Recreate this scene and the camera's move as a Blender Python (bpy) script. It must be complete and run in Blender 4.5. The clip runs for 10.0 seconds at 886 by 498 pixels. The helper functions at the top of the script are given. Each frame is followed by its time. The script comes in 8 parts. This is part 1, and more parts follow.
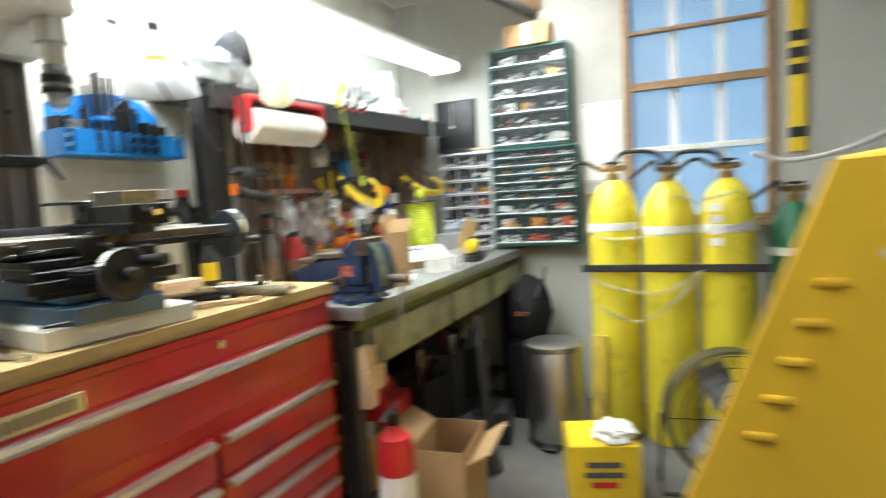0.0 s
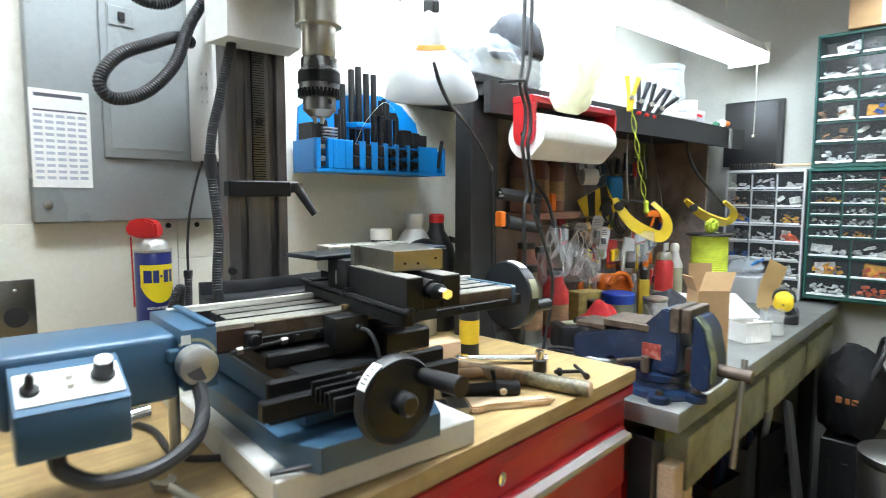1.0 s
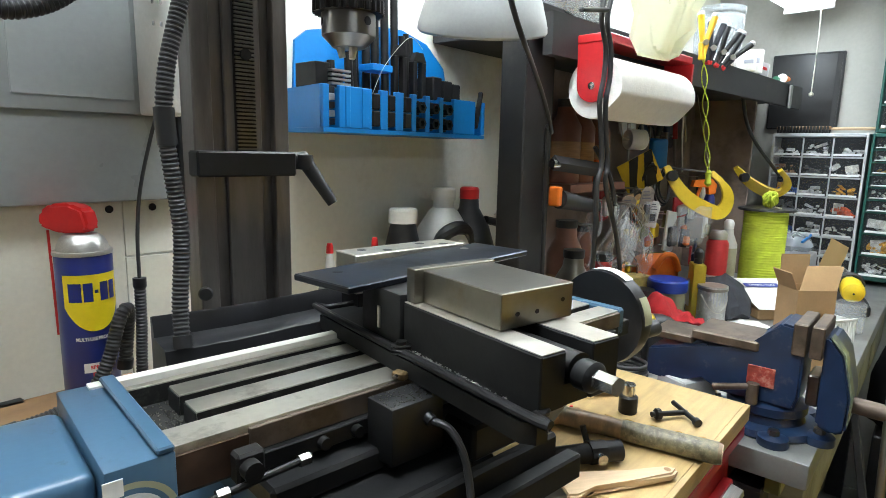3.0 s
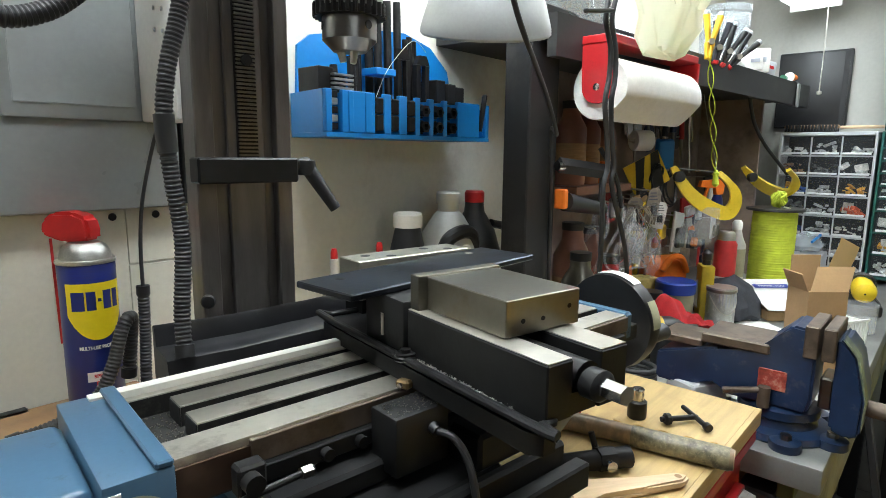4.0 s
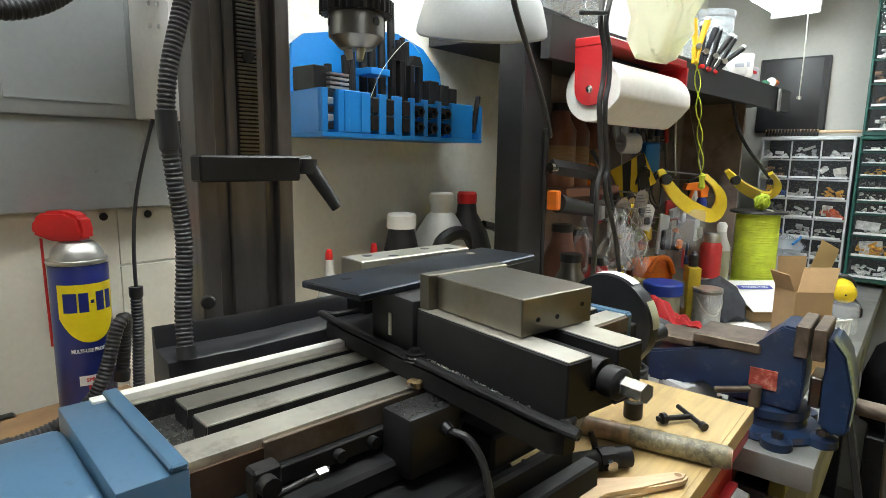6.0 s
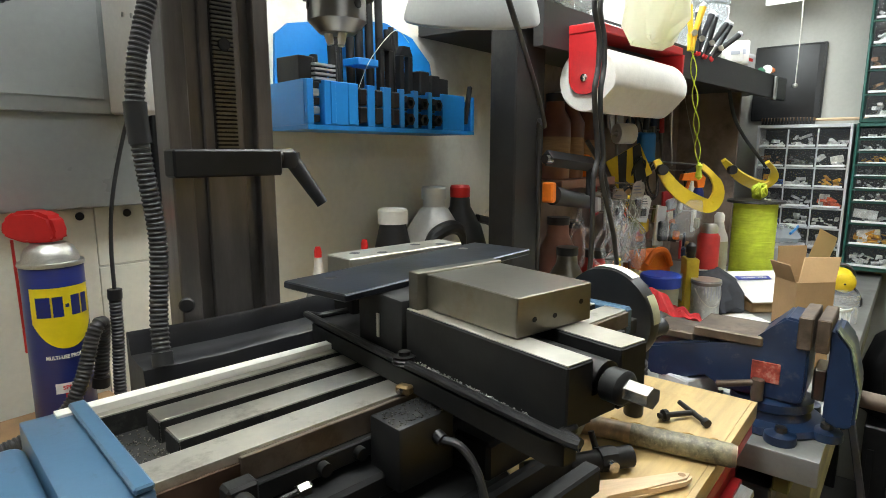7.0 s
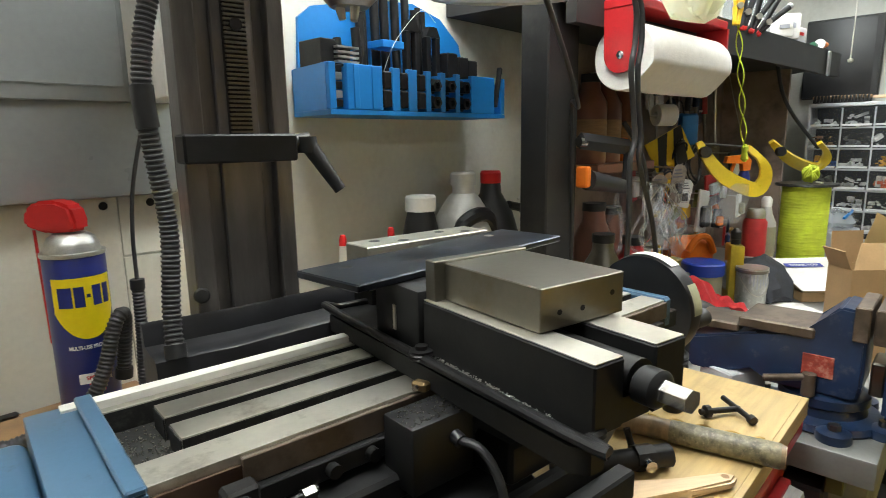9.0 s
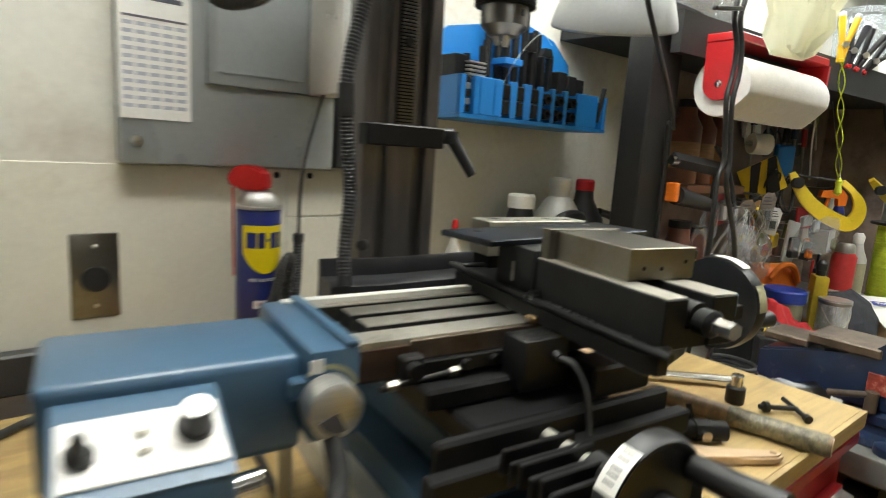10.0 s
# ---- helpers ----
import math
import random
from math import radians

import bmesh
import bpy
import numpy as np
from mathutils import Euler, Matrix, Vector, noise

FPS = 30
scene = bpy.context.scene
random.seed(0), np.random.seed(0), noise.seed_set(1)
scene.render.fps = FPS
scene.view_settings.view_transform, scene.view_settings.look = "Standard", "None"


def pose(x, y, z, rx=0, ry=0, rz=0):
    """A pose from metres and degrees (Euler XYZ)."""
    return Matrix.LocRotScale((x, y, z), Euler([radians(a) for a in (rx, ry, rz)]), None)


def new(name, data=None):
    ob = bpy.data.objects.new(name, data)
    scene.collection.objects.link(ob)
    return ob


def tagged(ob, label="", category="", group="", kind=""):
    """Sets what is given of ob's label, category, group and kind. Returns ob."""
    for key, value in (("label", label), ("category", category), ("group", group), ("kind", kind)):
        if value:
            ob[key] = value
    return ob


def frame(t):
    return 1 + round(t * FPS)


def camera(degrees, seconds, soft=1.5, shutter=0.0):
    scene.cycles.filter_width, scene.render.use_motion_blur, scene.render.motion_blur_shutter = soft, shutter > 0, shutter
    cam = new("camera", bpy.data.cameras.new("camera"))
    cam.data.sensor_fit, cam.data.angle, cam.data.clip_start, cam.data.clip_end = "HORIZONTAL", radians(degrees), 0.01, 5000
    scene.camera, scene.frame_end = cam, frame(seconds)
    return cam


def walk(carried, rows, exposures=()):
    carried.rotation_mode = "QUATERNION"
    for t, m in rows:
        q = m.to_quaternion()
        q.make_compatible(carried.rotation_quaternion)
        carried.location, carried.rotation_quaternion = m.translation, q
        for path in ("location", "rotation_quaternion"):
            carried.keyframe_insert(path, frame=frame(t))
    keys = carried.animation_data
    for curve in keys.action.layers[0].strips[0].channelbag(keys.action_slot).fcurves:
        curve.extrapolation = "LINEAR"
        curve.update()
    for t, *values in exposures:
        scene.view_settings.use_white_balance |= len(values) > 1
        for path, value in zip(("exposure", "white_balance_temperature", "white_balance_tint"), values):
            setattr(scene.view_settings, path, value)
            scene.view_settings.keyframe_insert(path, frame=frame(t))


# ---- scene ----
cam = camera(74.55, 10.0, soft=0.8, shutter=0.5)
PATH = [
    (0.0, -1.5129, -1.0489, 1.2278, 84.852, 3.262, -66.350),
    (0.2, -1.4563, -0.8911, 1.2333, 84.093, 3.185, -60.583),
    (0.4, -1.4051, -0.7975, 1.2805, 84.296, 2.918, -55.395),
    (0.5, -1.3494, -0.7428, 1.2925, 84.591, 1.594, -52.335),
    (0.6, -1.3170, -0.7180, 1.3093, 86.280, 2.095, -50.356),
    (0.8, -1.2429, -0.6144, 1.3382, 85.331, 0.433, -47.978),
    (1.0, -1.1895, -0.5304, 1.3496, 84.886, -0.241, -46.847),
    (1.5, -1.0697, -0.3075, 1.3669, 82.216, -2.811, -50.207),
    (2.0, -1.0363, -0.2012, 1.3725, 81.380, -2.914, -50.496),
    (2.5, -1.0279, -0.1984, 1.3790, 80.665, -1.891, -50.158),
    (3.0, -1.0165, -0.1958, 1.3807, 80.352, -1.242, -49.049),
    (4.5, -1.0082, -0.1874, 1.3826, 80.664, -0.562, -48.499),
    (5.0, -1.0097, -0.1806, 1.3775, 80.548, -0.755, -48.746),
    (5.5, -1.0143, -0.1770, 1.3766, 80.548, -0.435, -49.326),
    (6.0, -1.0219, -0.1709, 1.3776, 80.929, -0.897, -50.361),
    (7.5, -0.9774, -0.1467, 1.3702, 80.135, 0.296, -50.918),
    (8.0, -0.9644, -0.1392, 1.3670, 79.709, -0.211, -49.758),
    (8.5, -0.9562, -0.1396, 1.3666, 79.273, 0.305, -49.148),
    (9.0, -0.9631, -0.1464, 1.3674, 79.298, 0.912, -47.423),
    (9.5, -0.9735, -0.1574, 1.3675, 79.559, 0.757, -44.284),
    (9.8, -1.0276, -0.2028, 1.3529, 80.501, -2.975, -40.123),
    (10.0, -1.1040, -0.2290, 1.3500, 80.200, -3.780, -39.050),
]
EXPOSE = [(0.0, 1.02, 6150, 10), (0.5, 0.90, 5650, 10), (1.2, 0.78, 5700, 10), (1.8, 0.66, 5750, 10), (2.6, 0.49, 5850, 10), (4.4, 0.26, 6050, 10), (7.5, 0.25, 6350, 10), (9.5, 0.22, 6500, 10), (10.0, 0.12, 6600, 10)]
walk(cam, [(t, pose(x, y, z, rx, ry, rz)) for t, x, y, z, rx, ry, rz in PATH], EXPOSE)

# ---- world and large lights ----
world = bpy.data.worlds.new("world")
scene.world = world
world.use_nodes = True
world.node_tree.nodes["Background"].inputs[0].default_value = (0.25, 0.32, 0.45, 1)
world.node_tree.nodes["Background"].inputs[1].default_value = 0.3

TUBE_POWER = 10.0
ROOM_POWER = 27.0
BENCH_POWER = 15.0
BACK_POWER = 7.5

# ---- materials ----
def paint(name, color, rough=0.5, metal=0.0, vary=0.15, scale=12.0, bump=0.15, grain=160.0, spec=0.5, coat=0.0,
          dirt=None, dirt_amount=0.0, dirt_scale=4.0, per_object=0.0, stretch=None, rough_vary=0.15):
    m = bpy.data.materials.new(name)
    m.use_nodes = True
    nt = m.node_tree
    b = nt.nodes["Principled BSDF"]
    L = nt.links.new
    tc = nt.nodes.new("ShaderNodeTexCoord")
    mp = nt.nodes.new("ShaderNodeMapping")
    L(tc.outputs["Object"], mp.inputs[0])
    if stretch:
        mp.inputs["Scale"].default_value = stretch
    n1 = nt.nodes.new("ShaderNodeTexNoise")
    n1.inputs["Scale"].default_value, n1.inputs["Detail"].default_value = scale, 6
    n2 = nt.nodes.new("ShaderNodeTexNoise")
    n2.inputs["Scale"].default_value, n2.inputs["Detail"].default_value = grain, 3
    L(mp.outputs[0], n1.inputs[0])
    L(mp.outputs[0], n2.inputs[0])
    mix = nt.nodes.new("ShaderNodeMix")
    mix.data_type = "RGBA"
    lo = [max(0, c * (1 - vary)) for c in color]
    hi = [min(1, c * (1 + vary)) for c in color]
    mix.inputs[6].default_value, mix.inputs[7].default_value = (*lo, 1), (*hi, 1)
    ramp = nt.nodes.new("ShaderNodeMapRange")
    ramp.inputs[1].default_value, ramp.inputs[2].default_value = 0.3, 0.7
    L(n1.outputs[0], ramp.inputs[0])
    L(ramp.outputs[0], mix.inputs[0])
    out = mix.outputs[2]
    if dirt:
        n3 = nt.nodes.new("ShaderNodeTexNoise")
        n3.inputs["Scale"].default_value, n3.inputs["Detail"].default_value, n3.inputs["Roughness"].default_value = dirt_scale, 8, 0.7
        L(tc.outputs["Object"], n3.inputs[0])
        r3 = nt.nodes.new("ShaderNodeMapRange")
        r3.inputs[1].default_value, r3.inputs[2].default_value = 0.62 - dirt_amount * 0.25, 0.75
        L(n3.outputs[0], r3.inputs[0])
        mx = nt.nodes.new("ShaderNodeMix")
        mx.data_type = "RGBA"
        mx.inputs[7].default_value = (*dirt, 1)
        L(r3.outputs[0], mx.inputs[0])
        L(out, mx.inputs[6])
        out = mx.outputs[2]
    fine = nt.nodes.new("ShaderNodeMapRange")
    fine.inputs[1].default_value, fine.inputs[2].default_value = 0.3, 0.7
    fine.inputs[3].default_value, fine.inputs[4].default_value = 0.97, 1.03
    L(n2.outputs[0], fine.inputs[0])
    speck = nt.nodes.new("ShaderNodeHueSaturation")
    L(fine.outputs[0], speck.inputs["Value"])
    L(out, speck.inputs["Color"])
    out = speck.outputs[0]
    if per_object:
        oi = nt.nodes.new("ShaderNodeObjectInfo")
        mr = nt.nodes.new("ShaderNodeMapRange")
        mr.inputs[3].default_value, mr.inputs[4].default_value = 1 - per_object, 1 + per_object
        L(oi.outputs["Random"], mr.inputs[0])
        hs = nt.nodes.new("ShaderNodeHueSaturation")
        L(mr.outputs[0], hs.inputs["Value"])
        L(out, hs.inputs["Color"])
        out = hs.outputs[0]
    L(out, b.inputs["Base Color"])
    rr = nt.nodes.new("ShaderNodeMapRange")
    rr.inputs[3].default_value, rr.inputs[4].default_value = max(0.03, rough - rough_vary * rough), min(1, rough + rough_vary)
    L(n1.outputs[0], rr.inputs[0])
    L(rr.outputs[0], b.inputs["Roughness"])
    b.inputs["Metallic"].default_value = metal
    b.inputs["Specular IOR Level"].default_value = spec
    b.inputs["Coat Weight"].default_value = coat
    if bump:
        bp = nt.nodes.new("ShaderNodeBump")
        bp.inputs["Strength"].default_value, bp.inputs["Distance"].default_value = bump, 0.001
        L(n2.outputs[0], bp.inputs["Height"])
        L(bp.outputs[0], b.inputs["Normal"])
    return m


def glow(name, color, strength):
    m = bpy.data.materials.new(name)
    m.use_nodes = True
    b = m.node_tree.nodes["Principled BSDF"]
    b.inputs["Base Color"].default_value = (*color, 1)
    b.inputs["Emission Color"].default_value = (*color, 1)
    b.inputs["Emission Strength"].default_value = strength
    return m


def clear(name, color=(1, 1, 1), rough=0.05, ior=1.45, alpha=None):
    m = bpy.data.materials.new(name)
    m.use_nodes = True
    b = m.node_tree.nodes["Principled BSDF"]
    b.inputs["Base Color"].default_value = (*color, 1)
    b.inputs["Roughness"].default_value = rough
    b.inputs["IOR"].default_value = ior
    if alpha is None:
        b.inputs["Transmission Weight"].default_value = 1.0
    else:
        b.inputs["Alpha"].default_value = alpha
    return m


WALL = paint("wall paint", (0.71, 0.70, 0.63), 0.75, vary=0.05, scale=2.5, bump=0.25, grain=90, dirt=(0.50, 0.45, 0.37), dirt_amount=0.4, dirt_scale=2.6)
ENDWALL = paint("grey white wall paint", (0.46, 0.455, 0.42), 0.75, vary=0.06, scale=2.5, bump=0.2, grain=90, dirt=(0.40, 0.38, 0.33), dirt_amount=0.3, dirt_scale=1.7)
WALL_PLATE = paint("cream board", (0.72, 0.70, 0.60), 0.6, vary=0.05, scale=6, bump=0.12, dirt=(0.55, 0.50, 0.40), dirt_amount=0.2, dirt_scale=6)
CEIL = paint("ceiling paint", (0.75, 0.73, 0.68), 0.85, vary=0.05, scale=3)
CONCRETE = paint("concrete floor", (0.14, 0.135, 0.125), 0.7, vary=0.25, scale=3, bump=0.4, grain=60, dirt=(0.09, 0.085, 0.08), dirt_amount=0.5, dirt_scale=2)
RED = paint("red enamel", (0.50, 0.018, 0.022), 0.32, vary=0.12, scale=5, bump=0.05, coat=0.4, dirt=(0.22, 0.02, 0.02), dirt_amount=0.2, dirt_scale=9)
RED_PLASTIC = paint("red plastic", (0.62, 0.02, 0.02), 0.35, vary=0.08, scale=20)
RED_CLOTH = paint("red shop rag", (0.47, 0.022, 0.026), 0.9, vary=0.25, scale=40, bump=0.6, grain=500)
WOODTOP = paint("maple worktop", (0.475, 0.340, 0.148), 0.4, vary=0.2, scale=5, stretch=(1.2, 16, 16), bump=0.1, dirt=(0.33, 0.205, 0.09), dirt_amount=0.55, dirt_scale=9)
WOOD = paint("brown timber", (0.32, 0.19, 0.09), 0.55, vary=0.25, scale=6, stretch=(3, 3, 20), bump=0.2)
PALEWOOD = paint("pale handle wood", (0.62, 0.45, 0.28), 0.5, vary=0.15, scale=8, stretch=(2, 14, 14))
OLDWOOD = paint("worn hammer handle", (0.25, 0.165, 0.09), 0.30, vary=0.35, scale=9, stretch=(9, 9, 2), dirt=(0.022, 0.055, 0.040), dirt_amount=0.55, dirt_scale=22, coat=0.2)
ALU = paint("brushed aluminium", (0.62, 0.61, 0.58), 0.38, metal=1.0, vary=0.1, scale=30, stretch=(1, 20, 20))
STEEL = paint("ground steel", (0.60, 0.575, 0.51), 0.37, metal=1.0, vary=0.24, scale=9, bump=0.06, dirt=(0.25, 0.22, 0.17), dirt_amount=0.3, dirt_scale=14)
STEEL_DULL = paint("dull steel block", (0.26, 0.245, 0.21), 0.27, metal=1.0, vary=0.16, scale=10, bump=0.10, dirt=(0.22, 0.18, 0.12), dirt_amount=0.25, dirt_scale=16)
CHROME = paint("polished chrome", (0.78, 0.77, 0.75), 0.12, metal=1.0, vary=0.06, scale=20, bump=0)
GALV = paint("galvanised bench top", (0.34, 0.345, 0.33), 0.42, metal=0.75, vary=0.2, scale=7, bump=0.08, dirt=(0.25, 0.24, 0.22), dirt_amount=0.4, dirt_scale=8)
IRON = paint("brown iron column", (0.185, 0.170, 0.163), 0.30, metal=0.6, vary=0.35, scale=7, stretch=(6, 6, 1), bump=0.15, grain=90)
# base black is lifted a little to stand in for haze
BLACKPAINT = paint("black machine paint", (0.015, 0.015, 0.0155), 0.33, vary=0.3, scale=20, bump=0.25, grain=70, spec=0.22, dirt=(0.022, 0.020, 0.018), dirt_amount=0.15, dirt_scale=20)
BLACKSTEEL = paint("black powder steel", (0.031, 0.031, 0.033), 0.45, vary=0.25, scale=12, bump=0.2, dirt=(0.05, 0.048, 0.045), dirt_amount=0.2, dirt_scale=9)
# hutch black also carries some haze in its base colour
HUTCHBLACK = paint("black hutch steel", (0.029, 0.029, 0.030), 0.5, vary=0.3, scale=9, bump=0.2, spec=0.3, dirt=(0.05, 0.047, 0.044), dirt_amount=0.25, dirt_scale=7)
BLACKPLASTIC = paint("black plastic", (0.018, 0.018, 0.019), 0.38, vary=0.2, scale=30, bump=0.1)
WAYRUBBER = paint("glossy black sheet rubber", (0.013, 0.013, 0.015), 0.27, vary=0.3, scale=30, bump=0.25, grain=70, dirt=(0.05, 0.048, 0.045), dirt_amount=0.05, dirt_scale=60)
RUBBER = paint("black rubber", (0.028, 0.028, 0.029), 0.42, vary=0.2, scale=40, bump=0.2)
BLUING = paint("blued steel plate", (0.045, 0.049, 0.060), 0.27, metal=0.8, vary=0.7, scale=8, bump=0.10, dirt=(0.10, 0.12, 0.17), dirt_amount=0.5, dirt_scale=13)
OXIDE = paint("black oxide steel", (0.022, 0.021, 0.021), 0.4, metal=0.6, vary=0.3, scale=40)
FEEDBLUE = paint("light blue machine paint", (0.052, 0.112, 0.186), 0.30, vary=0.07, scale=5, bump=0.03, grain=240, coat=0.12, rough_vary=0.06, dirt=(0.035, 0.070, 0.105), dirt_amount=0.02, dirt_scale=45)
VISEBLUE = paint("dark blue enamel", (0.010, 0.025, 0.066), 0.30, vary=0.35, scale=14, bump=0.3, grain=60, dirt=(0.085, 0.085, 0.10), dirt_amount=0.20, dirt_scale=30)
TRAYBLUE = paint("bright blue plastic", (0.012, 0.185, 0.53), 0.38, vary=0.06, scale=9, bump=0.04)
GREYPANEL = paint("grey panel enamel", (0.31, 0.33, 0.33), 0.22, vary=0.06, scale=4, bump=0.15, grain=120, coat=0.1)
WHITE = paint("white enamel", (0.76, 0.75, 0.72), 0.45, vary=0.05, scale=10)
PAPER = paint("white paper", (0.80, 0.79, 0.75), 0.85, vary=0.04, scale=30, bump=0.1)
TOWEL = paint("paper towel", (0.84, 0.83, 0.80), 0.95, vary=0.04, scale=60, bump=0.5, grain=300)
INK = paint("printed ink", (0.10, 0.10, 0.12), 0.8, vary=0.1)
GREYINK = paint("grey print", (0.42, 0.44, 0.50), 0.85, vary=0.1)
YELLOW = paint("yellow cylinder paint", (0.84, 0.71, 0.045), 0.33, vary=0.1, scale=4, bump=0.08, coat=0.3, dirt=(0.42, 0.31, 0.03), dirt_amount=0.35, dirt_scale=5)
YELLOWPL = paint("yellow plastic", (0.80, 0.56, 0.02), 0.35, vary=0.08, scale=20)
SHIELDYEL = paint("glossy yellow shield plastic", (0.90, 0.66, 0.04), 0.25, vary=0.06, scale=20, bump=0.05)
ORANGEPANEL = paint("orange yellow panel", (0.90, 0.55, 0.03), 0.4, vary=0.06, scale=4, bump=0.1, coat=0.2)
DULLORANGE = paint("faded orange print", (0.30, 0.10, 0.02), 0.7, vary=0.3, scale=40)
ORANGE = paint("orange plastic", (0.85, 0.20, 0.015), 0.4, vary=0.1, scale=20)
GREENPL = paint("green cabinet plastic", (0.015, 0.085, 0.070), 0.4, vary=0.12, scale=9)
GREYPL = paint("grey cabinet plastic", (0.54, 0.555, 0.58), 0.3, vary=0.08, scale=9)
GREEN = paint("green cylinder paint", (0.03, 0.16, 0.08), 0.4, vary=0.1, scale=6)
LIME = paint("lime mason cord", (0.60, 0.70, 0.05), 0.7, vary=0.15, scale=30, bump=0.3)
CARD = paint("cardboard", (0.42, 0.27, 0.13), 0.8, vary=0.1, scale=14, bump=0.15, grain=220)
CREAM = paint("cream drawer paint", (0.34, 0.335, 0.215), 0.5, vary=0.2, scale=6, dirt=(0.11, 0.105, 0.06), dirt_amount=0.65, dirt_scale=8)
OLIVE = paint("olive apron paint", (0.16, 0.18, 0.05), 0.5, vary=0.25, scale=8)
STAINLESS = paint("stainless steel", (0.52, 0.50, 0.46), 0.28, metal=1.0, vary=0.08, scale=12, stretch=(20, 20, 1))
CANBLUE = paint("spray can blue", (0.015, 0.025, 0.17), 0.28, vary=0.08, scale=12, coat=0.4, bump=0)
CANYEL = paint("spray can yellow", (0.85, 0.66, 0.01), 0.32, vary=0.05, scale=12, bump=0)
SILVERPL = paint("silver plastic jug", (0.60, 0.60, 0.58), 0.42, metal=0.35, vary=0.08, scale=14)
SHADE = paint("spun aluminium shade", (0.36, 0.37, 0.37), 0.42, metal=0.45, vary=0.08, scale=8)
BROWNJAR = paint("brown bottle", (0.20, 0.085, 0.055), 0.3, vary=0.3, scale=12)
# near black: the shade inside the table slots is put into this colour
SLOT = paint("shade-dark slot steel", (0.020, 0.019, 0.017), 0.6, metal=0.2, vary=0.35, scale=30, dirt=(0.09, 0.085, 0.075), dirt_amount=0.4, dirt_scale=40)
CHUCK = paint("dark turned steel", (0.27, 0.265, 0.26), 0.24, metal=1.0, vary=0.15, scale=14, bump=0.03)
RUST = paint("rusty worn steel", (0.125, 0.095, 0.072), 0.5, metal=0.5, vary=0.45, scale=22, bump=0.35, grain=90, dirt=(0.05, 0.032, 0.022), dirt_amount=0.5, dirt_scale=30)
COPPER = paint("dull copper strip", (0.085, 0.050, 0.034), 0.45, metal=0.6, vary=0.2, scale=20)
BRONZE = paint("oily bronze", (0.20, 0.135, 0.06), 0.4, metal=0.7, vary=0.4, scale=40)
BRASS = paint("worn brass", (0.45, 0.30, 0.11), 0.35, metal=0.9, vary=0.2, scale=30)
GREYCLOTH = paint("dark grey cloth", (0.035, 0.037, 0.045), 0.9, vary=0.25, scale=40, bump=0.5, grain=400)
WHITEBOARD = paint("white laminate board", (0.70, 0.68, 0.63), 0.4, vary=0.06, scale=10, dirt=(0.42, 0.38, 0.30), dirt_amount=0.3, dirt_scale=9)
DARKBACK = paint("dark hutch board", (0.31, 0.24, 0.20), 0.65, vary=0.4, scale=4, dirt=(0.02, 0.018, 0.016), dirt_amount=0.6, dirt_scale=5)
GLASSBAG = clear("clear plastic", (0.80, 0.82, 0.83), 0.10, 1.4, alpha=0.16)
DRAWERCLEAR = clear("clear drawer plastic", (0.16, 0.17, 0.18), 0.06, 1.45, alpha=0.09)
VISOR = clear("scratched visor plastic", (0.78, 0.80, 0.80), 0.12, 1.5, alpha=0.28)
DRAWERLIP = clear("frosted drawer lip", (0.86, 0.88, 0.89), 0.25, 1.45, alpha=0.85)
BAGWHITE = paint("thin white plastic", (0.92, 0.92, 0.80), 0.35, vary=0.08, scale=14, bump=0.2)
_b = BAGWHITE.node_tree
_mix, _tr = _b.nodes.new("ShaderNodeMixShader"), _b.nodes.new("ShaderNodeBsdfTranslucent")
_tr.inputs[0].default_value = (0.95, 0.95, 0.80, 1)
_mix.inputs[0].default_value = 0.65
_b.links.new(_b.nodes["Principled BSDF"].outputs[0], _mix.inputs[1])
_b.links.new(_tr.outputs[0], _mix.inputs[2])
_b.links.new(_mix.outputs[0], _b.nodes["Material Output"].inputs[0])
PANE = clear("window glass", (0.85, 0.92, 1.0), 0.02, 1.45, alpha=0.12)
# for walls out of view, dark so that little light bounces off them
DARKWALL = paint("dark unseen wall", (0.16, 0.14, 0.12), 0.8, vary=0.3, scale=3)
TUBELENS = glow("fluorescent diffuser", (0.93, 1.0, 0.98), TUBE_POWER)
SKYGLOW = glow("dusk daylight", (0.13, 0.27, 0.42), 0.6)


# ---- mesh tools ----
def box(bm, c, s, rz=0.0, bevel=0.0, rx=0.0, ry=0.0, seg=1):
    m = Matrix.Translation(c) @ Euler((radians(rx), radians(ry), radians(rz))).to_matrix().to_4x4() @ Matrix.Diagonal((*s, 1))
    vs = bmesh.ops.create_cube(bm, size=1, matrix=m)["verts"]
    if bevel:
        es = list({e for v in vs for e in v.link_edges})
        bmesh.ops.bevel(bm, geom=es, offset=bevel, segments=seg, affect="EDGES", profile=0.5)
    return bm


def bbox(bm, lo, hi, bevel=0.0, seg=1):
    c = [(a + b) / 2 for a, b in zip(lo, hi)]
    return box(bm, c, [abs(b - a) for a, b in zip(lo, hi)], bevel=bevel, seg=seg)


def axis_m(p, d):
    d = Vector(d)
    return Matrix.Translation(p) @ d.to_track_quat("Z", "Y").to_matrix().to_4x4()


def rod(bm, a, b, r, r2=None, seg=16):
    a, b = Vector(a), Vector(b)
    m = axis_m((a + b) / 2, b - a)
    bmesh.ops.create_cone(bm, cap_ends=True, segments=seg, radius1=r, radius2=r if r2 is None else r2, depth=(b - a).length, matrix=m)
    return bm


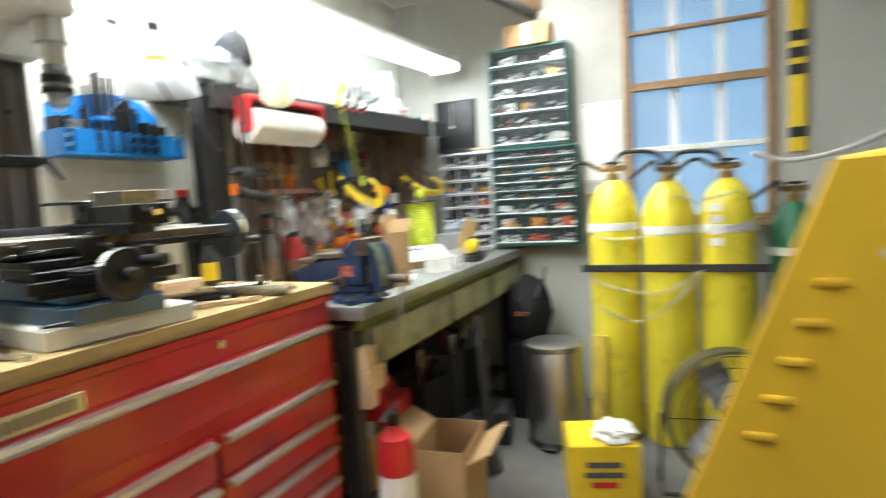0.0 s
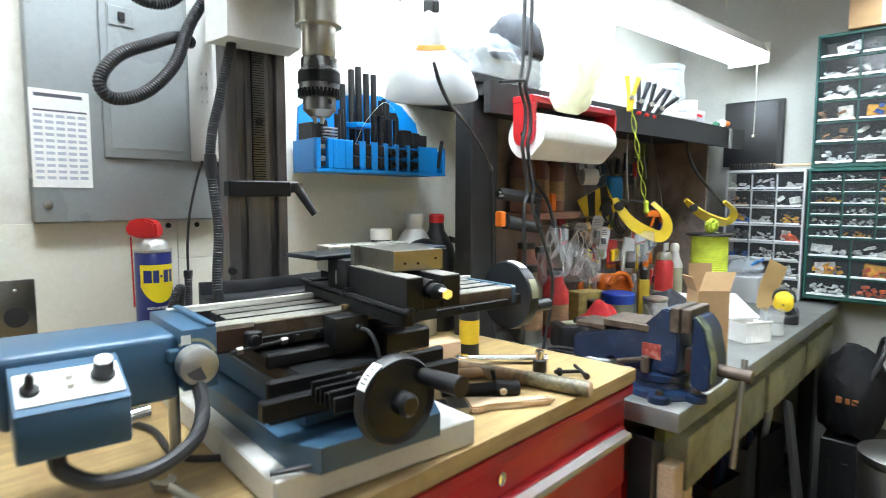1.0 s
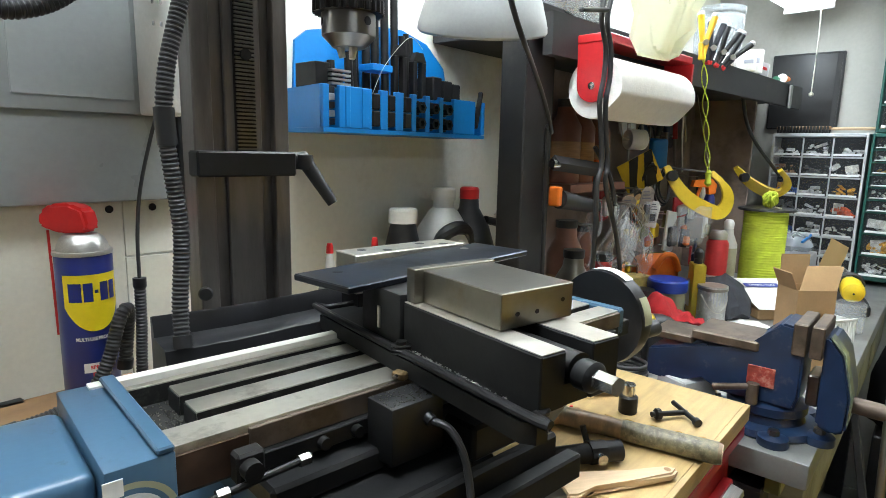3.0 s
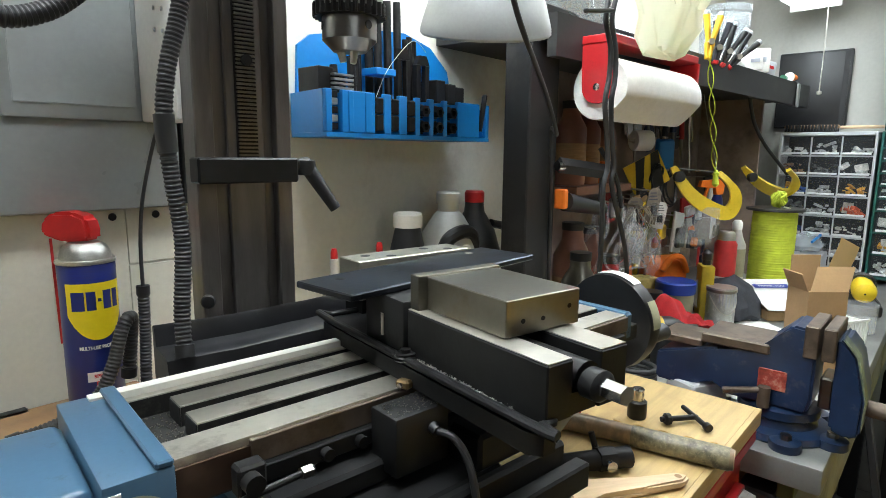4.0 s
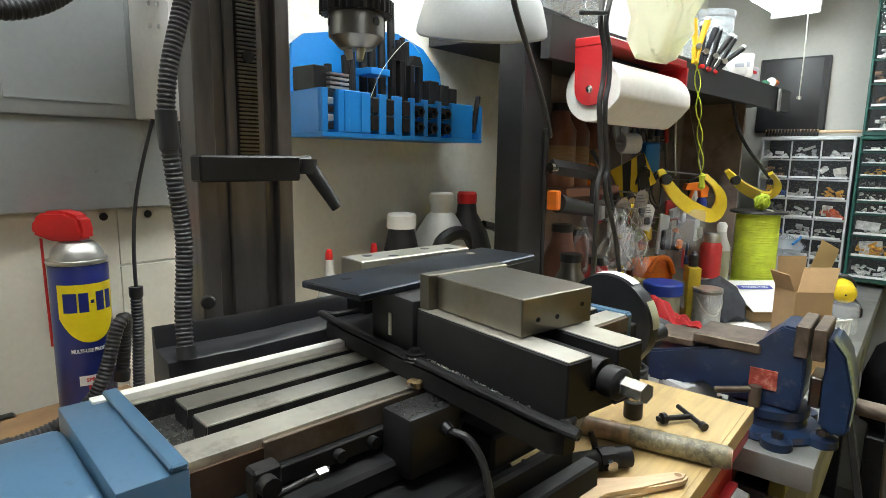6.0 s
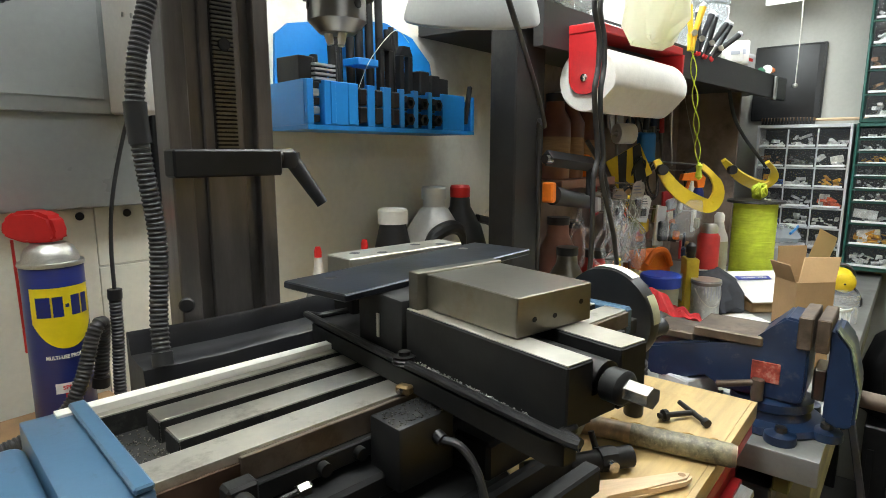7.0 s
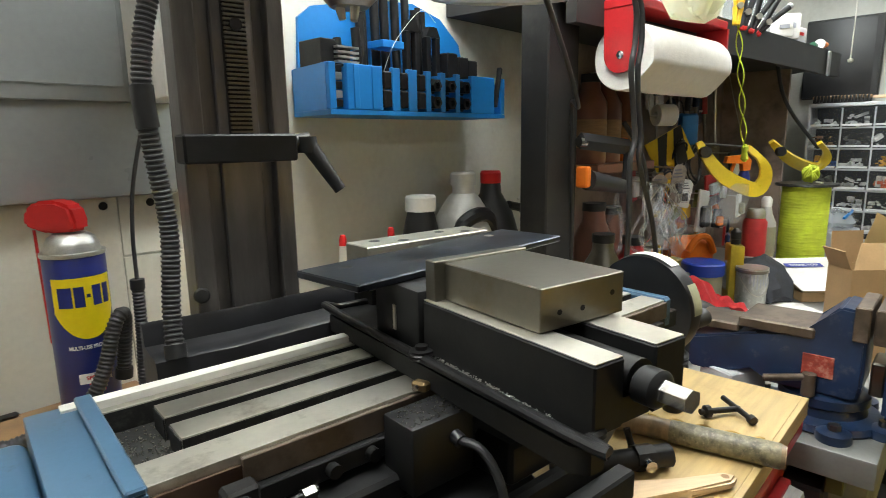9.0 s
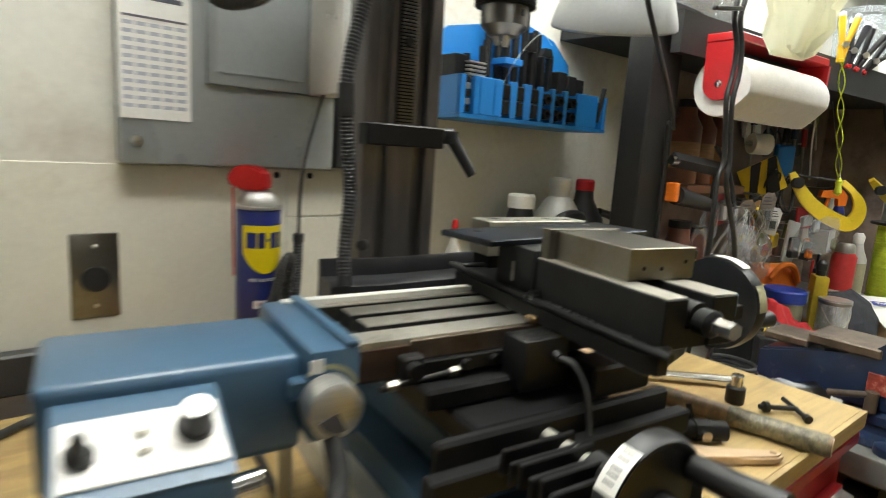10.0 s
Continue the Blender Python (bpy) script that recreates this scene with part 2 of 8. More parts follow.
def lathe(bm, prof, p=(0, 0, 0), d=(0, 0, 1), seg=28, cap=True):
    """A turned solid: prof holds (radius, height) pairs from the foot up."""
    m = axis_m(p, d)
    rings = []
    for r, h in prof:
        rings.append([bm.verts.new(m @ Vector((max(r, 1e-5) * math.cos(2 * math.pi * i / seg), max(r, 1e-5) * math.sin(2 * math.pi * i / seg), h))) for i in range(seg)])
    for A, B in zip(rings, rings[1:]):
        for i in range(seg):
            j = (i + 1) % seg
            bm.faces.new((A[i], A[j], B[j], B[i]))
    if cap:
        bm.faces.new(rings[0][::-1])
        bm.faces.new(rings[-1])
    return bm


def spline(pts, n=8):
    pts = [Vector(p) for p in pts]
    out = []
    q = [2 * pts[0] - pts[1]] + pts + [2 * pts[-1] - pts[-2]]
    for i in range(1, len(q) - 2):
        for k in range(n):
            t = k / n
            a, b, c, d = q[i - 1], q[i], q[i + 1], q[i + 2]
            out.append(0.5 * ((2 * b) + (c - a) * t + (2 * a - 5 * b + 4 * c - d) * t * t + (3 * b - a - 3 * c + d) * t ** 3))
    out.append(pts[-1])
    return out


def resample(line, step):
    out, left = [line[0]], step
    for a, b in zip(line, line[1:]):
        L = (b - a).length
        pos = 0.0
        while L - pos >= left and L > 0:
            pos += left
            out.append(a.lerp(b, pos / L))
            left = step
        left -= L - pos
    out.append(line[-1])
    return out


def hose(bm, pts, r, seg=10, ribs=0.0, depth=0.12, n=8):
    line = spline(pts, n)
    if ribs:
        line = resample(line, ribs / 4)
    up = Vector((0.31, 0.52, 0.79))
    rings = []
    for i, p in enumerate(line):
        t = (line[min(i + 1, len(line) - 1)] - line[max(i - 1, 0)]).normalized()
        s = t.cross(up)
        if s.length < 1e-3:
            s = t.cross(Vector((1, 0, 0)))
        s.normalize()
        w = t.cross(s)
        rr = r * (1 - depth * (1 if i % 4 in (1, 2) else 0)) if ribs else r
        rings.append([bm.verts.new(p + rr * (math.cos(2 * math.pi * k / seg) * s + math.sin(2 * math.pi * k / seg) * w)) for k in range(seg)])
    for A, B in zip(rings, rings[1:]):
        for k in range(seg):
            j = (k + 1) % seg
            bm.faces.new((A[k], A[j], B[j], B[k]))
    bm.faces.new(rings[0][::-1])
    bm.faces.new(rings[-1])
    return bm


def prism(bm, poly, h, m=None):
    """A flat outline in x, y raised by h, laid by the matrix m."""
    m = m or Matrix()
    a = [bm.verts.new(m @ Vector((x, y, 0))) for x, y in poly]
    b = [bm.verts.new(m @ Vector((x, y, h))) for x, y in poly]
    bm.faces.new(a[::-1])
    bm.faces.new(b)
    n = len(poly)
    for i in range(n):
        j = (i + 1) % n
        bm.faces.new((a[i], a[j], b[j], b[i]))
    return bm


def new_bm():
    return bmesh.new()


def finish(name, bm, material, smooth=True, angle=35):
    bmesh.ops.recalc_face_normals(bm, faces=bm.faces)
    if smooth:
        for f in bm.faces:
            f.smooth = True
        lim = radians(angle)
        for e in bm.edges:
            if len(e.link_faces) == 2:
                e.smooth = e.calc_face_angle(0) < lim
    me = bpy.data.meshes.new(name)
    bm.to_mesh(me)
    bm.free()
    me.materials.append(material)
    return me


def part(name, bm, material, parent, label="", smooth=True):
    ob = new(name, finish(name, bm, material, smooth))
    ob.parent = parent
    if label:
        tagged(ob, label)
    return ob


def thing(name, label, category, at=(0, 0, 0), rz=0.0, group="", kind=""):
    ob = new(name)
    ob.empty_display_size = 0.05
    ob.matrix_basis = pose(*at, 0, 0, rz)
    return tagged(ob, label, category, group, kind)


def solid(name, bm, material, label, category, at=(0, 0, 0), rz=0.0, group="", kind=""):
    ob = new(name, finish(name, bm, material))
    ob.matrix_basis = pose(*at, 0, 0, rz)
    return tagged(ob, label, category, group, kind)


def words(text, size, material, parent, m, depth=0.0004, name="lettering", width=None, bold=0.02, spacing=1.0):
    """Raised lettering in the built-in font as a mesh."""
    cu = bpy.data.curves.new(name, "FONT")
    cu.body, cu.size, cu.extrude, cu.align_x, cu.align_y = text, size, depth, "CENTER", "CENTER"
    cu.offset, cu.space_character = size * bold, spacing
    tmp = bpy.data.objects.new(name, cu)
    me = bpy.data.meshes.new_from_object(tmp)
    bpy.data.objects.remove(tmp)
    if width:
        xs = [v.co.x for v in me.vertices]
        k = width / (max(xs) - min(xs))
        for v in me.vertices:
            v.co.x *= k
    me.materials.append(material)
    ob = new(name, me)
    ob.parent = parent
    ob.matrix_basis = m
    return ob

# ---- the room ----
X0, X1, Y0, Y1, ZC = -2.6, 1.86, -2.9, 0.68, 2.42


def structure(name, bm, material, label, category):
    return solid(name, bm, material, label, category, kind="structure")


structure("floor", bbox(new_bm(), (X0, Y0, -0.1), (X1, Y1, 0)), CONCRETE, "worn grey concrete workshop floor", "floor")
structure("ceiling", bbox(new_bm(), (X0 - 0.12, Y0 - 0.12, ZC), (X1 + 0.12, Y1 + 0.12, ZC + 0.1)), CEIL, "plain off-white painted ceiling", "ceiling")
structure("wall_north", bbox(new_bm(), (X0, Y1, -0.1), (X1 + 0.12, Y1 + 0.12, ZC)), WALL, "cream painted wall behind the milling machine", "wall")
# west and south walls are unseen; their dark colour keeps reflections down
structure("wall_west", bbox(new_bm(), (X0 - 0.12, Y0, -0.1), (X0, Y1 + 0.12, ZC)), DARKWALL, "unseen side wall, coloured dark to cut reflected light", "wall")
structure("wall_south", bbox(new_bm(), (X0 - 0.12, Y0 - 0.12, -0.1), (X1 + 0.12, Y0, ZC)), DARKWALL, "unseen wall across the room, coloured dark to cut reflected light", "wall")
WY0, WY1, WZ0, WZ1 = -1.40, -0.68, 1.02, 2.30
bm = new_bm()
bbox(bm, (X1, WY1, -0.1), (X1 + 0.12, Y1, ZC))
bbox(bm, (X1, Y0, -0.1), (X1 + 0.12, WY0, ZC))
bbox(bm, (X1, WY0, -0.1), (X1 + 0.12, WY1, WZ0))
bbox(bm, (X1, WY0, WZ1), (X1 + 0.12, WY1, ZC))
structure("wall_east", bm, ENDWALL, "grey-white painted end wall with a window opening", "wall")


def window():
    w = thing("window_1", "wooden framed window with blue dusk light behind the panes", "window", (X1, 0, 0), kind="structure")
    bm = new_bm()
    t = 0.035
    for y in (WY0, WY1 - t):
        bbox(bm, (-0.02, y, WZ0), (0.09, y + t, WZ1), 0.003)
    for z in (WZ0, WZ1 - t):
        bbox(bm, (-0.02, WY0 + t, z), (0.09, WY1 - t, z + t), 0.003)
    part("window_frame", bm, WOOD, w, "brown stained wooden frame")
    for z, h in ((1.735, 0.04), (2.03, 0.018), (1.40, 0.03)):
        part("glazing_bar", bbox(new_bm(), (0.0, WY0 + t, z), (0.05, WY1 - t, z + h), 0.002), WOOD if z > 1.5 else WHITE, w)
    zs = [WZ0 + t, 1.40, 1.735, 2.03, WZ1 - t]
    hs = [0, 0.03, 0.04, 0.018, 0]
    for i in range(4):
        p = part("pane", bbox(new_bm(), (0.024, WY0 + t, zs[i] + hs[i]), (0.029, WY1 - t, zs[i + 1])), PANE, w)
        p.visible_shadow = False
    for y in (-1.16, -0.93):
        part("security_bar", bbox(new_bm(), (0.075, y - 0.022, WZ0 + t), (0.085, y + 0.022, WZ1 - t), 0.002), WHITE, w, "pale upright bar outside the glass")
    part("window_sill", bbox(new_bm(), (-0.06, WY0 - 0.03, WZ0 - 0.03), (-0.021, WY1 + 0.03, WZ0), 0.004), WOOD, w)
    return w


window()
structure("backdrop", bbox(new_bm(), (X1 + 0.5, WY0 - 0.8, 0.3), (X1 + 0.52, WY1 + 0.8, 3.0)), SKYGLOW, "plain blue evening daylight outside", "backdrop")


def tube_light():
    a, b = Vector((-0.10, 0.476, 1.985)), Vector((1.70, 0.302, 1.985))
    d = (b - a)
    L = d.length
    f = thing("fluorescent_light", "long white fluorescent ceiling strip light, switched on", "ceiling light", (a + b) / 2, math.degrees(math.atan2(d.y, d.x)))
    bm = new_bm()
    prism(bm, [(-0.085, 0.0), (0.085, 0.0), (0.06, 0.045), (-0.06, 0.045)], L, Matrix.Translation((-L / 2, 0, 0)) @ Euler((radians(90), 0, radians(90))).to_matrix().to_4x4())
    part("housing", bm, WHITE, f, "white enamelled sheet metal housing")
    bm = new_bm()
    prism(bm, [(-0.083, -0.004), (0.083, -0.004), (0.07, -0.03), (0.03, -0.042), (-0.03, -0.042), (-0.07, -0.03)], L - 0.02, Matrix.Translation((-L / 2 + 0.01, 0, 0)) @ Euler((radians(90), 0, radians(90))).to_matrix().to_4x4())
    part("diffuser", bm, TUBELENS, f, "glowing white diffuser")
    for s in (-1, 1):
        part("end_cap", bbox(new_bm(), (s * L / 2 - 0.005, -0.088, -0.044), (s * L / 2 + 0.005, 0.088, 0.047), 0.003), WHITE, f)
        part("hanger", rod(new_bm(), (s * (L / 2 - 0.25), 0, 0.045), (s * (L / 2 - 0.25), 0, ZC - 1.985), 0.004, seg=8), STEEL, f)
    bm = new_bm()
    hose(bm, [(L / 2 - 0.06, -0.06, -0.035), (L / 2 - 0.06, -0.062, -0.2), (L / 2 - 0.06, -0.06, -0.36)], 0.0022, 6)
    lathe(bm, [(0.003, 0), (0.009, 0.004), (0.009, 0.012), (0.003, 0.016)], (L / 2 - 0.06, -0.06, -0.372), seg=10)
    part("pull_chain", bm, STEEL, f, "pull chain with a small dark knob")
    return f


tube_light()


def room_light(x, y, power, label):
    f = thing("fluorescent_light", label, "ceiling light", (x, y, ZC), group="ceiling fixtures")
    part("housing", bbox(new_bm(), (-0.62, -0.15, -0.05), (0.62, 0.15, 0), 0.006), WHITE, f)
    part("diffuser", bbox(new_bm(), (-0.60, -0.13, -0.085), (0.60, 0.13, -0.0505), 0.012, 2), glow("ceiling diffuser", (0.97, 1.0, 0.955), power), f, "glowing white diffuser")


room_light(-0.66, 0.16, ROOM_POWER, "white fluorescent ceiling fixture above the tool chest, switched on")
room_light(0.95, -0.30, BENCH_POWER, "white fluorescent ceiling fixture above the bench, switched on")
# added fill out of view, placed to light the stand and front faces
room_light(-1.55, -2.25, BACK_POWER, "unseen fill fixture added on the ceiling across the room, switched on")

# ceiling joist with pipe above the bench
bm = new_bm()
box(bm, (1.15, -0.02, 2.33), (1.5, 0.09, 0.17), rz=-14, bevel=0.004)
solid("timber_joist", bm, WOOD, "brown timber joist under the ceiling", "joist", kind="structure")
bm = new_bm()
rod(bm, (0.45, 0.09, 2.2165), (1.80, -0.21, 2.2165), 0.028)
solid("grey_pipe", bm, BLACKSTEEL, "dark grey pipe slung under the joist", "pipe")


# ---- red tool chest ----
def tool_chest():
    W, D, H = 1.42, 0.60, 0.945
    c = thing("tool_chest", "red steel roller tool chest with aluminium drawer pulls", "tool chest", (-W - 0.008, 0.008, 0))
    bm = new_bm()
    bbox(bm, (0, 0.018, 0.11), (W, D, H), 0.006, 2)
    part("body", bm, RED, c, "glossy red sheet steel body")
    bm = new_bm()
    bbox(bm, (0.0, 0.0, 0.925), (W, 0.02, 0.945), 0.002)
    part("top_rail", bm, RED, c)

    def drawer(x0, x1, z0, z1):
        d = part("drawer", bbox(new_bm(), (x0, 0.002, z0), (x1, 0.0175, z1), 0.003, 2), RED, c)
        bm = new_bm()
        prism(bm, [(0.002, 0), (-0.016, -0.004), (-0.018, -0.012), (-0.010, -0.022), (-0.008, -0.016), (-0.012, -0.010), (0.002, -0.012)], x1 - x0 - 0.02,
              Matrix.Translation((x0 + 0.01, 0, z1 - 0.004)) @ Matrix(((0, 0, 1, 0), (1, 0, 0, 0), (0, 1, 0, 0), (0, 0, 0, 1))))
        part("pull", bm, ALU, d, "full width aluminium pull strip")

    m = W - 0.505
    drawer(0.025, W - 0.03, 0.735, 0.862)
    for z0, z1 in ((0.585, 0.69), (0.485, 0.578), (0.385, 0.478), (0.285, 0.378), (0.15, 0.278)):
        drawer(m + 0.008, W - 0.03, z0, z1)
        drawer(0.025, m - 0.008, z0, z1)
    part("lock", lathe(new_bm(), [(0.011, 0), (0.011, 0.004), (0.008, 0.006)], (W - 0.47, 0.001, 0.905), (0, -1, 0), 16), CHROME, c, "small round chrome lock")
    bm = new_bm()
    box(bm, (W - 0.90, -0.002, 0.888), (0.17, 0.004, 0.038), bevel=0.0015)
    plate = part("name_plate", bm, ALU, c, "silver name plate")
    for i in range(9):
        part("marking", box(new_bm(), (W - 0.965 + i * 0.016, -0.0045, 0.888), (0.009, 0.0012, 0.022)), INK, plate)
    for x in (0.12, W - 0.12):
        for y in (0.1, D - 0.1):
            k = part("caster", rod(new_bm(), (x - 0.02, y, 0.055), (x + 0.02, y, 0.055), 0.055), RUBBER, c)
            part("caster_plate", box(new_bm(), (x, y, 0.1095), (0.09, 0.08, 0.008)), STEEL, k)
    bm = new_bm()
    bbox(bm, (-0.015, 0.004, 0.947), (W, D + 0.02, 0.982), 0.0006)
    wt = solid("chest_worktop", bm, WOODTOP, "pale oiled wooden top on the red tool chest", "worktop", (-W - 0.008, 0.008, 0))
    part("edge_band", bbox(new_bm(), (-0.015, -0.004, 0.955), (W, 0.0038, 0.982), 0.0006), WOODTOP, wt, "pale wooden front edge")


tool_chest()


# ---- work bench ----
BT = 0.90


def work_bench():
    b = thing("work_bench", "steel topped work bench with cream drawers and black legs", "workbench", (0.012, 0, 0))
    bm = new_bm()
    bbox(bm, (0, -0.085, BT - 0.045), (1.80, 0.66, BT), 0.004, 2)
    part("bench_top", bm, GALV, b, "worn galvanised sheet steel top")
    part("apron", bbox(new_bm(), (0.03, -0.045, BT - 0.085), (1.78, -0.02, BT - 0.046), 0.002), OLIVE, b, "scuffed olive green apron")
    for x0, x1 in ((0.10, 0.72), (0.76, 1.25), (1.28, 1.76)):
        part("drawer", bbox(new_bm(), (x0, -0.07, BT - 0.215), (x1, 0.3, BT - 0.087), 0.004, 2), CREAM, b, "scuffed cream painted drawer")
    for x in (0.03, 1.72):
        for y in (-0.02, 0.60):
            part("leg", bbox(new_bm(), (x, y, 0), (x + 0.06, y + 0.06, BT - 0.0855 if y < 0.1 else BT - 0.046), 0.004), BLACKSTEEL, b, "black steel leg")
    part("lower_shelf", bbox(new_bm(), (0.02, 0.05, 0.16), (1.78, 0.62, 0.18), 0.003), BLACKSTEEL, b)


work_bench()


def crumple(bm, amp, freq, squash=None):
    for v in bm.verts:
        v.co += amp * noise.noise_vector(v.co * freq)
    return bm


# ---- black hutch on the bench ----
def hutch():
    h = thing("bench_hutch", "black steel shelf unit standing on the work bench", "shelf unit", (0, 0, 0))
    bm = new_bm()
    bbox(bm, (-0.046, 0.44, BT + 0.001), (0.060, 0.50, 1.6055), 0.003)
    part("upright", bm, HUTCHBLACK, h, "black steel upright")
    # hidden rear corners are extended to the wall to block the tube's light
    bm = prism(new_bm(), [(-0.03, 0.418), (1.575, 0.292), (1.64, 0.300), (1.83, 0.46), (1.855, 0.678), (-0.05, 0.678)], 0.028, Matrix.Translation((0, 0, 1.606)))
    part("shelf_board", bm, HUTCHBLACK, h, "black shelf board")
    bm = prism(new_bm(), [(-0.03, 0.396), (1.575, 0.268), (1.575, 0.2905), (-0.03, 0.4165)], 0.078, Matrix.Translation((0, 0, 1.562)))
    part("shelf_lip", bm, HUTCHBLACK, h)
    part("bracket", bbox(new_bm(), (1.40, 0.270, 1.555), (1.425, 0.2785, 1.635), 0.002), GALV, h, "dull steel clip")
    part("side_board", bbox(new_bm(), (1.592, 0.425, BT + 0.001), (1.610, 0.6595, 1.6055), 0.001), DARKBACK, h, "dark stained end board")
    part("back_board", bbox(new_bm(), (0.34, 0.660, BT + 0.001), (1.62, 0.678, 1.6055)), DARKBACK, h, "dark stained back board")


hutch()


# ---- drawer cabinets ----
CLUTTER = [paint("bits %d" % i, c, 0.5, vary=0.4, scale=60) for i, c in enumerate(
    [(0.58, 0.58, 0.57), (0.12, 0.12, 0.12), (0.70, 0.68, 0.62), (0.60, 0.10, 0.03), (0.70, 0.35, 0.03), (0.04, 0.15, 0.10), (0.30, 0.16, 0.08), (0.05, 0.12, 0.4), (0.85, 0.85, 0.83)])]
rng = random.Random(7)


def cabinet(name, label, y0, y1, z0, z1, rows, material, group, depth=0.13):
    """rows: from the top, (columns, height share)."""
    x = 1.72
    c = thing(name, label, "drawer cabinet", (x, y0, z0), group=group)
    W, H = y1 - y0, z1 - z0
    bm = new_bm()
    t = 0.009
    bbox(bm, (0, 0, 0), (depth, t, H), 0.002)
    bbox(bm, (0, W - t, 0), (depth, W, H), 0.002)
    bbox(bm, (0, t, H - 0.014), (depth, W - t, H), 0.002)
    bbox(bm, (0, t, 0), (depth, W - t, 0.012), 0.002)
    part("shell", bm, material, c)
    # black instead of the shell colour, to paint the shade inside the drawers
    part("back", bbox(new_bm(), (depth - 0.006, t, 0.012), (depth, W - t, H - 0.014)), BLACKPLASTIC, c)
    tot = sum(r[1] for r in rows)
    z = H - 0.014
    for cols, share in rows:
        h = (H - 0.026) * share / tot
        part("rail", bbox(new_bm(), (-0.001, t, z - h - 0.003), (0.02, W - t, z - h + 0.003)), material, c)
        w = (W - 2 * t) / cols
        for k in range(cols):
            a, b2 = t + k * w, t + (k + 1) * w
            if k:
                part("divider", bbox(new_bm(), (0.001, a - 0.002, z - h + 0.003), (0.015, a + 0.002, z - 0.003)), material, c)
            d = part("drawer", bbox(new_bm(), (-0.004, a + 0.004, z - h + 0.005), (-0.001, b2 - 0.004, z - 0.005), 0.0008), DRAWERCLEAR, c, "clear plastic drawer front")
            bm = new_bm()
            bbox(bm, (-0.010, a + w * 0.05, z - h + 0.006), (-0.0045, b2 - w * 0.05, z - h + 0.006 + 0.10 * h), 0.001)
            part("lip", bm, DRAWERLIP, d, "pale frosted finger lip")
            bm = new_bm()
            n = rng.randint(9, 18)
            for _ in range(n):
                s = rng.uniform(0.07, 0.24) * min(w, h)
                cy, cz = rng.uniform(a + 0.12 * w, b2 - 0.12 * w), z - h + 0.006 + s * 0.5 + rng.random() ** 2 * h * 0.45
                box(bm, (rng.uniform(0.012, 0.05), cy, cz), (s, s * rng.uniform(0.4, 2.4), s * rng.uniform(0.3, 0.9)), rng.uniform(0, 90), 0.0, rng.uniform(-40, 40))
            part("hardware", bm, CLUTTER[rng.choice([0, 0, 0, 0, 0, 8, 8, 8, 1, 2, 2, 2, 3, 4, 6, 7])], d, "small hardware in the drawer", smooth=False)
            if rng.random() < 0.4:
                q = rng.uniform(0.3, 0.7)
                part("packet", box(new_bm(), (0.03, a + w * q, z - h * 0.55), (0.012, w * rng.uniform(0.3, 0.6), h * rng.uniform(0.35, 0.7)), bevel=0.002, rx=rng.uniform(-14, 14)), CLUTTER[rng.choice([8, 8, 2, 0, 3, 4, 1])], d, "packet in the drawer")
        z -= h
    return c


cabinet("drawer_cabinet", "grey plastic cabinet of small clear drawers full of hardware", 0.055, 0.380, BT + 0.001, 1.478, [(3, 1)] * 7, GREYPL, "drawer cabinets")
cabinet("drawer_cabinet", "dark green cabinet with many tiny clear drawers over larger ones", -0.440, 0.045, BT + 0.02, 1.478, [(4, 0.62)] * 6 + [(3, 1.1)] * 3, GREENPL, "drawer cabinets")
cabinet("drawer_cabinet", "dark green cabinet of large clear drawers mounted above another", -0.410, 0.040, 1.480, 2.03, [(3, 1)] * 6, GREENPL, "drawer cabinets")
bm = new_bm()
bbox(bm, (1.70, -0.315, 2.032), (1.84, -0.065, 2.15), 0.003)
c = solid("cardboard_carton", bm, CARD, "closed brown cardboard carton on the cabinet top", "box")
part("tape", bbox(new_bm(), (1.6985, -0.205, 2.034), (1.6995, -0.175, 2.148)), PAPER, c)

# black board on the end wall
bm = new_bm()
bbox(bm, (1.838, 0.178, 1.50), (1.858, 0.436, 1.805), 0.006, 2)
bb = solid("black_binder", bm, BLACKPLASTIC, "black flat case leaning on the end wall", "case")
part("edge_welt", hose(new_bm(), [(1.8375, 0.184, 1.506), (1.8375, 0.430, 1.506), (1.8375, 0.430, 1.799), (1.8375, 0.184, 1.799), (1.8375, 0.184, 1.506)], 0.0016, 6, n=1), RUBBER, bb, "stitched edge welt")
part("spine", bbox(new_bm(), (1.8365, 0.187, 1.509), (1.8379, 0.205, 1.796)), HUTCHBLACK, bb)
# papers pinned beside the window
bm = new_bm()
bbox(bm, (1.853, -0.66, 1.26), (1.859, -0.455, 1.70), 0.001)
wn = solid("wall_notice", bm, PAPER, "white sheet pinned to the wall beside the window", "paper")
for y in (-0.64, -0.475):
    part("pin", lathe(new_bm(), [(0.006, 0), (0.007, 0.003), (0.0, 0.005)], (1.8529, y, 1.685), (-1, 0, 0), 12), RED_PLASTIC, wn, "red push pin")
part("curled_edge", prism(new_bm(), [(-0.66, 1.2605), (-0.455, 1.2605), (-0.455, 1.275), (-0.66, 1.268)], 0.0012, Matrix.Translation((1.8510, 0, 0)) @ Matrix(((0, 0, 1, 0), (1, 0, 0, 0), (0, 1, 0, 0), (0, 0, 0, 1)))), GREYPL, wn)
bm = new_bm()
bbox(bm, (1.80, -0.63, 1.18), (1.859, -0.47, 1.20), 0.002)
solid("small_ledge", bm, WOOD, "short brown wooden ledge on the wall", "ledge")


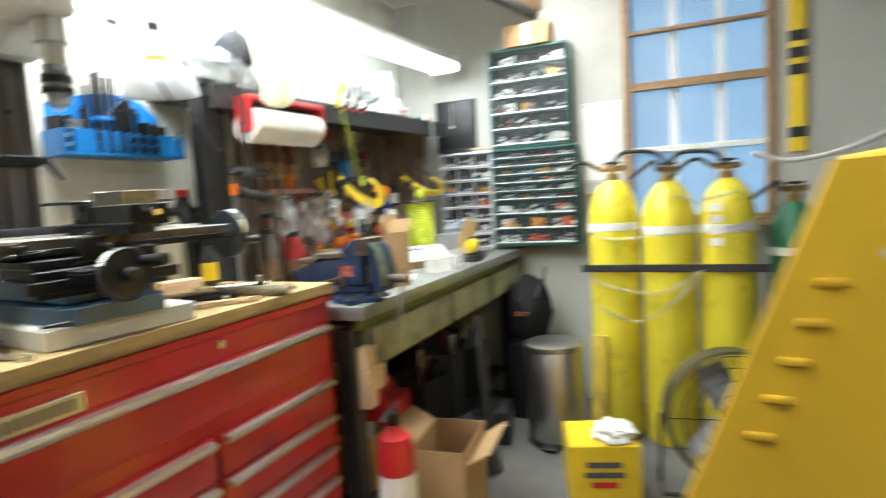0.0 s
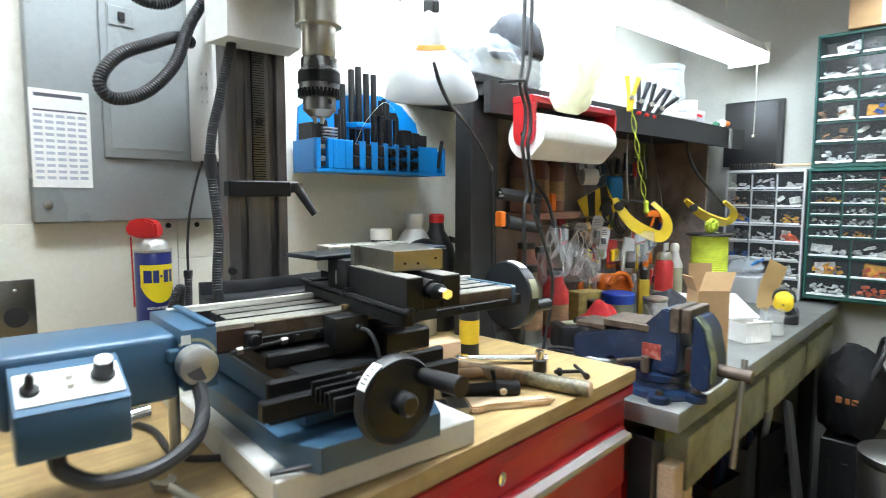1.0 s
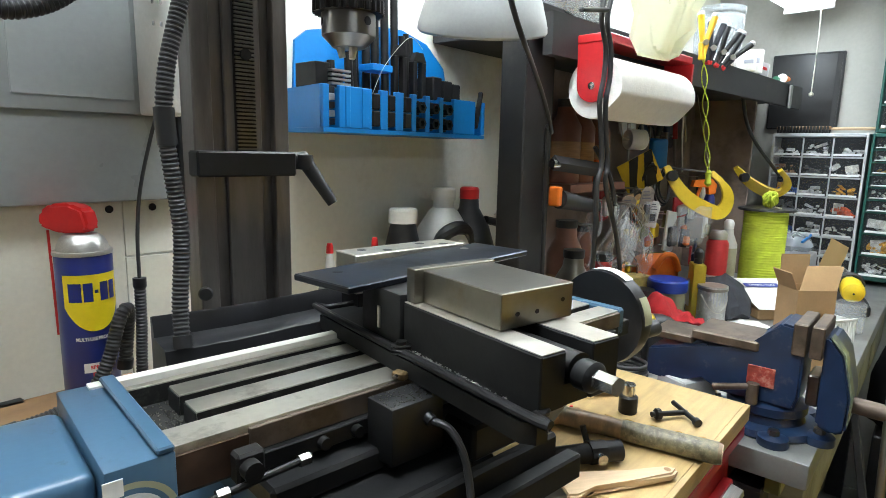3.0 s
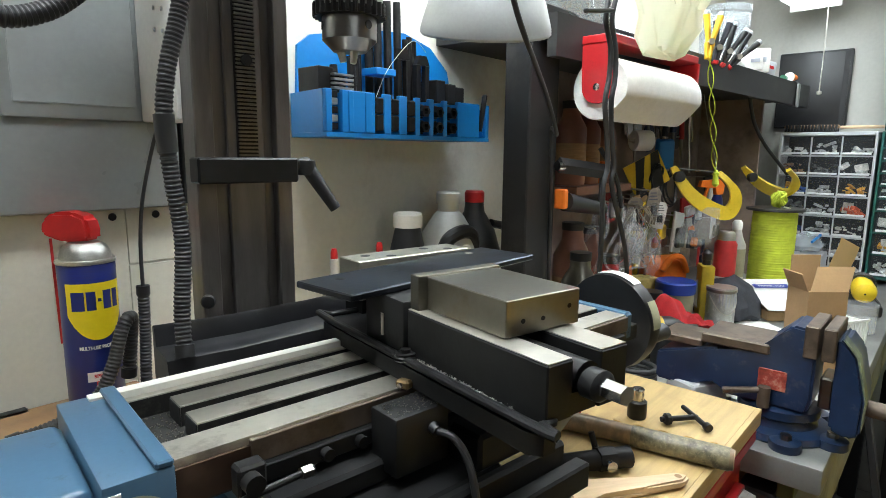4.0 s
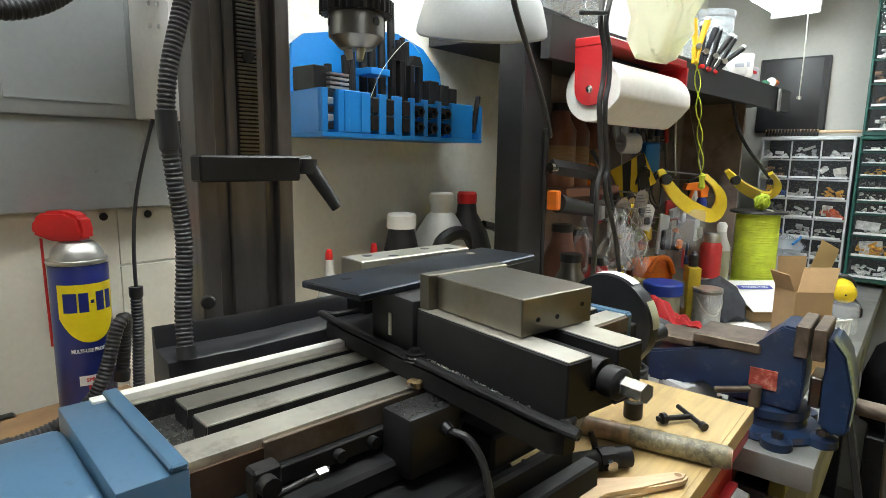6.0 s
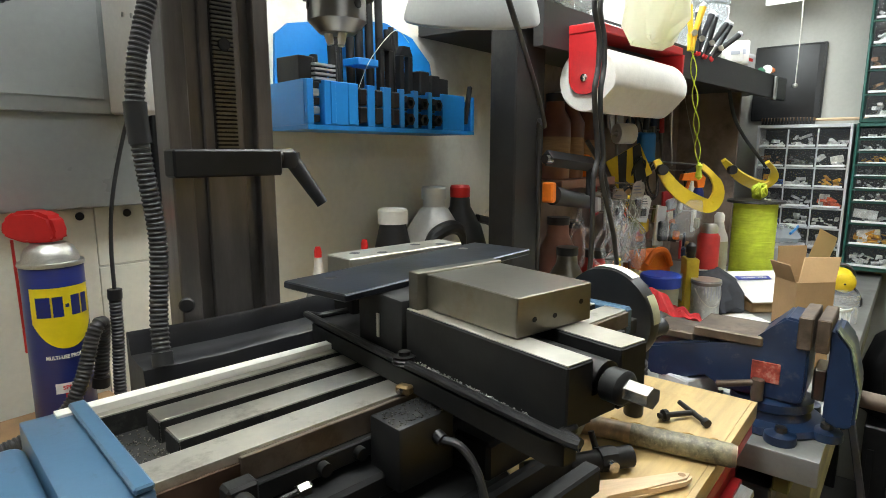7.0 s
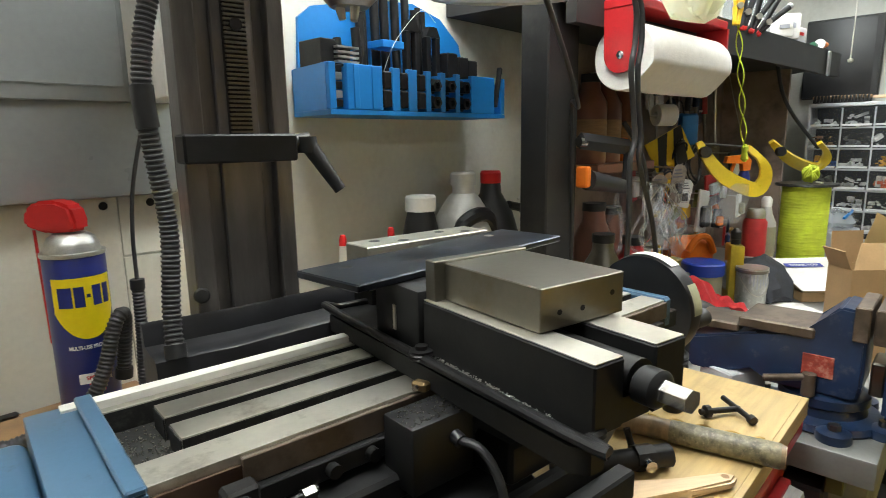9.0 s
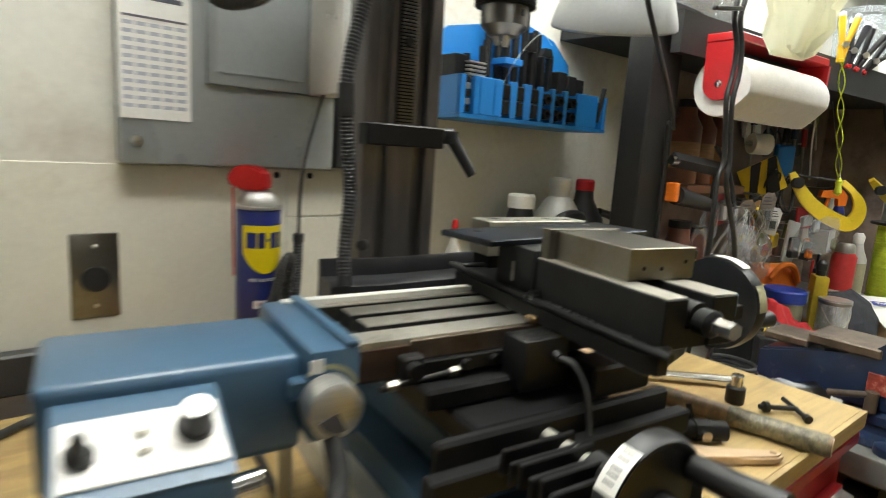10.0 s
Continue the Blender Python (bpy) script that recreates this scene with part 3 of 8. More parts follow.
def cable(name, label, pts, r, material=RUBBER, ribs=0.0):
    ob = solid(name, hose(new_bm(), pts, r, 12, ribs), material, label, "hose" if ribs else "cable")
    for p, q in ((pts[0], pts[1]), (pts[-1], pts[-2])) if ribs else ():
        p, q = Vector(p), Vector(q)
        part("end_cuff", rod(new_bm(), p, p + (q - p).normalized() * 0.012, r * 1.12), BLACKPLASTIC, ob)
    return ob


# ---- gas cylinders ----
def cylinder(x, y, r, h, material, label, group):
    c = thing("gas_cylinder", label, "gas cylinder", (x, y, 0), rng.uniform(0, 60), group=group)
    prof = [(r * 0.9, 0.0), (r, 0.02), (r, h - 0.19), (r * 0.97, h - 0.14), (r * 0.82, h - 0.075), (r * 0.55, h - 0.025), (r * 0.30, h)]
    part("shell", lathe(new_bm(), prof, seg=40), material, c)
    part("neck", lathe(new_bm(), [(0.032, h - 0.002), (0.032, h + 0.03), (0.02, h + 0.032), (0.02, h + 0.07)], seg=20), BRASS, c, "brass neck ring")
    v = part("valve", rod(new_bm(), (0, -0.06, h + 0.055), (0, 0.06, h + 0.055), 0.014), BRASS, c, "brass valve")
    bm = new_bm()
    lathe(bm, [(0.036, 0), (0.040, 0.006), (0.036, 0.012)], (0, 0, h + 0.075), seg=18)
    part("handwheel", bm, BLACKPLASTIC, v)
    bm = new_bm()
    hose(bm, [(0.0, 0.06, h + 0.055), (-0.06, 0.13, h + 0.09), (-0.08, 0.19, h + 0.07), (-0.02, 0.23, h + 0.02)], 0.009, 8)
    part("hose", bm, RUBBER, v, "black rubber hose")
    part("collar_band", lathe(new_bm(), [(r + 0.0005, h - 0.24), (r + 0.002, h - 0.238), (r + 0.002, h - 0.205), (r + 0.0005, h - 0.203)], seg=40, cap=False), PAPER, c, "white paper band")
    return c


cylinder(1.42, -0.665, 0.118, 1.26, YELLOW, "tall yellow painted gas cylinder chained in a row", "gas cylinders")
cylinder(1.40, -0.915, 0.118, 1.24, YELLOW, "tall yellow painted gas cylinder chained in a row", "gas cylinders")
cylinder(1.42, -1.165, 0.118, 1.24, YELLOW, "tall yellow painted gas cylinder chained in a row", "gas cylinders")
cylinder(1.52, -1.44, 0.10, 1.12, GREEN, "dark green painted gas cylinder beside the yellow ones", "gas cylinders")
bm = new_bm()
bbox(bm, (1.274, -1.32, 0.83), (1.284, -0.53, 0.865), 0.002)
bbox(bm, (1.284, -0.545, 0.83), (1.84, -0.53, 0.865), 0.002)
solid("strap_bar", bm, BLACKSTEEL, "dark steel bar that holds the cylinders back", "rail")


def chain(name, pts, label):
    bm = new_bm()
    line = resample(spline(pts, 12), 0.016)
    for i, p in enumerate(line[:-1]):
        d = (line[i + 1] - p).normalized()
        s = d.cross(Vector((0, 0, 1))).normalized()
        w = s if i % 2 else s.cross(d)
        loop = [p + d * (0.011 * math.cos(a)) + w * (0.006 * math.sin(a)) for a in [k * math.pi / 4 for k in range(8)]]
        hose(bm, loop + [loop[0]], 0.0018, 5, n=1)
    solid(name, bm, STEEL, label, "chain")


chain("cylinder_chain", [(1.30, -0.56, 1.02), (1.272, -0.68, 0.985), (1.262, -0.90, 1.00), (1.27, -1.14, 1.02), (1.30, -1.28, 1.06)], "sagging steel chain across the gas cylinders")
chain("cylinder_chain", [(1.30, -0.57, 0.80), (1.272, -0.68, 0.755), (1.262, -0.86, 0.735), (1.262, -0.98, 0.785), (1.28, -1.07, 0.85)], "sagging steel chain across the gas cylinders")
chain("cylinder_chain", [(1.31, -0.60, 0.66), (1.275, -0.70, 0.615), (1.270, -0.80, 0.605), (1.264, -0.92, 0.68), (1.262, -1.02, 0.785)], "steel chain hanging lower across the gas cylinders")
chain("cylinder_chain", [(1.29, -0.95, 1.17), (1.268, -1.03, 1.150), (1.268, -1.10, 1.155), (1.29, -1.20, 1.18)], "short steel chain between the gas cylinders")
for y0, y1, h0 in ((-0.665, -0.915, 1.33), (-0.915, -1.165, 1.31)):
    cable("gas_hose", "black rubber hose looped between the cylinder valves", [(1.41, y0, h0), (1.36, y0 - 0.05, h0 + 0.05), (1.34, (y0 + y1) / 2, h0 + 0.055), (1.36, y1 + 0.05, h0 + 0.04), (1.41, y1, h0 - 0.01)], 0.010)


tg = thing("cylinder_tags", "strip of white printed tags hung between the cylinders", "tags", (1.258, -1.112, 0.94))
part("cord", rod(new_bm(), (0, 0, 0.0), (0.0, 0, 0.245), 0.0018, seg=6), BLACKPLASTIC, tg)
for k in range(4):
    part("tag", box(new_bm(), (-0.004, 0.004 * (k % 2), 0.025 + 0.05 * k), (0.003, 0.050, 0.034), rz=8 * (k % 3) - 8), PAPER, tg)


# ---- bin, yellow box, fan ----
def trash_can():
    c = thing("pedal_bin", "round brushed stainless pedal bin with a flat lid", "trash can", (1.25, -0.385, 0))
    c.matrix_basis = pose(1.25, -0.385, 0) @ Matrix.Diagonal((1.1, 1.1, 0.88, 1))
    part("body", lathe(new_bm(), [(0.122, 0.03), (0.125, 0.04), (0.125, 0.52), (0.122, 0.525)], seg=40), STAINLESS, c)
    part("foot_ring", lathe(new_bm(), [(0.128, 0), (0.128, 0.028), (0.124, 0.0305)], seg=40), BLACKPLASTIC, c)
    part("lid", lathe(new_bm(), [(0.127, 0.526), (0.129, 0.535), (0.128, 0.556), (0.11, 0.566), (0.0, 0.570)], seg=40), STAINLESS, c, "slightly domed steel lid")
    part("pedal", box(new_bm(), (-0.14, 0, 0.02), (0.05, 0.06, 0.012), bevel=0.003), BLACKPLASTIC, c)


trash_can()
yb = thing("yellow_board", "narrow yellow painted board leaning by the cylinders", "board", (0, 0, 0))
bm = box(new_bm(), (0, 0, 0.26), (0.018, 0.075, 0.52), bevel=0.003)
bm.transform(pose(1.26, -0.59, 0.002, 0, 5, -10))
part("board", bm, paint("worn yellow board", (0.62, 0.46, 0.05), 0.5, vary=0.25, scale=6, dirt=(0.25, 0.17, 0.05), dirt_amount=0.5, dirt_scale=7), yb)


def yellow_box():
    c = thing("yellow_carton", "yellow printed box standing on the floor", "box", (0.80, -0.66, 0), 18)
    part("body", bbox(new_bm(), (-0.13, -0.14, 0), (0.13, 0.13, 0.245), 0.004), YELLOWPL, c)
    for i, (w, z) in enumerate(((0.13, 0.17), (0.15, 0.13), (0.10, 0.09))):
        part("marking", box(new_bm(), (-0.1315, 0.0, z), (0.002, w, 0.022)), INK if i < 2 else RED_PLASTIC, c)
    bm = new_bm()
    bmesh.ops.create_icosphere(bm, subdivisions=4, radius=1.0)
    for v in bm.verts:
        d = v.co.normalized()
        f = 1 + 0.3 * noise.noise(d * 2.4) + 0.2 * abs(noise.noise(d * 6))
        v.co = Vector((-0.05 + d.x * 0.075 * f, -0.055 + d.y * 0.075 * f, max(0.2455, 0.268 + d.z * 0.045 * f)))
    solid("crumpled_paper", bm, PAPER, "crumpled white paper lying on the yellow box", "paper", (0.80, -0.66, 0), 18)


yellow_box()


def floor_fan():
    c = thing("floor_fan", "round drum floor fan with a wire guard and dusty shroud", "fan", (0.98, -1.16, 0), 10)
    yz = Matrix.Translation((0, 0, 0.30)) @ Euler((0, radians(-82), 0)).to_matrix().to_4x4()
    bm = new_bm()
    lathe(bm, [(0.25, -0.08), (0.262, -0.078), (0.262, 0.08), (0.25, 0.082), (0.25, -0.08)], seg=40, cap=False)
    bm.transform(yz)
    part("shroud", bm, paint("dusty fan paint", (0.075, 0.066, 0.03), 0.5, vary=0.4, scale=9, dirt=(0.16, 0.14, 0.08), dirt_amount=0.3, dirt_scale=6), c, "dusty dark olive drum shroud")
    for r in (0.05, 0.10, 0.15, 0.20, 0.245):
        bm = hose(new_bm(), [(r * math.cos(a), r * math.sin(a), 0.088) for a in [k * math.pi / 16 for k in range(33)]], 0.0025, 5, n=1)
        bm.transform(yz)
        part("guard_ring", bm, BLACKSTEEL, c, "black wire guard ring")
    for k in range(8):
        a = k * math.pi / 4
        bm = hose(new_bm(), [(0.03 * math.cos(a), 0.03 * math.sin(a), 0.09), (0.25 * math.cos(a), 0.25 * math.sin(a), 0.086)], 0.0025, 5, n=1)
        bm.transform(yz)
        part("guard_spoke", bm, BLACKSTEEL, c)
    bm = new_bm()
    lathe(bm, [(0.045, -0.03), (0.05, 0.05), (0.02, 0.06)], seg=20)
    bm.transform(yz)
    hub = part("hub", bm, BLACKPLASTIC, c)
    for k in range(3):
        a = k * 2 * math.pi / 3 + 0.4
        bm = new_bm()
        box(bm, (0.13, 0, 0.0), (0.17, 0.13, 0.004), rx=24)
        bm.transform(yz @ Matrix.Rotation(a, 4, "Z"))
        part("blade", bm, GREYPL, hub)
    bm = new_bm()
    hose(bm, [(0.10, -0.28, 0.009), (-0.10, -0.28, 0.009), (-0.1, 0.28, 0.009), (0.10, 0.28, 0.009)], 0.009, 8, n=1)
    hose(bm, [(0.0, -0.28, 0.009), (0.0, -0.272, 0.30)], 0.009, 8, n=1)
    hose(bm, [(0.0, 0.28, 0.009), (0.0, 0.272, 0.30)], 0.009, 8, n=1)
    part("stand", bm, BLACKSTEEL, c)


floor_fan()


# ---- orange-yellow stand beside the walkway ----
def stand():
    c = thing("equipment_stand", "orange-yellow folded sheet metal equipment stand with a slanted edge", "stand", (-0.40, 0.008, 0))
    yz = Matrix(((0, 0, 1, 0), (1, 0, 0, 0), (0, 1, 0, 0), (0, 0, 0, 1)))
    poly = [(-0.781, 0.0), (-1.254, 1.25), (-1.75, 1.27), (-1.60, 0.0)]
    p = part("front_panel", prism(new_bm(), poly, 0.02, yz), ORANGEPANEL, c, "orange-yellow painted front panel")
    for k in range(5):
        z = 0.78 + k * 0.068
        y = -0.781 - 0.3784 * z - 0.072
        bm = bbox(new_bm(), (-0.0085, y - 0.021, z - 0.008), (0.001, y + 0.021, z + 0.009), 0.006, 3)
        part("louvre", bm, ORANGEPANEL, p, "raised pressed louvre")
    # the sides taper away behind the front
    part("side_panel", prism(new_bm(), [(-0.871, 0.0), (-1.344, 1.25), (-1.364, 1.25), (-0.891, 0.0)], 0.42, Matrix.Translation((0.0201, 0, 0)) @ yz), ORANGEPANEL, c)
    part("sticker", prism(new_bm(), [(-1.350, 1.075), (-1.318, 1.100), (-1.395, 1.150), (-1.42, 1.09)], 0.001, Matrix.Translation((-0.0012, 0, 0)) @ yz), PAPER, p, "torn white sticker")
    part("top_panel", bbox(new_bm(), (0.0201, -1.74, 1.2505), (0.45, -1.345, 1.268), 0.004), ORANGEPANEL, c)


stand()


# ---- yellow and black level beside the window ----
bm = new_bm()
bbox(bm, (1.835, -1.53, 1.35), (1.858, -1.46, 2.35), 0.003)
lv = solid("spirit_level", bm, YELLOWPL, "long yellow spirit level hung on the wall", "spirit level")
for z in (1.42, 1.72, 1.80, 1.88):
    part("black_band", bbox(new_bm(), (1.832, -1.531, z), (1.8595, -1.459, z + 0.05)), BLACKPLASTIC, lv)
bm = new_bm()
bbox(bm, (1.70, -1.95, 2.05), (1.858, -1.66, 2.08), 0.003)
bbox(bm, (1.74, -1.93, 2.081), (1.84, -1.78, 2.20), 0.01)
solid("wall_shelf", bm, BLACKSTEEL, "small black wall shelf with a dark box", "shelf")
bm = new_bm()
hose(bm, [(1.40, -1.27, 1.34), (1.44, -1.40, 1.30), (1.50, -1.62, 1.33), (1.6, -1.85, 1.42), (1.84, -2.05, 1.46)], 0.012, 8)
solid("white_cable", bm, WHITE, "thick white cable looped behind the cylinders", "cable")


# ---- under the bench ----
def extinguisher():
    c = thing("fire_extinguisher", "small red fire extinguisher standing under the bench", "extinguisher", (0.060, -0.145, 0.0))
    part("tank", lathe(new_bm(), [(0.056, 0), (0.060, 0.012), (0.060, 0.43), (0.050, 0.475), (0.025, 0.495), (0.02, 0.51)], seg=28), RED, c)
    part("label_band", lathe(new_bm(), [(0.0607, 0.12), (0.0607, 0.36)], seg=28, cap=False), PAPER, c, "white instruction label")
    v = part("valve", box(new_bm(), (0, 0, 0.53), (0.03, 0.03, 0.045), bevel=0.004), BLACKPLASTIC, c)
    part("lever", box(new_bm(), (-0.03, 0, 0.562), (0.11, 0.016, 0.01), bevel=0.003, ry=-14), BLACKPLASTIC, v)


extinguisher()
oc = thing("open_carton", "open brown cardboard box under the bench", "box", (0.41, -0.175, 0.0), 6)
w, d, h = 0.30, 0.20, 0.34
for c0, s0 in (((0, -d / 2, h / 2), (w, 0.004, h)), ((0, d / 2, h / 2), (w, 0.004, h)), ((-w / 2, 0, h / 2), (0.004, d - 0.004, h)), ((w / 2, 0, h / 2), (0.004, d - 0.004, h)), ((0, 0, 0.002), (w - 0.004, d - 0.004, 0.004))):
    part("panel", box(new_bm(), c0, s0), CARD, oc)
part("flap", box(new_bm(), (0, -d / 2 - 0.05, h - 0.02), (w, 0.004, 0.10), rx=60), CARD, oc)
part("flap", box(new_bm(), (0, d / 2 + 0.05, h + 0.02), (w, 0.004, 0.11), rx=-60), CARD, oc)
bm = new_bm()
box(bm, (0, 0, 0.03), (0.16, 0.12, 0.16), rz=20, bevel=0.01)
solid("orange_case", bm, ORANGE, "small orange tool case on the low shelf", "case", (0.86, 0.12, 0.231))
for k, (x, y, sx, sz, m) in enumerate(((0.30, 0.30, 0.22, 0.26, BLACKPLASTIC), (0.55, 0.33, 0.2, 0.3, RED), (0.78, 0.36, 0.2, 0.24, BLACKPLASTIC), (1.02, 0.30, 0.24, 0.36, BLACKPLASTIC), (1.35, 0.30, 0.25, 0.3, BLACKPLASTIC))):
    bm = new_bm()
    bbox(bm, (-sx / 2, -0.12, 0), (sx / 2, 0.12, sz), 0.015, 2)
    cs = solid("tool_case", bm, m, "scuffed storage case on the shelf under the bench", "case", (x, y, 0.181), rng.uniform(-8, 8), group="cases under the bench")
    part("case_handle", hose(new_bm(), [(-0.05, -0.03, sz - 0.003), (-0.05, -0.03, sz + 0.025), (0.05, -0.03, sz + 0.025), (0.05, -0.03, sz - 0.003)], 0.006, 6), BLACKPLASTIC, cs)
def under_clutter():
    r5 = random.Random(31)
    can = thing("red_jug", "red plastic fuel jug on the shelf under the bench", "jug", (0.47, 0.12, 0.181), 15)
    part("body", crumple(bbox(new_bm(), (-0.11, -0.08, 0), (0.11, 0.08, 0.27), 0.03, 3), 0.006, 14), RED, can)
    part("handle", hose(new_bm(), [(-0.07, 0, 0.265), (-0.05, 0, 0.32), (0.04, 0, 0.325), (0.06, 0, 0.265)], 0.014, 10), RED, can)
    part("cap", lathe(new_bm(), [(0.026, 0.27), (0.026, 0.30), (0.018, 0.304)], (0.085, 0, 0), seg=18), BLACKPLASTIC, can)
    bt = thing("white_jug", "white plastic bottle lying on the shelf under the bench", "bottle", (0.60, 0.10, 0.455), 0)
    for x, y, w, d, h, m, nm, lb in ((0.24, 0.10, 0.17, 0.12, 0.20, CARD, "parts_bin", "worn cardboard parts bin under the bench"), (0.80, 0.11, 0.20, 0.14, 0.24, BLACKPLASTIC, "parts_bin", "black plastic parts bin under the bench"),
                                     (1.05, 0.10, 0.22, 0.12, 0.30, GREYCLOTH, "parts_bin", "dark cloth tool roll box under the bench"), (1.32, 0.10, 0.22, 0.14, 0.26, BLACKPLASTIC, "parts_bin", "black plastic parts bin under the bench")):
        t = thing(nm, lb, "bin", (x, y, 0.181), r5.uniform(-10, 10), group="bins under the bench")
        for c0, s0 in (((0, -d / 2, h / 2), (w, 0.004, h)), ((0, d / 2, h / 2), (w, 0.004, h)), ((-w / 2, 0, h / 2), (0.004, d - 0.004, h)), ((w / 2, 0, h / 2), (0.004, d - 0.004, h)), ((0, 0, 0.002), (w - 0.004, d - 0.004, 0.004))):
            part("panel", box(new_bm(), c0, s0, bevel=0.001), m, t)
        for k in range(5):
            a = (r5.uniform(-w / 3, w / 3), r5.uniform(-d / 3, d / 3), 0.02)
            b = (a[0] + r5.uniform(-0.05, 0.05), a[1] + r5.uniform(-0.03, 0.03), h + r5.uniform(0.02, 0.10))
            part("stored_tool", rod(new_bm(), a, b, r5.uniform(0.006, 0.018), seg=10), r5.choice([RED, STEEL_DULL, PALEWOOD, BLACKPLASTIC, GREYPL, VISEBLUE]), t)
    part("shell", lathe(new_bm(), [(0.045, -0.09), (0.05, -0.08), (0.05, 0.05), (0.02, 0.09), (0.018, 0.11)], (0, 0, 0.05), (0.9, -0.3, 0.1), 22), WHITE, bt)
    bt.matrix_basis = pose(0.62, 0.02, 0.181)
    pk = thing("leaning_plank", "grey weathered plank leaning under the bench", "plank", (0, 0, 0))
    bm = box(new_bm(), (0, 0, 0.36), (0.09, 0.018, 0.70), bevel=0.002)
    bm.transform(pose(0.80, -0.22, 0.008, -13, 22, 0))
    part("board", bm, BLACKSTEEL, pk)
    # made-up dark boxes that stand in for the gloom below the bench
    for k, (x, y, w, h, m) in enumerate(((0.70, -0.10, 0.16, 0.13, BLACKPLASTIC), (0.92, -0.08, 0.18, 0.20, GREYCLOTH), (1.18, -0.10, 0.20, 0.17, BLACKPLASTIC))):
        t = thing("darkening_box", "dark box added to darken the floor by the bench", "case", (x, y, 0), r5.uniform(-15, 15), group="cases on the floor")
        part("shell", bbox(new_bm(), (-w / 2, -0.07, 0), (w / 2, 0.07, h), 0.012, 2), m, t)
        part("seam", bbox(new_bm(), (-w / 2 - 0.001, -0.071, h * 0.6), (w / 2 + 0.001, 0.071, h * 0.6 + 0.005), 0.001), GREYPL, t)
        part("handle", hose(new_bm(), [(-0.04, 0, h - 0.003), (-0.035, 0, h + 0.025), (0.035, 0, h + 0.025), (0.04, 0, h - 0.003)], 0.006, 8), BLACKPLASTIC, t)


under_clutter()
bm = new_bm()
bbox(bm, (0.115, -0.065, 0.60), (0.165, -0.021, 0.70), 0.003)
bbox(bm, (0.060, -0.062, 0.55), (0.1145, -0.021, 0.755), 0.003)
solid("timber_block", bm, PALEWOOD, "pale timber block screwed to the bench leg", "block")
# black sack hanging at the bench end
bm = new_bm()
lathe(bm, [(0.05, 0), (0.14, 0.02), (0.16, 0.06), (0.165, 0.12), (0.16, 0.18), (0.15, 0.23), (0.12, 0.28), (0.08, 0.31), (0.05, 0.35), (0.02, 0.36)], (0, 0, 0), seg=36)
for v in bm.verts:
    v.co += 0.035 * noise.noise_vector(v.co * 9) + 0.012 * noise.noise_vector(v.co * 28)
    v.co.y *= 0.7
    v.co.z = max(v.co.z, 0.0005)
bk = solid("black_bag", bm, paint("black bag cloth", (0.012, 0.012, 0.013), 0.85, vary=0.3, scale=30, bump=0.5, grain=300, spec=0.2), "black fabric tool bag standing by the bench", "bag", (1.58, -0.18, 0.42))
for k, w in enumerate((0.026, 0.018, 0.024)):
    part("print_bar", bbox(new_bm(), (-0.178, -0.040 + 0.026 * k, 0.158), (-0.13, -0.040 + 0.026 * k + w * 0.8, 0.180), 0.002), DULLORANGE, bk, "dull orange print")
part("shoulder_strap", hose(new_bm(), [(-0.10, -0.06, 0.24), (-0.04, -0.10, 0.36), (0.05, -0.08, 0.38), (0.11, -0.05, 0.25)], 0.009, 8), RUBBER, bk, "black carrying strap")
bm = new_bm()
bbox(bm, (1.45, -0.33, 0), (1.72, -0.10, 0.415), 0.006)
bc = solid("black_crate", bm, BLACKPLASTIC, "black plastic crate on the floor", "crate")
for k in range(4):
    part("rib", bbox(new_bm(), (1.4455, -0.310 + 0.058 * k, 0.03), (1.4498, -0.290 + 0.058 * k, 0.33), 0.001), BLACKPLASTIC, bc)

# ---- milling machine ----
MILL = pose(-0.862, 0.153, 0, 0, 0, -7)
TZ = 1.188


def mill_thing(name, label, category):
    ob = thing(name, label, category)
    ob.matrix_basis = MILL
    return ob


bm = new_bm()
bbox(bm, (0.020, -0.105, 0.983), (0.335, 0.37, 1.024), 0.003)
bd = solid("base_board", bm, WHITEBOARD, "white laminate board under the milling machine", "board")
bd.matrix_basis = MILL


def rim_strip(place, a0, a1, n=12):
    """A thin strip bent round a rim between two angles."""
    bm = new_bm()
    rows = [[bm.verts.new(place(radians(a0 + (a1 - a0) * k / n), s)) for s in (-1, 1)] for k in range(n + 1)]
    for A, B in zip(rows, rows[1:]):
        bm.faces.new((A[0], B[0], B[1], A[1]))
    return bm


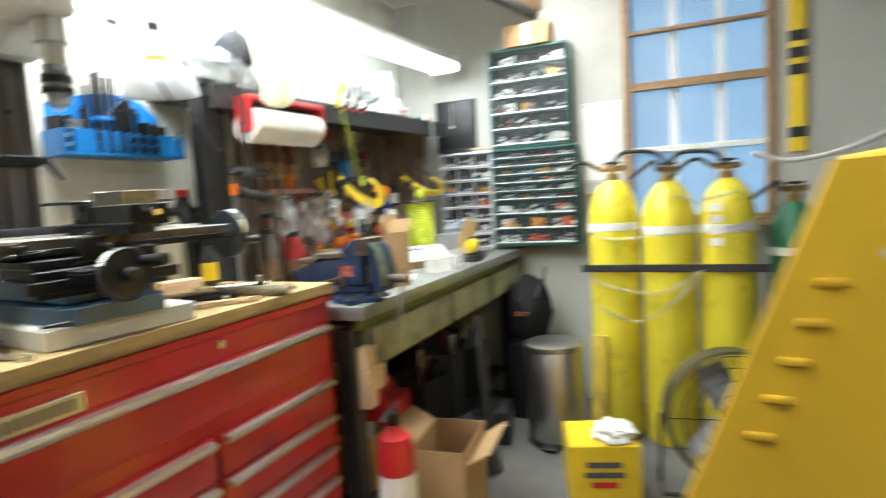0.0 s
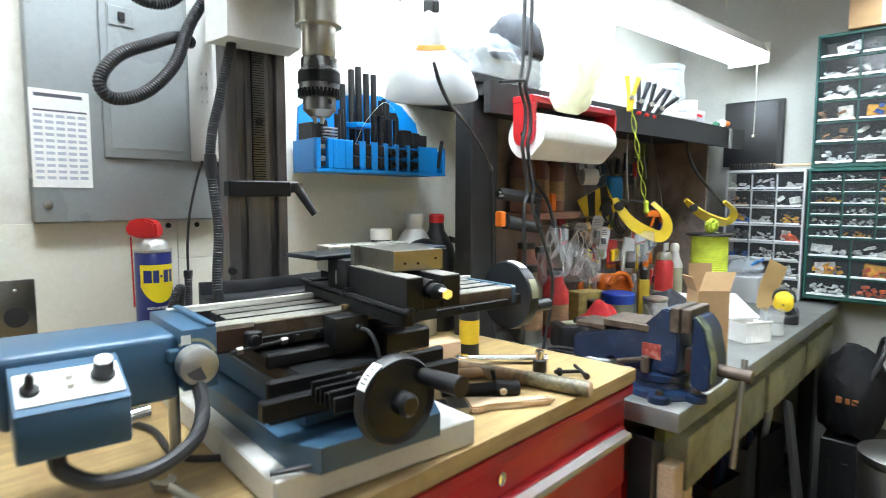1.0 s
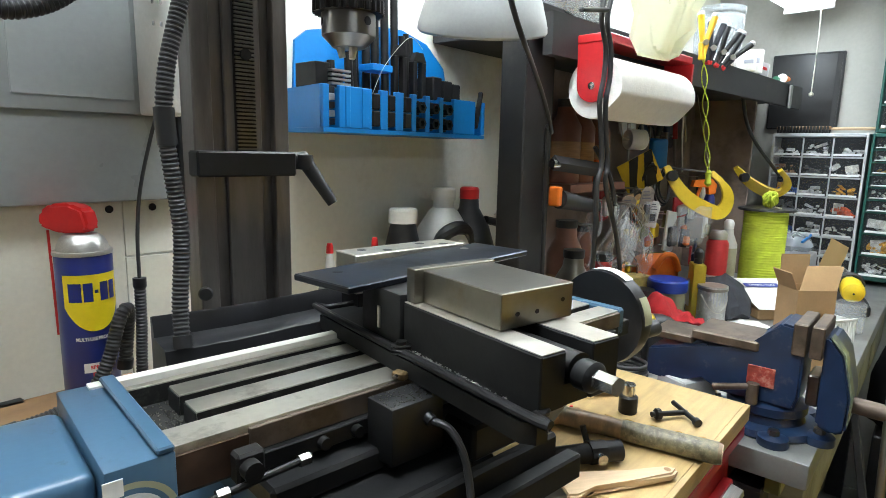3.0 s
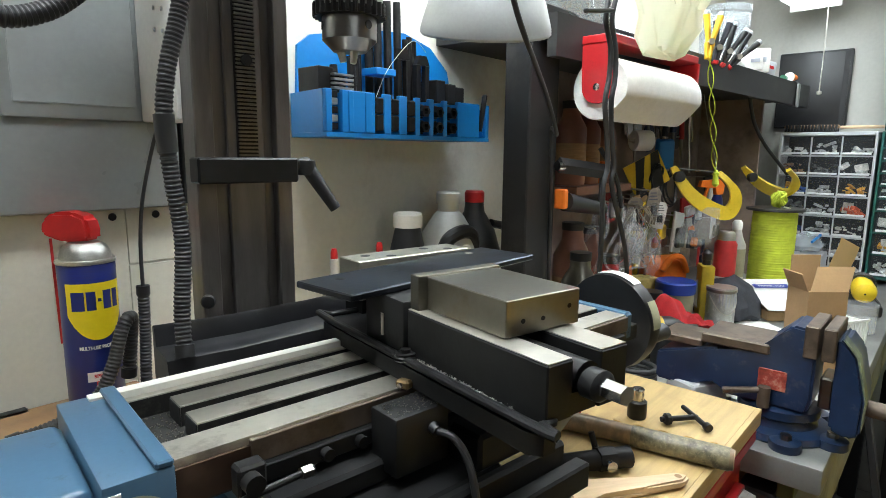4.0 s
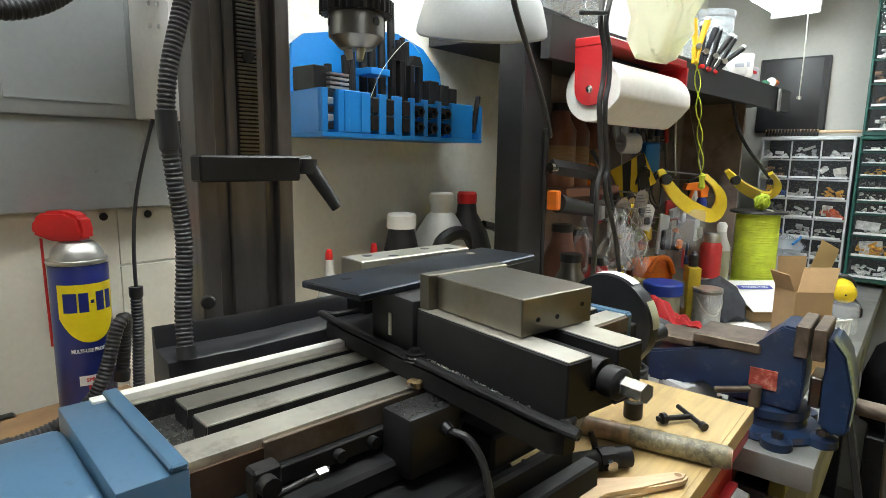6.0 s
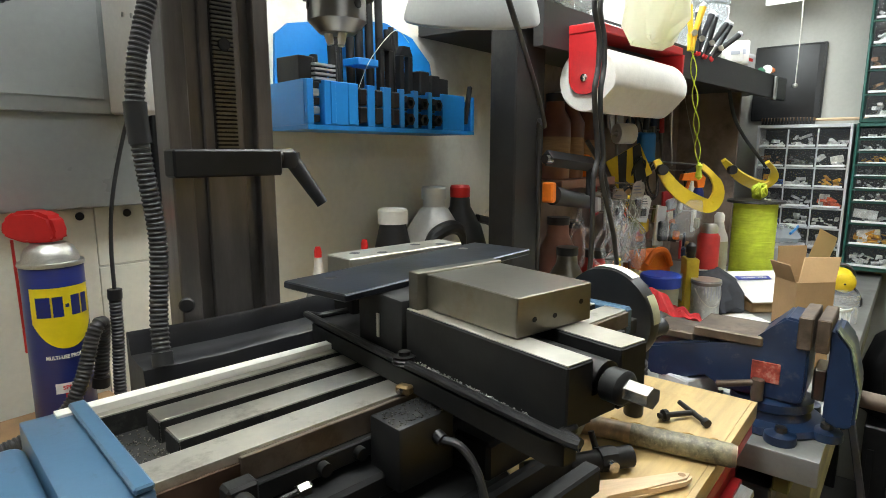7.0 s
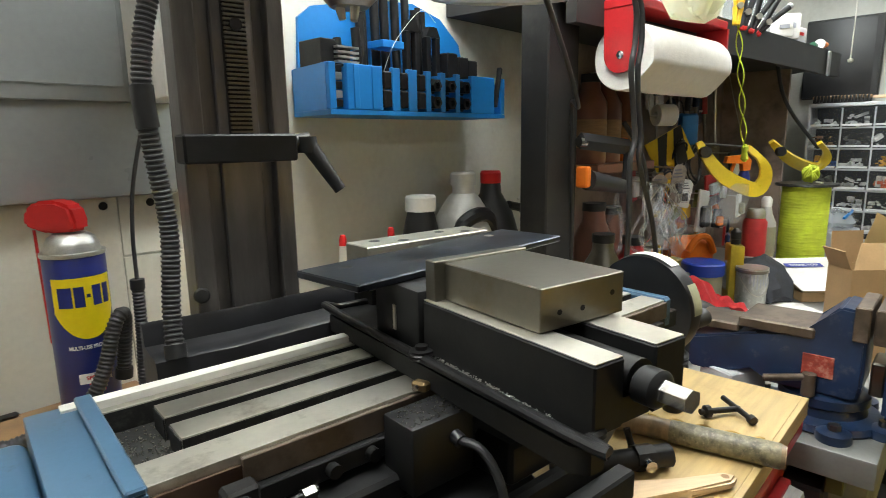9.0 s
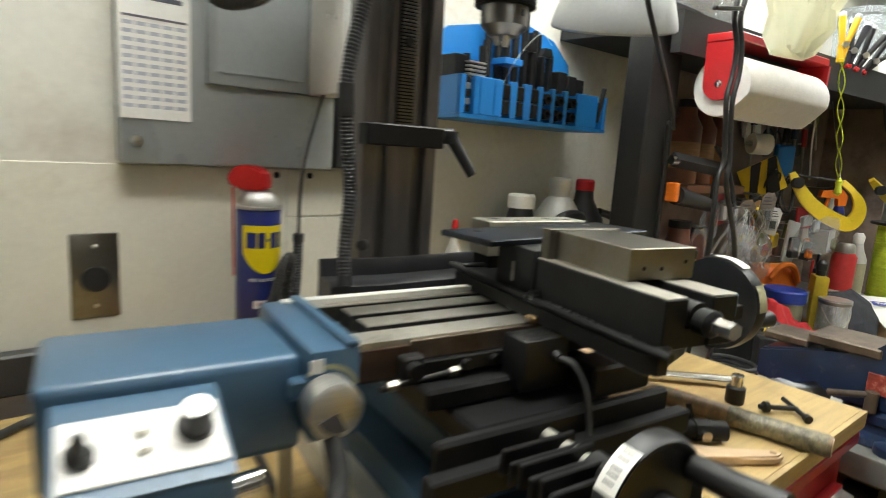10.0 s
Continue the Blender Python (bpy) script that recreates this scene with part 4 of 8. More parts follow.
def milling_machine():
    m = mill_thing("milling_machine", "bench top milling machine with a blue base and black column", "milling machine")
    # cast base
    bm = new_bm()
    prism(bm, [(0.07, -0.125), (0.25, -0.125), (0.275, -0.08), (0.275, 0.36), (0.045, 0.36), (0.045, -0.08)], 0.032, Matrix.Translation((0, 0, 1.0245)))
    bbox(bm, (0.08, -0.058, 1.0568), (0.245, 0.36, 1.10), 0.004)
    part("base", bm, FEEDBLUE, m, "blue-grey cast iron base")
    # saddle and ways
    bm = new_bm()
    bbox(bm, (0.075, -0.06, 1.101), (0.235, 0.17, 1.128), 0.004)
    bbox(bm, (0.05, -0.02, 1.1285), (0.26, 0.15, 1.148), 0.003)
    part("saddle", bm, BLACKPAINT, m, "black oily saddle")
    for z, v, w in ((1.100, -0.082, 0.016),):
        part("way_bar", box(new_bm(), (0.165, v, z), (0.30, w, 0.024), bevel=0.002), BLACKPAINT, m, "black oily way bar")
    part("apron", bbox(new_bm(), (0.03, -0.072, 1.076), (0.302, -0.0605, 1.130), 0.003), BLACKPAINT, m)
    part("nut_block", bbox(new_bm(), (0.205, -0.06, 1.1285), (0.285, -0.022, 1.160), 0.003), BLACKPAINT, m)
    # bellows in front
    for k in range(6):
        part("bellows_fold", bbox(new_bm(), (0.075, -0.150 + k * 0.011, 1.103 + (k % 2) * 0.003), (0.150, -0.145 + k * 0.011, 1.122 + (k % 2) * 0.005), 0.001), BLACKPAINT, m)
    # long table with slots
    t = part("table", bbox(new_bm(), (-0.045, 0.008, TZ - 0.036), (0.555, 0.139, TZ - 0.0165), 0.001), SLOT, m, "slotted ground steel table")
    edges = [(0.008, 0.036), (0.050, 0.0745), (0.0875, 0.1115), (0.1225, 0.1305)]
    for k, (a, b) in enumerate(edges):
        u0 = -0.006 if k in (0, 3) else 0.026
        bm = bbox(new_bm(), (u0, a, TZ - 0.0165), (0.525, b, TZ), 0.0002)
        part("land", bm, STEEL, t, "polished table land")
        # thin dark strips paint the slot shade over the steel sides
        if k:
            part("slot_wall_shade", bbox(new_bm(), (u0 + 0.0003, a - 0.0010, TZ - 0.0164), (0.5247, a - 0.0002, TZ - 0.0012)), SLOT, t, "black strip for the shade on the slot wall")
            part("slot_end_shade", bbox(new_bm(), (u0 - 0.0010, a - 0.0008, TZ - 0.0164), (u0 - 0.0002, b, TZ - 0.0012)), SLOT, t)
    part("back_strip", bbox(new_bm(), (-0.026, 0.131, TZ - 0.016), (0.54, 0.1425, TZ + 0.0055), 0.0002), WHITEBOARD, t, "bright rear strip")
    bm = new_bm()
    for k in range(170):
        u, v = rng.uniform(-0.002, 0.025), rng.uniform(0.040, 0.118)
        box(bm, (u, v, TZ - 0.0158), (rng.uniform(0.0006, 0.0018), 0.0006, 0.0007), rng.uniform(0, 180), rx=rng.uniform(-30, 30))
    part("swarf", bm, STEEL_DULL, t, "scattered metal chips", smooth=False)
    # front face: scale strip, stop rod
    part("scale", bbox(new_bm(), (-0.004, 0.005, TZ - 0.032), (0.050, 0.0075, TZ - 0.006)), COPPER, t, "copper coloured scale plate")
    bm = new_bm()
    bbox(bm, (0.05, -0.002, TZ - 0.034), (0.51, 0.0075, TZ - 0.020), 0.001)
    part("front_rail", bm, BLACKPAINT, t)
    part("front_face", bbox(new_bm(), (0.046, 0.0035, TZ - 0.0195), (0.524, 0.0076, TZ - 0.0016), 0.0006), RUST, t, "dark brown cover over the front face")
    bm = new_bm()
    bbox(bm, (0.028, -0.017, TZ - 0.030), (0.048, -0.0035, TZ - 0.008), 0.002)
    rod(bm, (0.036, -0.016, TZ - 0.018), (0.036, -0.026, TZ - 0.018), 0.007, seg=12)
    stop = part("table_stop", bm, OXIDE, t, "black adjustable stop")
    part("stop_screw", rod(new_bm(), (0.005, -0.021, TZ - 0.029), (0.080, -0.021, TZ - 0.0235), 0.0026, seg=10), OXIDE, stop)
    for u in (0.012, 0.070):
        part("nut", rod(new_bm(), (u, -0.021, TZ - 0.0285 + u * 0.06), (u + 0.008, -0.021, TZ - 0.0285 + u * 0.06), 0.0046, seg=6), STEEL_DULL, stop)
    for u in (0.10, 0.13, 0.26, 0.33, 0.40):
        part("screw_head", rod(new_bm(), (u, -0.002, TZ - 0.027), (u, -0.0085, TZ - 0.027), 0.0048, seg=12), OXIDE, t)
    bm = new_bm()
    for _ in range(160):
        box(bm, (rng.uniform(0.142, 0.191), rng.uniform(-0.034, -0.004), 1.1864), (rng.uniform(0.0005, 0.0016), 0.0005, 0.0006), rng.uniform(0, 180))
    part("swarf", bm, STEEL_DULL, t, "fine metal dust on the switch box", smooth=False)
    # switch box with cable
    sb = part("switch_box", bbox(new_bm(), (0.140, -0.036, 1.138), (0.193, -0.0025, 1.186), 0.002, 2), BLACKPAINT, m, "black limit switch box")
    part("gland", rod(new_bm(), (0.176, -0.035, 1.170), (0.176, -0.042, 1.168), 0.005, seg=12), BLACKPLASTIC, sb)
    bm = new_bm()
    hose(bm, [(0.176, -0.040, 1.1685), (0.181, -0.056, 1.166), (0.184, -0.070, 1.148), (0.183, -0.080, 1.115), (0.172, -0.092, 1.075), (0.135, -0.108, 1.04), (0.07, -0.112, 1.0335), (0.02, -0.095, 1.030)], 0.0032, 10)
    part("cable", bm, RUBBER, sb, "grey-black control cable")
    # front handwheel
    hw = part("handwheel", lathe(new_bm(), [(0.010, -0.030), (0.014, -0.026), (0.014, -0.010), (0.043, -0.006), (0.050, -0.010), (0.053, -0.004), (0.053, 0.006), (0.048, 0.010), (0.014, 0.006), (0.014, 0.05), (0.006, 0.05)],
                                    (0.140, -0.176, 1.114), (0, 1, 0), 48), BLACKPLASTIC, m, "black front handwheel")
    part("axle", rod(new_bm(), (0.140, -0.190, 1.114), (0.140, -0.06, 1.114), 0.008), STEEL, hw)
    part("crank", rod(new_bm(), (0.173, -0.185, 1.138), (0.177, -0.250, 1.140), 0.010, 0.012), BLACKPLASTIC, hw, "black crank handle")
    wl = part("wheel_label", rim_strip(lambda a, s: (0.140 + 0.0536 * math.cos(a), -0.178 + s * 0.0085, 1.114 + 0.0536 * math.sin(a)), 118, 156), PAPER, hw, "white lettered tape on the rim")
    for a0 in (121, 127, 136, 141, 147):
        part("marking", rim_strip(lambda a, s: (0.140 + 0.0538 * math.cos(a), -0.178 + s * 0.0045, 1.114 + 0.0538 * math.sin(a)), a0, a0 + 1.8, 2), INK, wl)
    # right handwheel and end cap
    ec = part("end_cap", bbox(new_bm(), (0.526, 0.008, TZ - 0.034), (0.542, 0.1425, TZ + 0.001), 0.003), FEEDBLUE, m, "light blue cast end cap")
    hr = part("handwheel", lathe(new_bm(), [(0.012, -0.02), (0.016, -0.008), (0.056, -0.008), (0.064, -0.012), (0.066, 0.0), (0.064, 0.012), (0.050, 0.006), (0.016, 0.010), (0.016, 0.03), (0.006, 0.03)],
                                    (0.578, 0.06, 1.160), (1, 0, 0), 44), BLACKPLASTIC, m, "black table handwheel")
    part("axle", rod(new_bm(), (0.54, 0.06, 1.160), (0.60, 0.06, 1.160), 0.009), STEEL, hr)
    for a0, a1 in ((58, 112), (2, 34)):
        part("wheel_label", rim_strip(lambda a, s: (0.578 + s * 0.009, 0.06 - 0.0666 * math.cos(a), 1.160 + 0.0666 * math.sin(a)), a0, a1), PAPER if a0 > 50 else CREAM, hr, "white tape on the rim")
    part("crank", rod(new_bm(), (0.59, 0.02, 1.14), (0.645, 0.02, 1.14), 0.010, 0.012), BLACKPLASTIC, hr)
    # column
    col = part("column", bbox(new_bm(), (0.106, 0.262, 1.10), (0.206, 0.288, 2.00), 0.002), IRON, m, "dark brown-black cast iron column")
    for a, b, d0 in ((0.104, 0.124, 0.250), (0.191, 0.209, 0.250), (0.139, 0.180, 0.256)):
        part("slideway", bbox(new_bm(), (a, d0, 1.115), (b, 0.2615, 1.99), 0.0015), IRON, col, "worn vertical slideway")
    part("spine", bbox(new_bm(), (0.128, 0.2885, 1.10), (0.188, 0.36, 1.98), 0.002), IRON, col, "narrower column back")
    rack = part("rack", bbox(new_bm(), (0.149, 0.2515, 1.37), (0.171, 0.2558, 1.99)), OXIDE, col, "toothed steel rack")
    bm = new_bm()
    for k in range(150):
        z = 1.372 + k * 0.0041
        bbox(bm, (0.1495, 0.2485, z), (0.1705, 0.2514, z + 0.0021))
    part("rack_teeth", bm, STEEL_DULL, rack, smooth=False)
    part("rack_screw", rod(new_bm(), (0.160, 0.2505, 1.475), (0.160, 0.2465, 1.475), 0.006, seg=14), OXIDE, rack)
    cl = part("depth_collar", bbox(new_bm(), (0.096, 0.222, 1.349), (0.203, 0.2475, 1.375), 0.002), BLACKPAINT, m, "black clamping bar across the column")
    bm = new_bm()
    rod(bm, (0.205, 0.234, 1.366), (0.220, 0.232, 1.368), 0.0085)
    lathe(bm, [(0.010, -0.004), (0.0115, 0.0), (0.010, 0.012)], (0.216, 0.230, 1.360), (0, 0, 1), 16)
    rod(bm, (0.216, 0.229, 1.366), (0.243, 0.214, 1.318), 0.0085, 0.0062)
    part("clamp_lever", bm, BLACKPLASTIC, cl, "black ratchet lever")
    part("lock_bolt", lathe(new_bm(), [(0.004, 0), (0.004, 0.003), (0.007, 0.0035), (0.0075, 0.007), (0.006, 0.009), (0.003, 0.0095)], (0.108, 0.2495, 1.226), (-0.35, -0.94, 0), 16), BLACKPLASTIC, col, "black lock bolt")
    # way cover behind the table
    fold = [(0.1440, 1.135), (0.1440, 1.160), (0.1800, 1.162), (0.1960, 1.1635), (0.2010, 1.1855), (0.2040, 1.1875), (0.2200, 1.189), (0.2335, 1.191), (0.2375, 1.209), (0.2395, 1.2115), (0.2425, 1.210), (0.2430, 1.135)]
    bm = new_bm()
    rows = []
    for k in range(49):
        u = 0.050 + 0.365 * k / 48
        row = []
        for n, (v, z) in enumerate(fold):
            w = noise.noise(Vector((u * 7, v * 6, 2.7)))
            top = 0 < n < 11
            row.append(bm.verts.new((u, v + (0.0015 * noise.noise(Vector((u * 8, z * 30, 5.1))) if top else 0), z + (0.0030 * w + 0.0005 * noise.noise(Vector((u * 55, v * 40, 1.3))) if top else 0))))
        rows.append(row)
    for A, B in zip(rows, rows[1:]):
        for n in range(len(fold) - 1):
            bm.faces.new((A[n], A[n + 1], B[n + 1], B[n]))
    bm.faces.new(rows[0])
    bm.faces.new(rows[-1][::-1])
    part("rear_way_cover", bm, WAYRUBBER, m, "black folded rubber way cover")
    # head with chuck
    hd = part("head", bbox(new_bm(), (0.075, 0.06, 1.665), (0.235, 0.245, 1.98), 0.012, 2), WHITE, m, "pale grey cast head")
    bm = new_bm()
    prism(bm, [(0.085, 0.18), (0.205, 0.18), (0.215, 0.248), (0.075, 0.248)], 0.09, Matrix.Translation((0, 0, 1.59)))
    part("head_foot", bm, WHITE, hd)
    cu, cv = 0.206, 0.122
    sp = part("spindle", lathe(new_bm(), [(0.022, 1.564), (0.026, 1.57), (0.026, 1.61), (0.036, 1.612), (0.036, 1.664)], (cu, cv, 0), seg=32), STEEL, m, "steel spindle nose")
    prof = [(0.008, 1.4733), (0.0155, 1.4737), (0.0240, 1.4825), (0.0252, 1.4835), (0.0252, 1.5035), (0.030, 1.5037), (0.031, 1.5150), (0.031, 1.5450), (0.028, 1.5470), (0.028, 1.5630)]
    ch = part("drill_chuck", lathe(new_bm(), prof, (cu, cv, 0), seg=44), CHUCK, m, "keyed steel drill chuck")
    teeth = [((0.0306 if k % 4 < 2 else 0.0335) * math.cos(k * math.pi / 60), (0.0306 if k % 4 < 2 else 0.0335) * math.sin(k * math.pi / 60)) for k in range(120)]
    part("gear_ring", prism(new_bm(), teeth, 0.012, Matrix.Translation((cu, cv, 1.5034))), OXIDE, ch, "toothed chuck ring", smooth=False)
    part("knurl", lathe(new_bm(), [(0.0308, 1.5240), (0.0328, 1.5250), (0.0328, 1.5415), (0.0308, 1.5425)], (cu, cv, 0), seg=44), OXIDE, ch)
    for k in range(3):
        a = k * 2.094 + 0.5
        part("jaw", rod(new_bm(), (cu + 0.008 * math.cos(a), cv + 0.008 * math.sin(a), 1.474), (cu + 0.006 * math.cos(a), cv + 0.006 * math.sin(a), 1.4645), 0.0042, 0.0030, seg=8), STEEL, ch)
        part("key_hole", rod(new_bm(), (cu + 0.0242 * math.cos(a - 1.9), cv + 0.0242 * math.sin(a - 1.9), 1.4955), (cu + 0.0255 * math.cos(a - 1.9), cv + 0.0255 * math.sin(a - 1.9), 1.4955), 0.004, seg=12), BLACKPLASTIC, ch)
    part("quill_lever", rod(new_bm(), (0.236, 0.10, 1.70), (0.30, 0.07, 1.675), 0.005), STEEL, hd)
    part("lever_knob", rod(new_bm(), (0.30, 0.07, 1.675), (0.322, 0.060, 1.667), 0.008), BLACKPLASTIC, hd)


milling_machine()


def power_feed():
    f = mill_thing("power_feed", "light blue table power feed with a control box", "power feed")
    bm = new_bm()
    bbox(bm, (-0.046, -0.006, 1.118), (-0.006, 0.1435, TZ + 0.0035), 0.0012, 2)
    part("end_casting", bm, FEEDBLUE, f, "light blue end casting")
    part("ridge", bbox(new_bm(), (-0.017, -0.006, TZ + 0.004), (-0.0062, 0.143, TZ + 0.0085), 0.0012), FEEDBLUE, f)
    bm = new_bm()
    bbox(bm, (-0.222, 0.010, 1.105), (-0.0465, 0.125, TZ - 0.003), 0.008, 3)
    mh = part("motor_housing", bm, FEEDBLUE, f, "light blue motor housing")
    part("latch_block", bbox(new_bm(), (-0.061, -0.003, 1.153), (-0.0465, 0.0095, 1.169), 0.002), FEEDBLUE, mh)
    for u in (-0.19, -0.14):
        part("scratch_mark", box(new_bm(), (u, 0.10, TZ - 0.0038), (0.014, 0.0012, 0.0004), rz=18), INK, mh)
    # control box hung in front
    cb = part("control_box", bbox(new_bm(), (-0.212, -0.068, 1.097), (-0.114, 0.009, 1.145), 0.004, 2), FEEDBLUE, f, "light blue control box")
    bm = new_bm()
    yz = Matrix(((0, 0, 1, 0), (1, 0, 0, 0), (0, 1, 0, 0), (0, 0, 0, 1)))
    prism(bm, [(-0.068, 1.1452), (0.008, 1.1452), (0.008, 1.174), (-0.005, 1.174)], 0.098, Matrix.Translation((-0.212, 0, 0)) @ yz)
    part("slanted_top", bm, FEEDBLUE, cb)
    tilt = Matrix.Translation((-0.163, -0.0365, 1.1597)) @ Euler((radians(24), 0, 0)).to_matrix().to_4x4()
    bm = box(new_bm(), (0, 0, 0.0008), (0.092, 0.050, 0.0016), bevel=0.0006)
    bm.transform(tilt)
    face = part("face_plate", bm, WHITE, cb, "white switch plate")
    for u, v, h, r in ((-0.034, -0.004, 0.020, 0.0085), (0.030, 0.004, 0.020, 0.0115)):
        bm = lathe(new_bm(), [(r, 0.0016), (r, 0.006), (r * 0.55, 0.008), (r * 0.45, h), (r * 0.2, h + 0.003)] if u < 0 else [(r, 0.0016), (r, 0.004), (r * 0.85, 0.005), (r * 0.8, h), (r * 0.7, h + 0.001)], (u, v, 0), seg=24)
        bm.transform(tilt)
        part("knob", bm, BLACKPLASTIC, face, "black control knob")
    bm = lathe(new_bm(), [(0.009, 0.021), (0.009, 0.0225)], (0.030, 0.004, 0), seg=24)
    bm.transform(tilt)
    part("knob_cap", bm, CHROME, face)
    for v in (-0.006, 0.008):
        bm = lathe(new_bm(), [(0.0035, 0.0016), (0.003, 0.007)], (0.0, v, 0), seg=10)
        bm.transform(tilt)
        part("toggle", bm, STEEL, face)
    # dial on the casting
    d = part("feed_dial", lathe(new_bm(), [(0.019, -0.002), (0.022, 0.0), (0.022, 0.022), (0.019, 0.024), (0.0, 0.0242)], (-0.034, -0.0075, 1.152), (0, -1, 0), 32), ALU, f, "aluminium feed dial")
    bm = new_bm()
    prism(bm, [(0, 0)] + [(0.016 * math.cos(a), 0.016 * math.sin(a)) for a in [radians(200 + k * 12) for k in range(9)]], 0.0008, Matrix.Translation((-0.034, -0.0318, 1.152)) @ Euler((radians(90), 0, 0)).to_matrix().to_4x4())
    part("dial_mark", bm, INK, d)
    part("info_tag", box(new_bm(), (-0.042, -0.0065, 1.180), (0.011, 0.001, 0.011)), PAPER, f, "small printed square tag")
    part("arrow_mark", rim_strip(lambda a, s: (-0.034 + (0.027 + s * 0.002) * math.cos(a), -0.0066, 1.152 + (0.027 + s * 0.002) * math.sin(a)), 20, 125), CREAM, f, "curved direction arrow")
    part("plug", rod(new_bm(), (-0.1135, -0.025, 1.108), (-0.088, -0.025, 1.110), 0.008, seg=12), CHROME, cb)
    bm = new_bm()
    hose(bm, [(-0.180, -0.045, 1.0975), (-0.174, -0.050, 1.076), (-0.145, -0.062, 1.060), (-0.095, -0.070, 1.062), (-0.055, -0.066, 1.080), (-0.037, -0.045, 1.105), (-0.035, -0.025, 1.130)], 0.0085, 10)
    part("power_lead", bm, RUBBER, cb, "thick black rubber lead")
    part("support_post", rod(new_bm(), (-0.026, 0.118, 0.983), (-0.026, 0.118, 1.1185), 0.008), STEEL, f)


power_feed()


VISE = MILL @ Matrix.Translation((0.24, 0.02, TZ)) @ Matrix.Rotation(radians(-5), 4, "Z") @ Matrix.Diagonal((1, 0.9, 0.85, 1)) @ Matrix.Translation((-0.24, -0.02, -1.185))


def machine_vise():
    TZ = 1.185
    v = mill_thing("machine_vise", "black cast iron milling vise bolted to the table", "vise")
    v.matrix_basis = VISE
    bm = new_bm()
    prism(bm, [(0.186, -0.156), (0.193, -0.166), (0.204, -0.166), (0.214, -0.154), (0.262, -0.130), (0.272, -0.115), (0.272, 0.182), (0.262, 0.193), (0.198, 0.193), (0.186, 0.182)], 0.021, Matrix.Translation((0, 0, TZ + 0.0005)))
    bmesh.ops.bevel(bm, geom=[e for e in bm.edges if abs(e.verts[0].co.z - e.verts[1].co.z) < 1e-6 and e.verts[0].co.z > TZ + 0.01], offset=0.003, segments=2, affect="EDGES")
    part("swivel_flange", bm, BLACKPAINT, v, "black oily base flange")
    rim = [(0.208, -0.158), (0.202, -0.1630), (0.195, -0.1620), (0.1895, -0.153), (0.1895, 0.179), (0.2005, 0.1895), (0.240, 0.1895)]
    part("flange_rim", hose(new_bm(), [(x, y, TZ + 0.0235) for x, y in rim], 0.0042, 10, n=6), BLACKPAINT, v, "rounded raised rim of the flange")
    part("clamp_stud", lathe(new_bm(), [(0.0095, 0), (0.0105, 0.0015), (0.0085, 0.003), (0.0105, 0.0045), (0.0085, 0.006), (0.0095, 0.008), (0.005, 0.0085), (0.005, 0.012)], (0.1905, 0.012, TZ + 0.0216), seg=18), OXIDE, v, "black clamping stud with stacked washers")
    bm = new_bm()
    bbox(bm, (0.2221, -0.160, TZ + 0.0218), (0.2499, 0.02, 1.2254))
    part("body", bm, BLACKPAINT, v, "black cast body")
    for a, b in ((0.197, 0.222), (0.250, 0.280)):
        part("bed_rail", bbox(new_bm(), (a, -0.163, TZ + 0.0218), (b, 0.02, 1.2555), 0.0012), BLACKPAINT, v)
        part("rail_top", bbox(new_bm(), (a + 0.001, -0.162, 1.2557), (b - 0.001, 0.02, 1.2567), 0.0003), STEEL, v, "ground bright rail top")
    part("fixed_jaw", bbox(new_bm(), (0.193, 0.0205, TZ + 0.0218), (0.288, 0.095, 1.2645), 0.003, 2), BLACKPAINT, v, "black fixed jaw")
    part("jaw_plate", bbox(new_bm(), (0.200, 0.0065, 1.2568), (0.292, 0.0200, 1.2925), 0.0008), STEEL_DULL, v, "steel jaw plate")
    part("clamp_slot", box(new_bm(), (0.1925, 0.058, 1.232), (0.0015, 0.004, 0.024)), STEEL, v)
    nut = part("screw_collar", lathe(new_bm(), [(0.010, 0), (0.0128, 0.002), (0.0128, 0.014), (0.011, 0.016), (0.008, 0.017)], (0.236, -0.1635, 1.234), (0, -1, 0), 28), BLACKPAINT, v, "round black screw collar")
    part("hex_end", rod(new_bm(), (0.236, -0.1805, 1.234), (0.236, -0.199, 1.234), 0.0080, seg=6), CHROME, nut, "bright hexagon screw end")
    bm = rod(new_bm(), (0.236, -0.163, 1.238), (0.236, 0.005, 1.238), 0.0125)
    part("lead_screw", bm, OXIDE, v)
    # clamp nut by the flange
    b = part("hold_down", box(new_bm(), (0.180, -0.004, TZ + 0.0050), (0.009, 0.014, 0.009), bevel=0.002, rz=20), BRONZE, v, "oily brass hold-down clamp")
    part("hold_down_bolt", rod(new_bm(), (0.1745, -0.007, TZ + 0.006), (0.172, -0.008, TZ + 0.006), 0.0026, seg=10), CHROME, b)
    bm = new_bm()
    for _ in range(620):
        q = -0.132 + 0.152 * rng.random() ** 0.8
        a = 0.1985 - 0.011 * rng.random() ** 1.5
        box(bm, (a, q, TZ + 0.0222 + rng.random() * 0.003), (rng.uniform(0.0008, 0.0024), 0.0007, 0.0007), rng.uniform(0, 180), rx=rng.uniform(-40, 40))
    part("swarf", bm, ALU, v, "bright metal chips along the flange", smooth=False)


